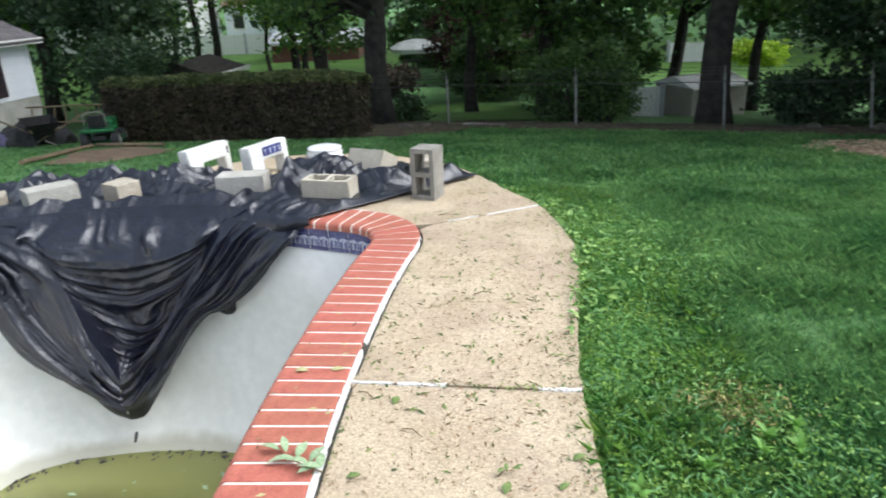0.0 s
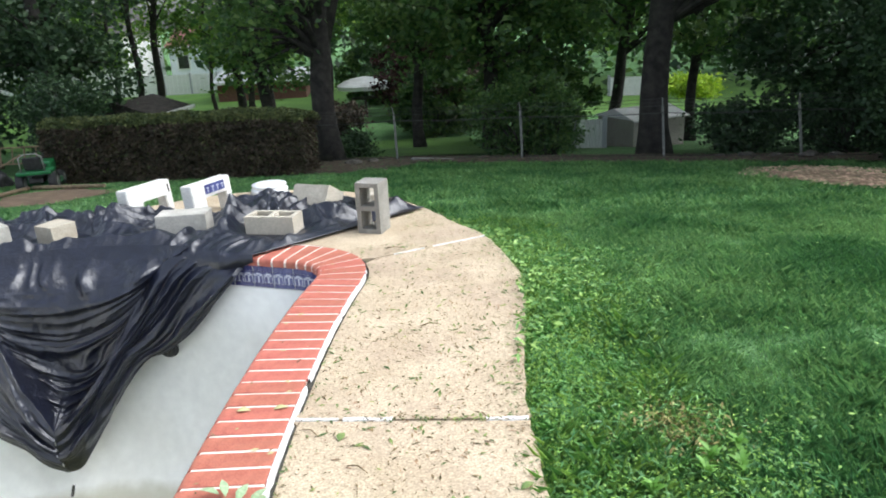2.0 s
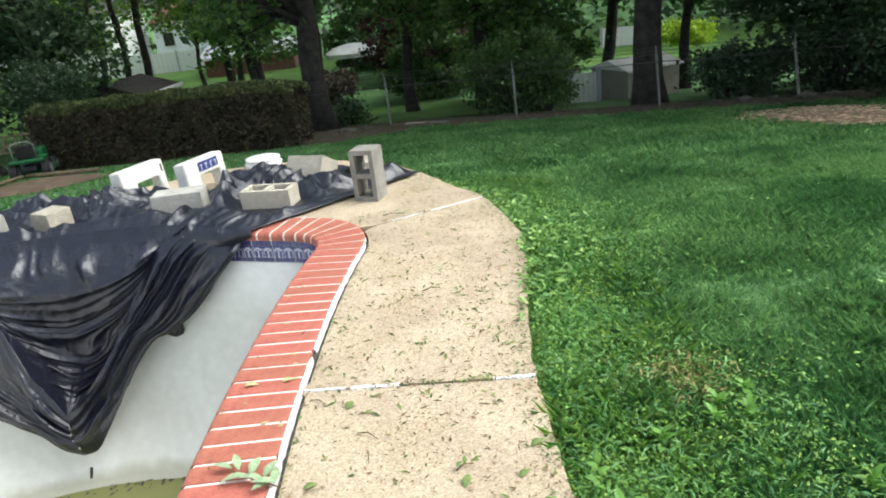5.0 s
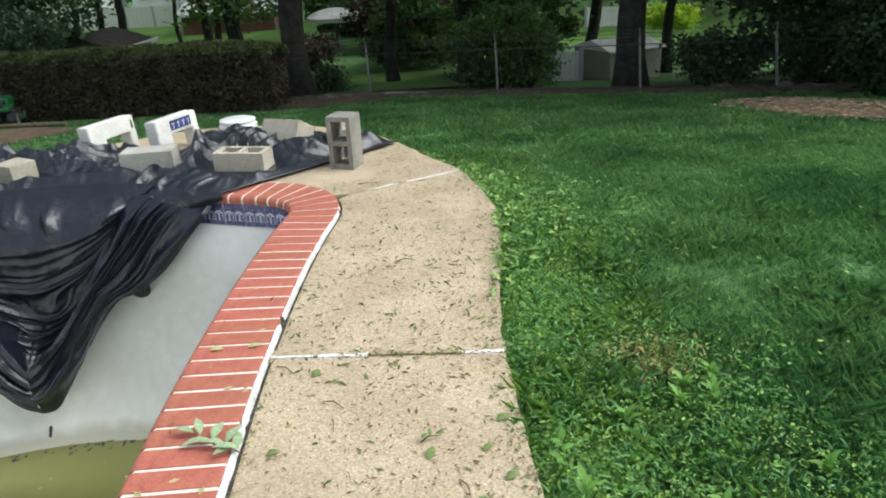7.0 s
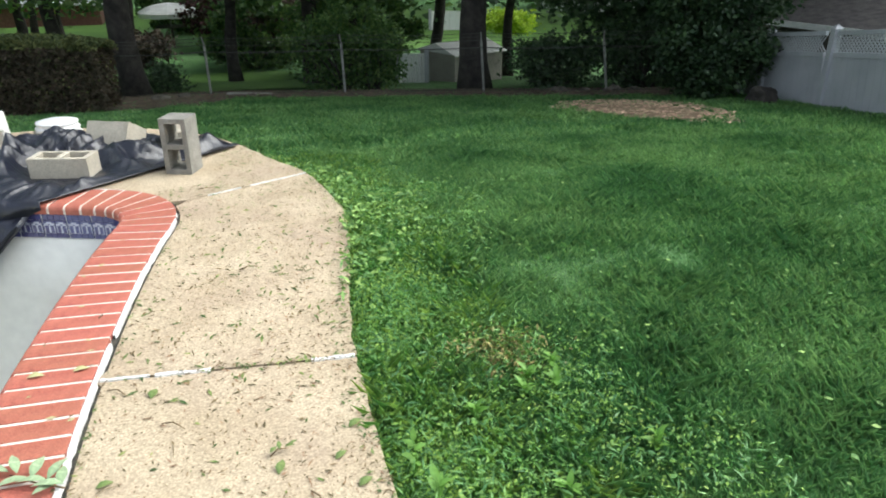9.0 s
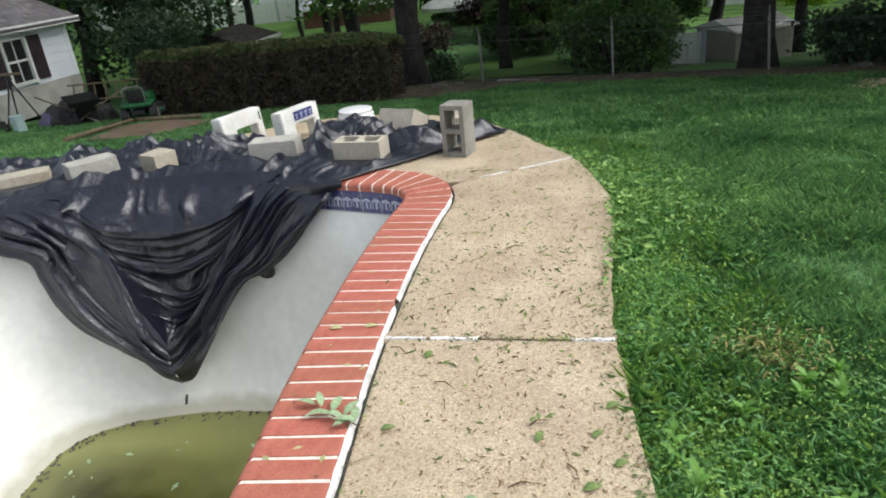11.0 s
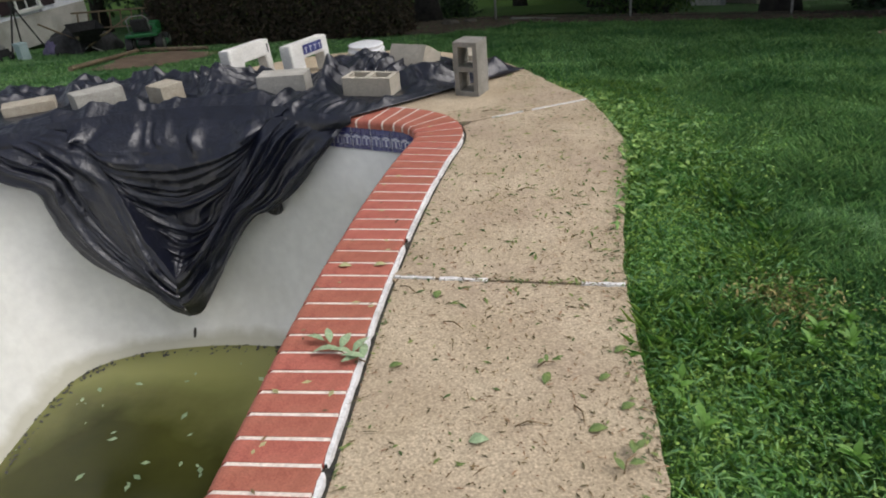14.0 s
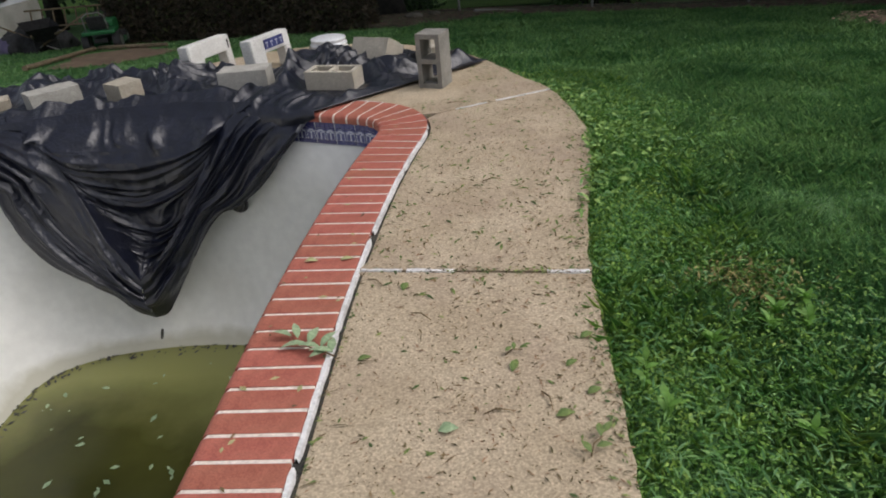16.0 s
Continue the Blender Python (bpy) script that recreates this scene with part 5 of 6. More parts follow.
tagged(blades("grass", 290000, (0.4, 5.2), (0.3, 6.5), 0.032, 0.07, 0.006, 101, M_GRASS, 1.0, 0.25), "lush dark green lawn grass", "grass", kind="stuff")
tagged(blades("grass", 60000, (0.7, 6.0), (0.5, 9.0), 0.06, 0.098, 0.005, 106, M_GRASS, 1.0, 0.3, True), "taller tufts of lawn grass", "grass", kind="stuff")
tagged(blades("grass", 16000, (0.35, 1.1), (0.3, 6.0), 0.03, 0.085, 0.0045, 105, M_WEED, 1.0), "bright grass blades among the weeds", "grass", kind="stuff")
tagged(blades("grass", 60000, (5.0, 9.5), (1.5, 6.0), 0.04, 0.085, 0.009, 104, M_GRASS, 1.0), "lush dark green lawn grass", "grass", kind="stuff")
tagged(blades("grass", 130000, (-1.5, 9.0), (5.5, 15.5), 0.04, 0.085, 0.011, 102, M_GRASS, 1.0), "lush dark green lawn grass", "grass", kind="stuff")
tagged(blades("grass", 80000, (-12, -1.0), (4.5, 15.0), 0.025, 0.055, 0.010, 103, M_GRASS, 1.0), "lush dark green lawn grass", "grass", kind="stuff")


def weeds():
    rnd = np.random.default_rng(110)
    n = 340000
    x, y = rnd.uniform(-1.2, 1.9, n), rnd.uniform(0.3, 6.6, n)
    d = outside_deck(x, y)
    reach = 0.45 + 0.35 * np.array([fractal(a * 1.3, b * 1.3, 4) for a, b in zip(x, y)]) + 0.35 * np.exp(-((y - 1.6) / 0.8) ** 2) + 0.15 * np.clip((y - 2.8) / 0.8, 0, 1)
    keep = (d > -0.05 * rnd.random(n) ** 2) & (d < reach * (0.35 + 1.25 * rnd.random(n)))
    x, y, d = x[keep], y[keep], d[keep]
    h = rnd.uniform(0.022, 0.062, len(x)) * np.clip(0.35 + d / 0.12, 0.3, 1)
    C = np.c_[x, y, lawn_z(x, y) + h]
    leaf_cards("weeds", C[::2], 0.008, 0.022, M_WEED, 111, aspect=0.5, kind="stuff", label="bright broad-leaved weeds along the deck edge", category="weeds", up=0.3)
    leaf_cards("weeds", C[1::8] + np.array((0, 0, 0.006)), 0.013, 0.028, M_WEED, 115, aspect=0.4, kind="stuff", label="larger weed leaves along the deck edge", category="weeds", up=0.15)
    leaf_cards("weeds", C[3::9] + np.array((0, 0, 0.008)), 0.025, 0.06, M_GRASS, 116, aspect=0.13, kind="stuff", label="grass stems among the weeds along the deck", category="weeds", up=0.4)
    # cut weeds thrown on the grass round the far corner
    m = 20000
    yy = 2.6 + 3.8 * rnd.random(m) ** 0.75
    xx = rnd.uniform(-1.0, 1.6, m)
    dd = outside_deck(xx, yy)
    ok = (dd > -0.04) & (dd < 0.62 * rnd.random(m) ** 1.3 * np.clip((yy - 2.2) / 1.4, 0.15, 1))
    C = np.c_[xx[ok], yy[ok], lawn_z(xx[ok], yy[ok]) + rnd.uniform(0.06, 0.08, ok.sum())]
    leaf_cards("cut_weeds", C, 0.02, 0.068, M_CUT, 114, aspect=0.3, up=0.12, kind="stuff", label="pale cut weed leaves strewn on the grass", category="cut weeds")
    # brownish dead patch beside the deck
    m = 900
    C = np.c_[rnd.normal(0.95, 0.10, m), rnd.normal(2.05, 0.09, m), np.zeros(m)]
    C[:, 2] = lawn_z(C[:, 0], C[:, 1]) + rnd.uniform(0.01, 0.07, m)
    leaf_cards("dead_grass", C, 0.012, 0.035, M_STRAW, 113, aspect=0.3, kind="stuff", label="small brown dead patch among the weeds", category="dead grass")
    # scattered clover, and pale cards that paint highlights on the grass tips
    n = 1100
    C = np.c_[rnd.uniform(0.9, 6, n), rnd.uniform(0.8, 11, n), np.zeros(n)]
    C[:, 2] = lawn_z(C[:, 0], C[:, 1]) + 0.06
    leaf_cards("clover", C, 0.012, 0.034, M_CUT, 112, flat=True, aspect=0.6, kind="stuff", label="scattered clover leaves and painted grass-tip highlights in the lawn", category="clover")


weeds()


def dry_bed():
    rnd = np.random.default_rng(140)
    n = 26000
    x, y = rnd.uniform(-3.2, 9.0, n), rnd.uniform(10.8, 17.2, n)
    off = y - (FENCE_A[1] - 0.39 * (x - FENCE_A[0]))
    ok = fence_bed(x, y) & (off < 0.9)
    x, y = x[ok], y[ok]
    C = np.c_[x, y, lawn_z(x, y) + rnd.uniform(0.012, 0.05, len(x))]
    leaf_cards("dry_leaves", C, 0.05, 0.13, M_BED, 141, flat=True, aspect=0.55, kind="stuff", label="dark brown dead leaves lying along the fence", category="dead leaves")


dry_bed()


def litter():
    rnd = np.random.default_rng(120)
    def spots(n, power=1.0):
        y = rnd.uniform(0.4, 5.4, n)
        u = rnd.random(n) ** power
        left = np.array([np.max(INNER[(np.abs(INNER[:, 1] - v) < 0.06)][:, 0]) if v < 4.2 else -0.5 for v in y])
        right = np.array([np.max(OUTER[(np.abs(OUTER[:, 1] - v) < 0.06)][:, 0]) if v < 5.6 else 0 for v in y])
        x = left + (right - left) * u
        keep = (y < 4.4) | (x > -0.15)
        return np.c_[x, y, np.full(n, 0.0035)][keep]
    leaf_cards("leaf_litter", spots(1500, 0.8), 0.010, 0.032, M_DRY, 121, flat=True, aspect=0.22, kind="stuff", label="small brown leaf bits scattered over the deck", category="leaf litter")
    leaf_cards("leaf_litter", spots(3600, 0.9), 0.004, 0.012, M_DRY, 122, flat=True, aspect=0.6, kind="stuff", label="fine brown plant crumbs on the deck", category="leaf litter")
    leaf_cards("leaf_litter", spots(330), 0.010, 0.036, M_LITTER, 123, flat=True, aspect=0.36, kind="stuff", label="green leaf scraps scattered over the deck", category="leaf litter")
    # scraps caught along the joint, the strip and the deck's outer edge
    def caught(n):
        q = rnd.random(n)
        y = rnd.uniform(0.4, 4.4, n)
        left = np.array([np.max(INNER[(np.abs(INNER[:, 1] - v) < 0.06)][:, 0]) if v < 4.1 else -0.4 for v in y]) + np.abs(rnd.normal(0, 0.012, n))
        right = np.array([np.max(OUTER[(np.abs(OUTER[:, 1] - v) < 0.06)][:, 0]) for v in y]) - np.abs(rnd.normal(0, 0.05, n))
        x = np.where(q < 0.25, left, right)
        u = rnd.beta(4, 2.2, n)
        joint = q > 0.87
        x = np.where(joint, -0.505 + 0.925 * u, x)
        y = np.where(joint, 2.235 - 0.08 * u + rnd.normal(0, 0.012, n), y)
        return np.c_[x, y, np.full(n, 0.006)]
    leaf_cards("leaf_litter", caught(420), 0.010, 0.032, M_LITTER, 126, flat=True, aspect=0.34, kind="stuff", label="green scraps caught along the deck's joints and edges", category="leaf litter")
    leaf_cards("leaf_litter", caught(700), 0.008, 0.026, M_DRY, 127, flat=True, aspect=0.26, kind="stuff", label="brown scraps caught along the deck's joints and edges", category="leaf litter")
    far = spots(420)
    far = far[far[:, 1] > 2.0]
    leaf_cards("leaf_litter", far, 0.02, 0.06, M_LITTER, 128, flat=True, aspect=0.24, kind="stuff", label="green weed strips strewn over the far deck", category="leaf litter")
    far = spots(400)
    far = far[far[:, 1] > 1.8]
    leaf_cards("leaf_litter", far, 0.016, 0.045, M_DRY, 129, flat=True, aspect=0.24, kind="stuff", label="brown weed strips strewn over the far deck", category="leaf litter")
    # bits on the coping
    idx = rnd.integers(0, len(MID), 900)
    C = MID[idx] + NM[idx] * rnd.uniform(-0.11, 0.14, 900)[:, None] + rnd.normal(0, 0.03, (900, 2))
    C = C[(C[:, 0] > -1.1) & (C[:, 1] > 0.6) & (C[:, 1] < 4.3)]
    C = np.c_[C, np.full(len(C), 0.0115)]
    leaf_cards("leaf_litter", C[::3], 0.008, 0.03, M_DRY, 117, flat=True, aspect=0.4, kind="stuff", label="brown plant bits lying on the brick coping", category="leaf litter")
    leaf_cards("leaf_litter", C[1::7], 0.012, 0.04, M_PALE_LEAF, 118, flat=True, aspect=0.5, kind="stuff", label="yellowed leaf bits lying on the brick coping", category="leaf litter")
    # twigs
    C = spots(70)
    V = []
    for c in C:
        a, l = rnd.uniform(0, 6.28), rnd.uniform(0.02, 0.05)
        dx, dy = math.cos(a) * l, math.sin(a) * l
        V.append([(c[0] - dx, c[1] - dy, 0.004), (c[0] + 0.002, c[1] - 0.002, 0.010), (c[0] + dx, c[1] + dy, 0.006), (c[0] - 0.002, c[1] + 0.003, 0.009)])
    tagged(cards("twig_litter", np.array(V), M_DRY, 4), "thin brown twigs lying on the deck", "twigs", kind="stuff")
    # floating leaves
    n = 95
    C = np.c_[rnd.uniform(-3.4, -1.0, n), rnd.uniform(0.2, 3.9, n), np.full(n, -1.743)]
    leaf_cards("floating_leaf", C, 0.02, 0.085, M_SPRIG, 125, flat=True, aspect=0.5, kind="stuff", label="pale leaves afloat on the green water", category="leaves")


litter()


def mulch():
    rnd = np.random.default_rng(130)
    n = 1700
    a, r = rnd.uniform(0, 2 * math.pi, n), np.sqrt(rnd.random(n))
    r = r * (1 + 0.12 * np.sin(3 * a) + 0.08 * np.sin(7 * a))
    x, y = 5.65 + 1.05 * r * np.cos(a), 8.85 + 1.75 * r * np.sin(a)
    C = np.c_[x, y, lawn_z(x, y) + 0.03 + 0.07 * np.clip(1 - r, 0, 1) + rnd.uniform(0, 0.03, n)]
    leaf_cards("wood_chips", C, 0.04, 0.13, M_CHIP, 131, flat=True, aspect=0.35, kind="stuff", label="round bed of tan wood chips in the lawn", category="mulch")
    k = 40
    V, F = [(5.65, 8.85, lz(5.65, 8.85) + 0.06)], []
    for i in range(k):
        b = 2 * math.pi * i / k
        q = 1 + 0.12 * math.sin(3 * b) + 0.08 * math.sin(7 * b)
        px, py = 5.65 + 0.8 * q * math.cos(b), 8.85 + 1.4 * q * math.sin(b)
        V.append((px, py, lz(px, py) + 0.01))
    F = [(0, 1 + i, 1 + (i + 1) % k) for i in range(k)]
    tagged(raw("mulch_bed", V, F, M_SOIL, smooth=True), "brown soil mound under wood chips", "mulch", kind="structure")


mulch()


# ---------- single leaves and shoots ----------
def leaf_mesh(length, width, material):
    V, F = [], []
    prof = [(0.0, 0.02), (0.15, 0.55), (0.35, 1.0), (0.6, 0.85), (0.82, 0.45), (1.0, 0.02)]
    for u, w in prof:
        z = 0.10 * math.sin(math.pi * u) * length
        V += [(u * length, -w * width / 2, z + 0.12 * w * width), (u * length, 0, z), (u * length, w * width / 2, z + 0.12 * w * width)]
    for i in range(len(prof) - 1):
        a = 3 * i
        F += [(a, a + 3, a + 4, a + 1), (a + 1, a + 4, a + 5, a + 2)]
    return mesh_of("leaf", V, F, material, True)


def sprig(x, y, z, rot, leaves, material, label, category="leafy sprig", stem=0.12):
    t = thing("sprig", pose(x, y, z, 0, 0, rot), label, category)
    V, F = tube([(0, 0, 0.004), (stem * 0.5, 0.01, 0.012), (stem, 0, 0.008)], [0.003, 0.0025, 0.0015], 6)
    raw("stem", V, F, M_DRY, t, True)
    for u, a, ln, wd in leaves:
        ob = new("leaf", leaf_mesh(ln * 0.68, wd * 0.54, material))
        ob.parent = t
        ob.matrix_basis = pose(u * stem, 0, 0.012 + 0.01 * random.random(), random.uniform(-12, 12), random.uniform(-14, 4), a)
    return t


sprig(-0.49, 1.675, 0.009, 150, [(0.0, 30, 0.125, 0.06), (0.05, -55, 0.11, 0.06), (0.3, -90, 0.13, 0.065), (0.3, 25, 0.12, 0.06), (0.6, -72, 0.13, 0.065), (0.62, 42, 0.15, 0.07), (0.85, -38, 0.12, 0.055), (1.0, 12, 0.12, 0.055), (0.15, 70, 0.10, 0.05)], M_SPRIG, "wilted pale green leafy sprig lying across the brick coping", stem=0.19)
sprig(0.08, 1.66, 0.004, 20, [(0.0, 30, 0.05, 0.028), (0.5, 70, 0.05, 0.03), (0.8, -40, 0.05, 0.03), (1.0, 10, 0.05, 0.026)], M_LITTER, "small green leaf cluster on the concrete deck", stem=0.06)
sprig(-0.24, 4.30, 0.004, -12, [(0.0, 60, 0.08, 0.03), (0.3, -50, 0.08, 0.03), (0.6, 40, 0.09, 0.03), (0.8, -30, 0.09, 0.03), (1.0, 5, 0.09, 0.03)], M_LITTER, "dark green twig with leaves on the far deck", stem=0.12)
sprig(0.0, 3.03, 0.004, 5, [(0.0, 50, 0.05, 0.016), (0.4, -40, 0.06, 0.016), (0.8, 25, 0.06, 0.016)], M_LITTER, "green twig lying on the deck", stem=0.09)
sprig(0.31, 2.44, 0.004, 80, [(0.0, 40, 0.05, 0.02), (0.5, -50, 0.05, 0.02), (0.9, 15, 0.06, 0.02)], M_LITTER, "green weed scrap near the deck edge", stem=0.08)
sprig(0.30, 1.22, 0.004, 60, [(0.0, 60, 0.07, 0.04), (0.4, -50, 0.07, 0.04), (0.8, 30, 0.08, 0.045), (1.0, -10, 0.07, 0.04)], M_LITTER, "green leaves fallen at the deck edge", stem=0.08)
for x, y, a, ln, wd, m, lab in ((-0.30, 2.07, 80, 0.06, 0.034, M_LITTER, "single green leaf on the deck"), (0.10, 1.58, 75, 0.065, 0.03, M_LITTER, "single green leaf on the deck"), (-0.12, 1.33, 10, 0.06, 0.045, M_SPRIG, "pale lobed leaf on the deck"), (-0.74, 2.31, 0, 0.06, 0.034, M_PALE_LEAF, "pale yellow-green leaf on the coping"), (-0.59, 2.31, 10, 0.06, 0.03, M_PALE_LEAF, "pale yellow-green leaf on the coping"), (0.32, 1.47, 30, 0.055, 0.03, M_LITTER, "dark green leaf on the deck"), (0.27, 1.60, 40, 0.05, 0.026, M_LITTER, "dark green leaf on the deck"), (-0.41, 1.66, 20, 0.05, 0.028, M_LITTER, "curled green leaf on the deck"), (0.33, 1.74, 35, 0.06, 0.03, M_LITTER, "green leaf near the deck edge"), (0.22, 1.38, 15, 0.06, 0.035, M_LITTER, "green leaf on the deck")):
    ob = new("fallen_leaf", leaf_mesh(ln, wd, m))
    ob.matrix_basis = pose(x, y, 0.010 if x < -0.5 else 0.003, 0, 0, a)
    tagged(ob, lab, "leaf")
# dark curled twigs
for x, y, a in ((-0.42, 2.14, -35), (-0.22, 1.90, -30), (0.2, 1.45, -70), (0.05, 1.40, 10)):
    V, F = tube([(-0.04, 0, 0.004), (0.0, 0.008, 0.012), (0.05, -0.004, 0.005)], [0.0018, 0.0026, 0.0012], 6)
    ob = raw("twig", V, F, M_DRY, smooth=True)
    ob.matrix_basis = pose(x, y, 0, 0, 0, a)
    tagged(ob, "thin brown twig lying on the concrete", "twig")


def shoot(x, y, h, label, n=6, seed=0, ln=0.08):
    rnd = random.Random(seed)
    t = thing("weed_plant", pose(x, y, lz(x, y)), label, "weed")
    V, F = tube([(0, 0, 0), (0.01, 0, h * 0.5), (0.0, 0.01, h)], [0.004, 0.003, 0.002], 6)
    raw("stem", V, F, M_WEED, t, True)
    for i in range(n):
        ob = new("leaf", leaf_mesh(ln * rnd.uniform(0.8, 1.2), ln * 0.42, M_WEED))
        ob.parent = t
        ob.matrix_basis = pose(0, 0, h * (0.35 + 0.65 * i / n), rnd.uniform(-15, 15), rnd.uniform(-60, -10), rnd.uniform(0, 360))


shoot(0.49, 1.50, 0.17, "green broad-leaved shoot at the deck edge", 7, 1, 0.05)
shoot(0.53, 1.38, 0.12, "green broad-leaved shoot at the deck edge", 6, 2, 0.055)
for i, (x, y) in enumerate(((1.0, 1.87), (1.08, 1.80), (0.95, 1.78), (1.12, 1.92), (1.26, 1.42), (0.75, 1.7), (0.9, 1.3))):
    shoot(x, y, 0.07, "leafy green weed rosette in the lawn", 13, 10 + i, 0.05)


# ---------- outbuilding ----------
def outbuilding():
    t = thing("outbuilding", pose(-11.46, 13.44, -1.46, 0, 0, -8.1), "small white-sided outbuilding with grey shingle roof", "outbuilding")
    W, D, FB, EV, RG = 4.4, 3.5, 0.66, 2.02, 2.95
    # foundation
    for size, at in (((2.2, 0.2, FB), (-W + 1.1, 0.1, FB / 2)), ((1.36, 0.2, FB), (-0.68, 0.1, FB / 2)), ((0.2, D - 0.2, FB), (-0.1, D / 2 + 0.1, FB / 2)), ((0.2, D - 0.2, FB), (-W + 0.1, D / 2 + 0.1, FB / 2)), ((W - 0.4, 0.2, FB), (-W / 2, D - 0.1, FB / 2))):
        part("base_wall", box(size, at), M_FOUND, t, "grey rendered foundation")
    # sheathing behind the boards
    y0 = 0.04
    bm = bmesh.new()
    P = [(-W, FB), (-2.2, FB), (-2.2, 2.03), (-1.36, 2.03), (-1.36, FB), (0, FB), (0, EV), (-W / 2, RG), (-W, EV)]
    f = bm.faces.new([bm.verts.new((x, y0, z)) for x, z in P])
    r = bmesh.ops.extrude_face_region(bm, geom=[f])
    bmesh.ops.translate(bm, verts=[v for v in r["geom"] if isinstance(v, bmesh.types.BMVert)], vec=(0, 0.1, 0))
    part("wall", bm, M_SIDING, t)
    bm = bmesh.new()
    f = bm.faces.new([bm.verts.new((x, D - 0.04, z)) for x, z in ((0, FB), (-W, FB), (-W, EV), (-W / 2, RG), (0, EV))])
    r = bmesh.ops.extrude_face_region(bm, geom=[f])
    bmesh.ops.translate(bm, verts=[v for v in r["geom"] if isinstance(v, bmesh.types.BMVert)], vec=(0, -0.1, 0))
    part("wall", bm, M_SIDING, t)
    for size, at in (((0.1, 1.3, EV - FB), (-0.09, 0.69, (EV + FB) / 2)), ((0.1, D - 2.2, EV - FB), (-0.09, 2.1 + (D - 2.2) / 2, (EV + FB) / 2)), ((0.1, 0.72, 0.78 - FB), (-0.09, 1.71, (0.78 + FB) / 2)), ((0.1, 0.72, EV - 1.76), (-0.09, 1.71, (EV + 1.76) / 2)), ((0.1, D - 0.2, EV - FB), (-W + 0.06, D / 2, (EV + FB) / 2))):
        part("wall", box(size, at), M_SIDING, t)
    # lap boards, gable end and side
    h = 0.2
    k = 0
    while FB + k * h < RG - 0.1:
        z = FB + k * h
        half = W / 2 if z + h < EV else W / 2 * max(0.02, (RG - z - h) / (RG - EV))
        runs = [(-W / 2 - half, -W / 2 + half)]
        if z < 2.03:
            runs = [(-W, -2.27), (-1.29, 0.0)]
        for a, b in runs:
            o = part("siding_board", box((b - a, 0.022, h - 0.004), (0, 0, 0), 0.004), M_SIDING, t)
            o.matrix_basis = pose((a + b) / 2, 0.022, z + h / 2, -4, 0, 0)
        if z + h <= EV + 0.03:
            runs = [(0.0, D)] if z + h < 0.80 or z > 1.74 else [(0.0, 0.9), (2.5, D)]
            if 0.80 <= z + h and z <= 1.74:
                runs = [(0.0, 1.3), (2.1, D)]
            for a, b in runs:
                o = part("siding_board", box((0.022, b - a, h - 0.004), (0, 0, 0), 0.004), M_SIDING, t)
                o.matrix_basis = pose(-0.018, (a + b) / 2, z + h / 2, 0, -4, 0)
        k += 1
    part("corner_board", box((0.07, 0.07, EV - FB), (0.0, 0.0, (EV + FB) / 2), 0.006), M_TRIM, t)
    # door
    d = part("door", box((0.84, 0.05, 2.0), (-1.78, 0.05, 1.0), 0.006), M_MAROON, t, "dark maroon door")
    for zz in (0.55, 1.45):
        part("panel", box((0.6, 0.02, 0.7), (-1.78, 0.022, zz), 0.01), M_MAROON, d)
    part("handle", cyl(0.03, 0.025, (-1.45, 0.02, 1.0), (-1.45, -0.05, 1.0), 12), M_GALV, d)
    for xx in (-2.235, -1.325):
        part("door_jamb", box((0.07, 0.04, 2.05), (xx, 0.01, 1.02), 0.005), M_TRIM, t)
    # window and shutters
    w = part("window_frame", add_box(add_box(add_box(add_box(bmesh.new(), (0.09, 0.07, 1.0), (0.0, 1.36, 1.27), 0.004), (0.09, 0.07, 1.0), (0.0, 2.06, 1.27), 0.004), (0.11, 0.80, 0.07), (0.005, 1.71, 0.775), 0.004), (0.09, 0.77, 0.07), (0, 1.71, 1.765), 0.004), M_TRIM, t, "white window frame")
    part("sash_rail", box((0.05, 0.63, 0.05), (-0.01, 1.71, 1.27), 0.003), M_TRIM, w)
    part("mullion", box((0.03, 0.022, 0.9), (-0.015, 1.71, 1.27), 0.002), M_TRIM, w)
    for zz in (1.03, 1.51):
        part("pane", box((0.012, 0.62, 0.44), (-0.03, 1.71, zz)), M_GLASS, w, "dark window glass")
    for yy in (1.10, 2.32):
        s = part("shutter", box((0.03, 0.40, 1.0), (0.015, yy, 1.27), 0.004), M_MAROON, t, "dark maroon shutter")
        for q in range(9):
            part("louvre", box((0.012, 0.30, 0.075), (0.034, yy, 0.85 + q * 0.105), 0.003), M_MAROON, s)
    # roof
    ang = math.degrees(math.atan2(RG - EV, W / 2))
    for side in (1, -1):
        ln = W / 2 / math.cos(radians(ang)) + 0.28
        o = part("roof", box((ln, D + 0.5, 0.06), (side * (ln / 2), D / 2, 0.05), 0.004), M_ROOF, t, "grey asphalt shingle roof slope")
        o.matrix_basis = pose(-W / 2, 0, RG, 0, side * ang, 0)
        bm = bmesh.new()
        rnd = random.Random(5)
        rows = int(ln / 0.15)
        for q in range(rows):
            yy = -0.25 + (0.15 if q % 2 else 0)
            while yy < D + 0.2:
                l2 = min(0.3, D + 0.25 - yy)
                add_box(bm, (0.17, l2 - 0.006, 0.008), (side * (q * 0.15 + 0.09), yy + l2 / 2, 0.084 + 0.006 * (q % 2) + rnd.uniform(0, 0.003)))
                yy += 0.3
        sh = part("shingle_field", bm, M_ROOF, o)
        tagged(sh, kind="stuff")
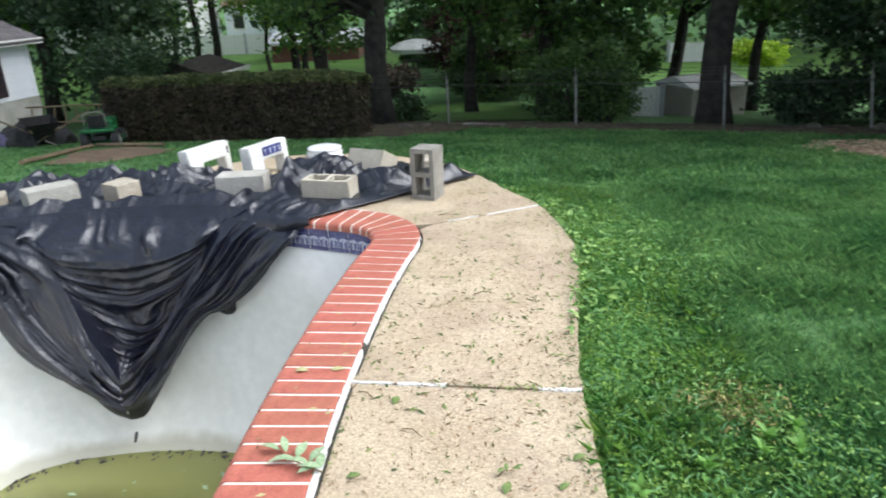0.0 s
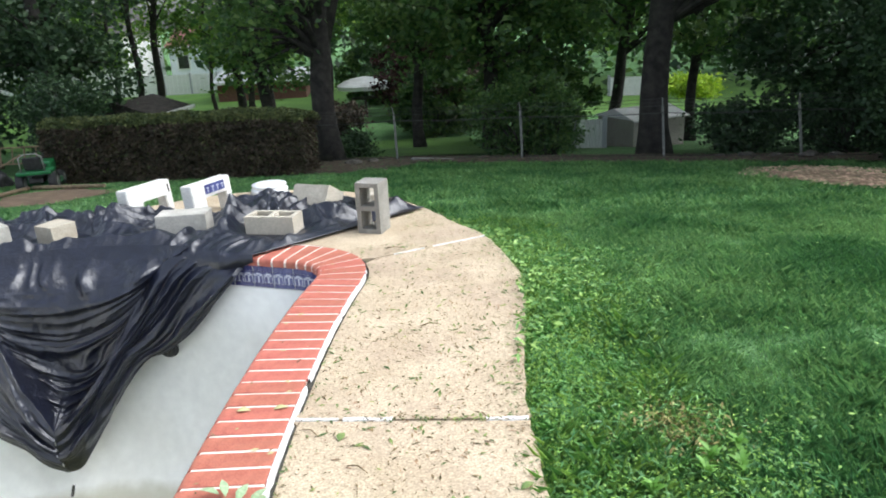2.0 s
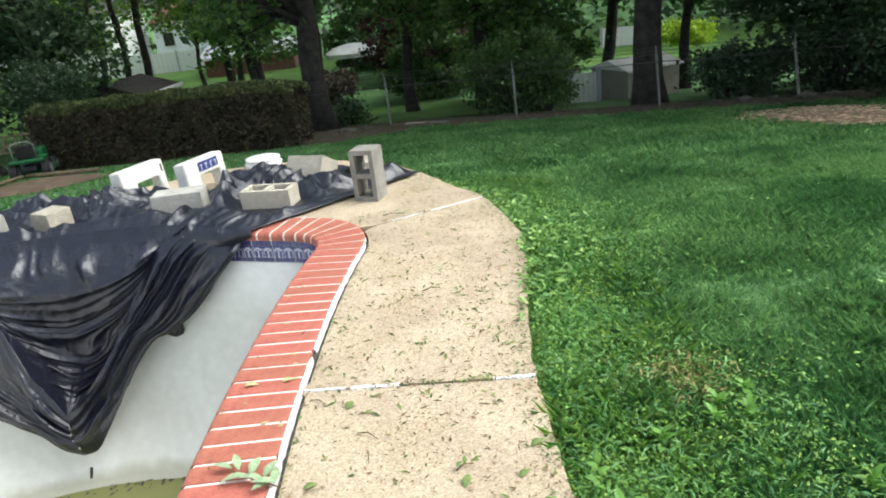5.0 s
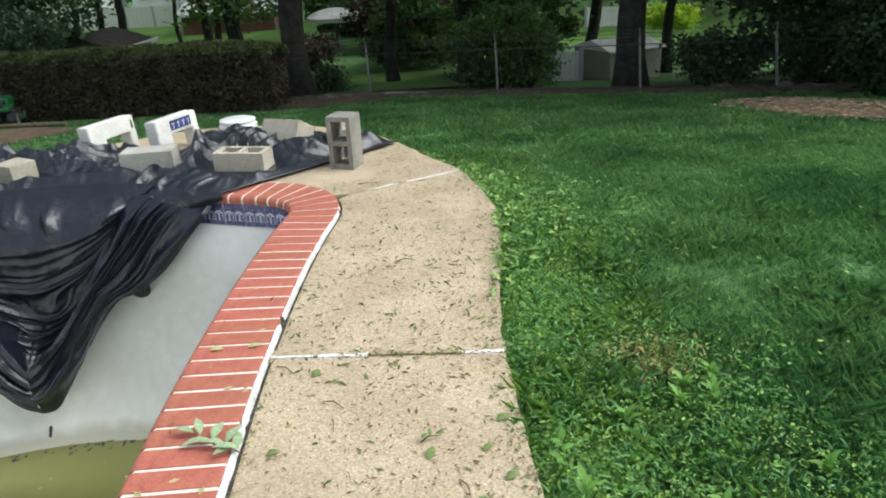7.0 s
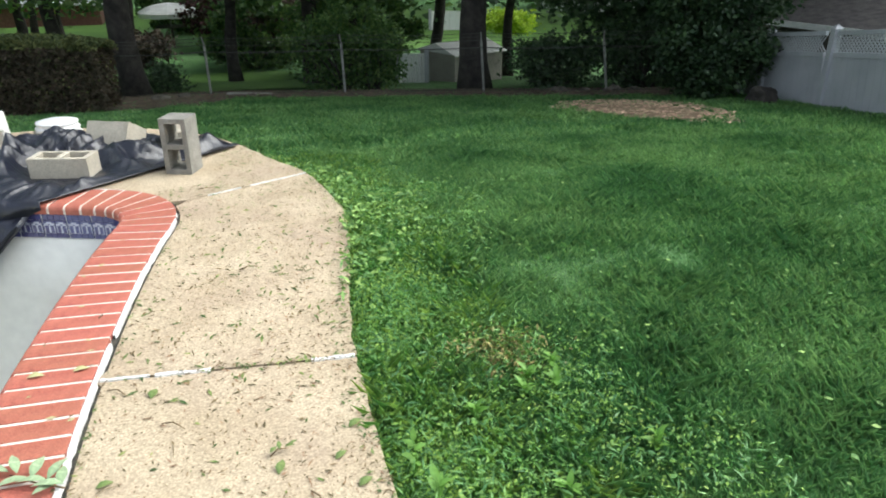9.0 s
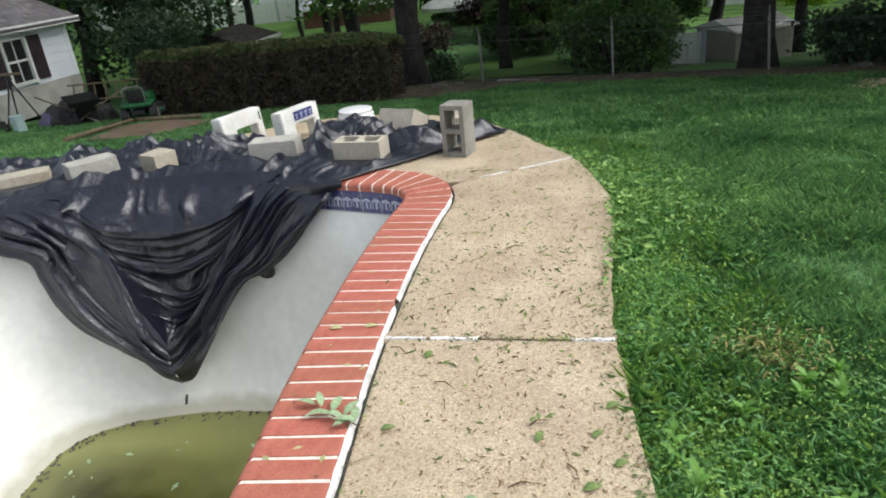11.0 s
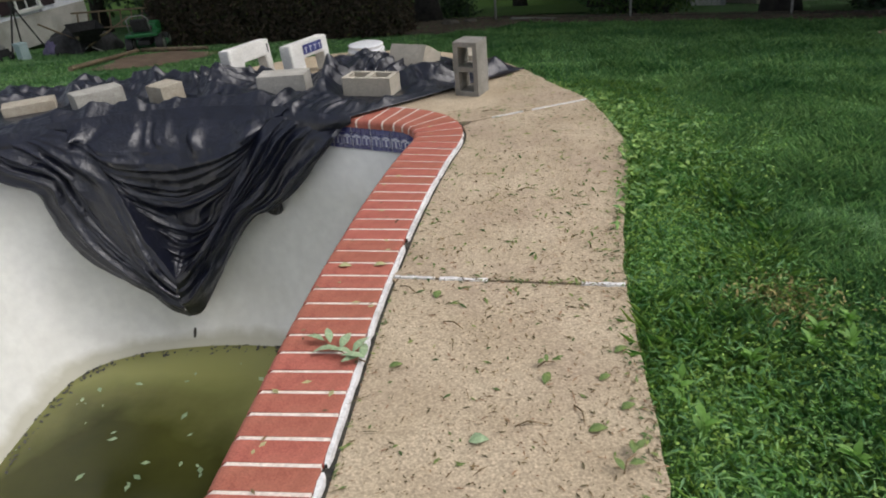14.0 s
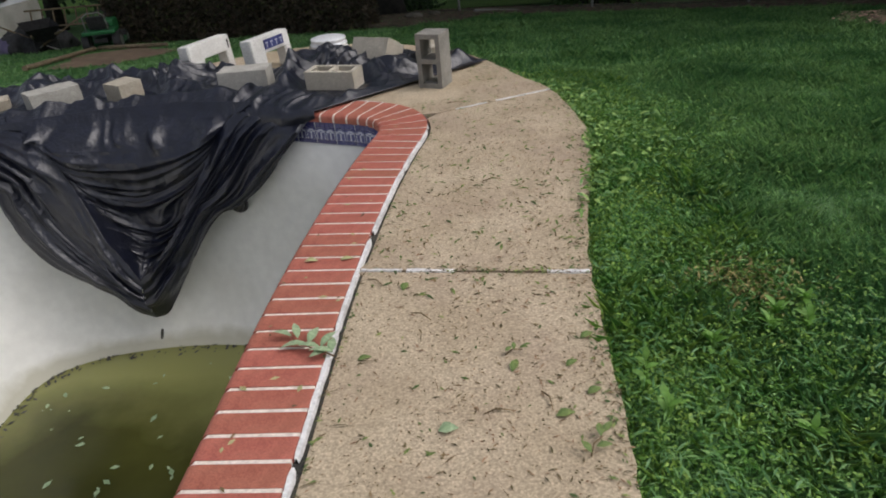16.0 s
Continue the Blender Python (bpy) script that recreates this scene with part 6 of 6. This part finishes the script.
    part("fascia", box((0.03, D + 0.5, 0.14), (0.245, D / 2, EV - 0.05), 0.004), M_TRIM, t, "white eave fascia")
    part("soffit", box((0.26, D + 0.4, 0.02), (0.12, D / 2, EV - 0.11), 0.003), M_TRIM, t)
    for side in (1, -1):
        ln = W / 2 / math.cos(radians(ang)) + 0.28
        o = part("rake_board", box((ln, 0.03, 0.14), (side * ln / 2, -0.265, 0.0), 0.004), M_TRIM, t, "white gable trim")
        o.matrix_basis = pose(-W / 2, 0, RG, 0, side * ang, 0)


outbuilding()


# ---------- yard clutter ----------
def wheel(parent, x, y, z, r, w, name="wheel"):
    wh = part(name, cyl(r, r, (x, y - w / 2, z), (x, y + w / 2, z), 24), M_BLACK, parent, "black rubber tyre")
    part("rim", cyl(r * 0.55, r * 0.5, (x, y - w / 2 - 0.01, z), (x, y + w / 2 + 0.01, z), 18), M_GALV, wh)
    return wh


def mower():
    t = thing("riding_mower", pose(-7.2, 12.75, lz(-7.2, 12.75), 0, 0, 105) @ Matrix.Scale(0.68, 4), "green riding lawn mower parked by the hedge", "lawn mower")
    part("hood", box((0.62, 0.5, 0.32), (0.48, 0, 0.56), 0.06), M_GREEN, t, "green hood")
    part("grille", box((0.03, 0.4, 0.22), (0.80, 0, 0.55), 0.01), M_BLACK, t)
    part("chassis", box((1.35, 0.34, 0.12), (0.1, 0, 0.33), 0.02), M_BLACK, t)
    part("fender", box((0.62, 0.86, 0.10), (-0.36, 0, 0.55), 0.04), M_GREEN, t, "green rear fender")
    s = part("seat", box((0.40, 0.44, 0.10), (-0.32, 0, 0.66), 0.03), M_BLACK, t)
    part("backrest", box((0.09, 0.44, 0.30), (-0.54, 0, 0.82), 0.03, pose(0, 0, 0, 0, -12, 0)), M_BLACK, t)
    part("steering_column", cyl(0.025, 0.02, (0.20, 0, 0.65), (0.06, 0, 0.90), 10), M_BLACK, t)
    V, F = tube([(0.06 + 0.06 * math.cos(a), 0.16 * math.sin(a), 0.90 + 0.12 * math.cos(a)) for a in np.linspace(0, 2 * math.pi, 20)], [0.012] * 20, 6)
    raw("steering_wheel", V, F, M_BLACK, t, True)
    V, F = tube([(-0.62, -0.28, 0.6), (-0.66, -0.28, 0.98), (-0.60, -0.15, 1.06), (-0.60, 0.15, 1.06), (-0.66, 0.28, 0.98), (-0.62, 0.28, 0.6)], [0.018] * 6, 8)
    raw("roll_bar", V, F, M_GALV, t, True)
    part("mower_deck", box((0.6, 0.95, 0.14), (0.05, 0, 0.20), 0.04), M_GREEN, t)
    for x, y, r in ((0.55, -0.36, 0.19), (0.55, 0.36, 0.19), (-0.38, -0.40, 0.26), (-0.38, 0.40, 0.26)):
        wheel(t, x, y, r, r, 0.18)


mower()


def lump(name, x, y, size, material, label, category, seed, rot=0):
    bm = bmesh.new()
    bmesh.ops.create_icosphere(bm, subdivisions=4, radius=1.0)
    for v in bm.verts:
        k = 1 + 0.28 * noise.fractal(v.co * 1.6 + Vector((seed, 0, 0)), 1.0, 2.0, 4) + 0.10 * abs(noise.noise(v.co * 5 + Vector((0, seed, 0))))
        v.co = Vector((v.co.x * size[0] * k, v.co.y * size[1] * k, max(-0.25, v.co.z * k) * size[2] + 0.25 * size[2]))
    ob = part(name, bm, material, smooth=True)
    ob.matrix_basis = pose(x, y, lz(x, y), 0, 0, rot)
    return tagged(ob, label, category)


lump("rubbish_bag", -9.2, 13.2, (0.42, 0.35, 0.30), M_BLACK, "full black rubbish bag beside the outbuilding", "rubbish bag", 1)
lump("rubbish_bag", -8.75, 13.6, (0.38, 0.33, 0.28), M_BLACK, "slumped black rubbish bag by the wall", "rubbish bag", 4)
lump("rubbish_bag", -9.6, 13.9, (0.40, 0.34, 0.34), M_BLACK, "black rubbish bag leaning on other bags", "rubbish bag", 7)


lump("garden_bag", -9.35, 13.05, (0.26, 0.2, 0.24), M_PURPLE, "slumped purple plastic bag among the clutter", "bag", 11)


def leaning_tool(x, y, rot, tilt, label):
    t = thing("garden_tool", pose(x, y, lz(x, y), 0, tilt, rot), label, "garden tool")
    part("shaft", cyl(0.018, 0.016, (0, 0, 0.12), (0, 0, 1.25), 10), M_WOOD, t)
    part("blade", box((0.02, 0.20, 0.24), (0, 0, 0.12), 0.008), M_GALV, t)


leaning_tool(-8.95, 13.1, 20, 62, "long-handled spade lying against the clutter")
leaning_tool(-8.55, 13.35, -160, 58, "wooden-handled tool lying across the clutter")


def old_tyre():
    x, y = -14.05, 13.62
    t = thing("wheel", pose(x, y, lz(x, y) + 0.28, 80, 0, -8), "small black wheel leaning beside the maroon door", "wheel")
    ring_ = [(0.24 * math.cos(a), 0.24 * math.sin(a), 0) for a in np.linspace(0, 2 * math.pi, 25)]
    V, F = tube(ring_, [0.035] * 25, 8)
    raw("tyre", V, F, M_BLACK, t, True)
    part("hub", cyl(0.04, 0.04, (0, 0, -0.03), (0, 0, 0.03), 12), M_GALV, t)
    for k in range(4):
        a = math.pi * k / 2
        part("spoke", cyl(0.01, 0.01, (0.03 * math.cos(a), 0.03 * math.sin(a), 0), (0.22 * math.cos(a), 0.22 * math.sin(a), 0), 6), M_GALV, t)


old_tyre()


def cooler():
    x, y = -9.55, 12.3
    t = thing("cool_box", pose(x, y, lz(x, y), 0, 0, -25) @ Matrix.Scale(0.66, 4), "pale teal plastic box standing on the grass", "box")
    part("body", box((0.30, 0.26, 0.42), (0, 0, 0.21), 0.025), M_TEAL, t)
    part("lid", box((0.32, 0.28, 0.06), (0, 0, 0.45), 0.015), M_TEAL, t)
    part("handle", box((0.18, 0.03, 0.02), (0, 0, 0.49), 0.006), M_TEAL, t)


cooler()


def small_engine():
    x, y = -9.95, 12.25
    t = thing("pressure_washer", pose(x, y, lz(x, y), 0, 0, -20) @ Matrix.Scale(0.66, 4), "small black wheeled machine beside the box", "machine")
    part("body", box((0.36, 0.3, 0.2), (0, 0, 0.24), 0.03), M_BLACK, t)
    part("tank", box((0.22, 0.2, 0.10), (0, 0, 0.39), 0.03), M_GALV, t)
    for s in (-1, 1):
        wheel(t, 0.1, s * 0.19, 0.12, 0.12, 0.06)
    V, F = tube([(-0.16, -0.13, 0.2), (-0.28, -0.13, 0.55), (-0.28, 0.13, 0.55), (-0.16, 0.13, 0.2)], [0.012] * 4, 8)
    raw("handle", V, F, M_BLACK, t, True)


small_engine()


def tripod():
    x, y = -10.2, 13.3
    t = thing("work_stand", pose(x, y, lz(x, y)), "dark metal tripod stand in front of the window", "stand")
    for a in (0.3, 2.4, 4.5):
        part("leg", cyl(0.02, 0.014, (0, 0, 1.0), (0.42 * math.cos(a), 0.42 * math.sin(a), 0), 8), M_BLACK, t)
    part("head", cyl(0.06, 0.05, (0, 0, 0.98), (0, 0, 1.08), 12), M_BLACK, t)
    part("bar", box((0.62, 0.05, 0.05), (0, 0, 1.10), 0.008), M_WOOD, t)


tripod()


def ladder():
    x, y = -8.9, 14.4
    t = thing("ladder", pose(x, y, lz(x, y) + 0.42, 72, 0, 4), "wooden ladder lying on its side by the mower", "ladder")
    for z in (0.0, 0.34):
        part("rail", box((1.7, 0.03, 0.06), (0, z, 0), 0.006), M_WOOD, t)
    for k in range(7):
        part("rung", cyl(0.016, 0.016, (-0.72 + 0.24 * k, 0.0, 0), (-0.72 + 0.24 * k, 0.34, 0), 10), M_WOOD, t)
    for xx in (-0.6, 0.6):
        tagged(part("crate_post", box((0.06, 0.06, 0.05), (xx, -0.02, 0), 0.004), M_WOOD, t))


ladder()


def barrow():
    x, y = -8.6, 13.0
    t = thing("wheelbarrow", pose(x, y, lz(x, y), 0, 0, 130), "dark steel wheelbarrow standing among the clutter", "wheelbarrow")
    bm = bmesh.new()
    lo = [bm.verts.new(p) for p in ((-0.25, -0.16, 0.25), (0.25, -0.16, 0.25), (0.25, 0.16, 0.25), (-0.25, 0.16, 0.25))]
    hi = [bm.verts.new(p) for p in ((-0.42, -0.3, 0.50), (0.45, -0.3, 0.55), (0.45, 0.3, 0.55), (-0.42, 0.3, 0.50))]
    bm.faces.new(lo[::-1])
    for i in range(4):
        bm.faces.new((lo[i], lo[(i + 1) % 4], hi[(i + 1) % 4], hi[i]))
    bmesh.ops.solidify(bm, geom=list(bm.faces), thickness=0.015)
    part("tray", bm, M_BLACK, t)
    for s in (-1, 1):
        part("handle", cyl(0.018, 0.018, (0.5, s * 0.10, 0.16), (-0.8, s * 0.26, 0.46), 8), M_WOOD, t)
        part("leg", cyl(0.014, 0.014, (-0.25, s * 0.2, 0.33), (-0.28, s * 0.22, 0.0), 8), M_BLACK, t)
    wheel(t, 0.55, 0, 0.17, 0.17, 0.08)


barrow()


def dirt_patch():
    rnd = np.random.default_rng(200)
    k = 40
    cx, cy = -6.1, 10.9
    V = [(cx, cy, lz(cx, cy) + 0.03)]
    for i in range(k):
        b = 2 * math.pi * i / k
        q = 1 + 0.12 * math.sin(3 * b + 1) + 0.1 * math.sin(5 * b)
        px, py = cx + 0.85 * q * math.cos(b) - 0.22 * q * math.sin(b), cy + 1.35 * q * math.sin(b)
        V.append((px, py, lz(px, py) + 0.012))
    tagged(raw("bare_soil", V, [(0, 1 + i, 1 + (i + 1) % k) for i in range(k)], M_SOIL, smooth=True), "patch of bare brown soil in the lawn", "soil", kind="structure")
    for a, b in (((-6.75, 9.55), (-7.25, 12.35)), ((-7.2, 12.42), (-5.75, 12.1))):
        za, zb = lz(*a) + 0.05, lz(*b) + 0.05
        o = part("timber_edging", cyl(0.04, 0.035, (*a, za), (*b, zb), 12), M_WOOD)
        tagged(o, "weathered timber pole edging the bare soil", "timber")


dirt_patch()
for i, (x, y, s) in enumerate(((6.3, 13.1, 0.16), (6.8, 12.95, 0.12), (7.25, 12.6, 0.18), (7.7, 12.5, 0.14), (5.9, 13.4, 0.10), (-1.6, 14.9, 0.18), (-1.2, 15.3, 0.14))):
    lump("stone", x, y, (s, s * 0.8, s * 0.55), M_STONE, "rough grey field stone along the fence", "stone", 20 + i)
# bark-coloured lump in place of the low dark table by the bush
lump("stump", 7.95, 9.15, (0.24, 0.22, 0.22), M_BARK, "dark lump standing in for a low table by the bush", "stump", 40)
part_plank = part("plank", box((1.0, 0.14, 0.04), (0, 0, 0), 0.006), M_GALV)
part_plank.matrix_basis = pose(0.15, 15.1, lz(0.15, 15.1) + 0.03, 0, 0, -20)
tagged(part_plank, "pale board lying below the fence", "board")


# ---------- beyond the fence ----------
def field(x0, x1, y0, y1, label):
    nx, ny = 20, 20
    V = [(x0 + (x1 - x0) * i / nx, y0 + (y1 - y0) * j / ny, lz(x0 + (x1 - x0) * i / nx, y0 + (y1 - y0) * j / ny) + 0.04) for j in range(ny + 1) for i in range(nx + 1)]
    F = [(j * (nx + 1) + i, j * (nx + 1) + i + 1, (j + 1) * (nx + 1) + i + 1, (j + 1) * (nx + 1) + i) for j in range(ny) for i in range(nx)]
    tagged(raw("ground", V, F, M_FIELD), label, "lawn", kind="structure")


field(-26, -4, 24, 46, "bright green neighbouring lawn beyond the trees")
field(-4.5, 1.5, 16.8, 22.5, "green strip of lawn behind the chain-link fence")
field(5, 22, 27, 44, "bright green neighbouring lawn beyond the trees")


def hut(x, y, yaw, size, roof_h, wall_m, roof_m, label, z=None, windows=0, name="house", over=0.25):
    w, d, h = size
    t = thing(name, pose(x, y, lz(x, y) if z is None else z, 0, 0, yaw), label, name)
    part("wall", box((w, d, h), (0, 0, h / 2), 0.01), wall_m, t)
    bm = bmesh.new()
    o = over
    P = [(-w / 2 - o, -d / 2 - o, h), (w / 2 + o, -d / 2 - o, h), (w / 2 + o, d / 2 + o, h), (-w / 2 - o, d / 2 + o, h), (-w / 2 - o, 0, h + roof_h), (w / 2 + o, 0, h + roof_h)]
    v = [bm.verts.new(p) for p in P]
    for f in ((0, 1, 5, 4), (2, 3, 4, 5), (1, 2, 5), (3, 0, 4), (3, 2, 1, 0)):
        bm.faces.new([v[i] for i in f])
    part("roof", bm, roof_m, t)
    part("eave", box((w + 2 * o, 0.04, min(0.12, 0.5 * o)), (0, -d / 2 - o - 0.01, h - 0.02), 0.004), M_TRIM, t)
    for k in range(windows):
        xx = -w / 2 + w * (k + 0.5) / windows
        wf = part("window", box((0.95, 0.08, 1.1), (xx, -d / 2 - 0.02, h * 0.58), 0.01), M_TRIM, t, "white framed window")
        part("pane", box((0.75, 0.02, 0.9), (xx, -d / 2 - 0.065, h * 0.58)), M_GLASS, wf)
    return t


hut(5.95, 18.9, 24, (1.75, 1.5, 1.16), 0.24, M_SHED, M_TRIM, "low tan garden shed with white roof", z=-2.5, name="shed", over=0.07)
hut(-8.8, 40.0, 4, (4.6, 5.0, 1.0), 0.5, M_BRICKWALL, M_SHED_ROOF, "low red brick building with a pale roof edge")
hut(-8.5, 20.7, 84, (1.9, 2.0, 1.52), 0.40, M_WOOD, M_BARK, "low dark brown garden shed behind the hedge", name="shed")
hut(-24.5, 52, 0, (9, 7, 3.6), 1.8, M_TRIM, M_ROOF, "white house among the far trees", windows=3)
hut(-15.5, 56, 0, (6, 7, 2.6), 1.4, M_SIDING, M_BRICKWALL, "pale house far behind the trees", windows=3)
hut(22.5, 45, 0, (5, 5, 2.2), 1.2, M_TRIM, M_ROOF, "white house beyond the far lawn", windows=2)
hut(-33.0, 34, 20, (9, 7, 3.6), 2.0, M_TRIM, M_BRICKWALL, "white house with a reddish roof behind the outbuilding", windows=3)
hut(13.4, 12.0, -80, (4.5, 4.0, 1.3), 0.6, M_STONE, M_ROOF, "low grey building behind the vinyl fence", name="shed")


def far_fence(a, b, h, label, boards):
    t = thing("white_fence", Matrix(), label, "fence")
    a, b = Vector((*a, 0)), Vector((*b, 0))
    d = b - a
    ang = math.degrees(math.atan2(d.y, d.x))
    for k in range(boards):
        p = a + d * (k + 0.5) / boards
        o = part("board", box((d.length / boards - 0.01, 0.03, h), (0, 0, h / 2), 0.004), M_TRIM, t)
        o.matrix_basis = pose(p.x, p.y, lz(p.x, p.y), 0, 0, ang)
    for k in range(0, boards + 1, 6):
        p = a + d * k / boards
        o = part("post", box((0.12, 0.12, h + 0.08), (0, 0, (h + 0.08) / 2), 0.006), M_VINYL, t)
        o.matrix_basis = pose(p.x, p.y, lz(p.x, p.y), 0, 0, ang)


far_fence((-20.5, 43), (-12.5, 43), 1.2, "long white vinyl fence across the far lawn", 30)
far_fence((3.95, 18.1), (4.72, 18.0), 0.76, "short run of white board fence by the shed", 6)
far_fence((8.7, 33.0), (10.6, 33.0), 0.9, "white board fence on the far lawn", 6)


def umbrella():
    x, y = -2.5, 29.5
    t = thing("patio_umbrella", pose(x, y, lz(x, y)), "pale grey patio umbrella open in a far garden", "umbrella")
    z0 = -0.75 - lz(x, y)
    part("pole", cyl(0.03, 0.03, (0, 0, 0), (0, 0, z0), 10), M_GALV, t)
    V, F = [(0, 0, z0)], []
    for ring, (r, z) in enumerate(((0.45, z0 - 0.05), (0.85, z0 - 0.17), (1.15, z0 - 0.34), (1.13, z0 - 0.50))):
        for k in range(16):
            a = 2 * math.pi * k / 16
            rr = r * (1.0 if k % 2 == 0 else 0.95)
            V.append((rr * math.cos(a), rr * math.sin(a), z + (0.0 if k % 2 == 0 else -0.02)))
    for k in range(16):
        F.append((0, 1 + k, 1 + (k + 1) % 16))
        for q in range(3):
            F.append((1 + q * 16 + k, 1 + (q + 1) * 16 + k, 1 + (q + 1) * 16 + (k + 1) % 16, 1 + q * 16 + (k + 1) % 16))
    raw("canopy", V, F, M_CANVAS, t)
    part("table", add_cyl(cyl(0.6, 0.6, (0, 0, 0.70), (0, 0, 0.73), 24), 0.05, 0.05, (0, 0, 0), (0, 0, 0.7), 10), M_STONE, t)


umbrella()


def woods():
    rnd = np.random.default_rng(300)
    # far belt of trees, thinner where the sky shows between the crowns
    for name, n, yr, mat_, size, seed, zr in (("woods", 520, (46, 75), M_LEAF, (0.5, 1.1), 301, (-2.5, 13)), ("woods", 420, (30, 46), M_LEAF_DARK, (0.3, 0.7), 302, (1.2, 13)), ("woods", 420, (30, 44), M_LEAF_DARK, (0.3, 0.6), 304, (-2.4, 5.5)), ("woods", 260, (30, 46), M_LEAF_SUNLIT, (0.3, 0.6), 303, (0.5, 10))):
        y = rnd.uniform(*yr, n)
        x = rnd.uniform(-1.15, 1.15, n) * y
        z = rnd.uniform(*zr, n)
        b = x / y
        gap = (np.abs(b + 0.40) < 0.05) & (z > 0.5) & (z < 8)
        if seed == 304:
            gap = b < -0.13
        x, y, z = x[~gap], y[~gap], z[~gap]
        c = np.c_[x, y, z]
        P = np.repeat(c, 46, 0) + rnd.normal(0, 1, (len(c) * 46, 3)) * np.array((1.1, 1.1, 0.8)) * (size[1] + 0.35)
        leaf_cards(name, P, size[0], size[1], mat_, seed, aspect=0.6, kind="stuff", label="belt of leafy trees closing the view", category="woods")


woods()
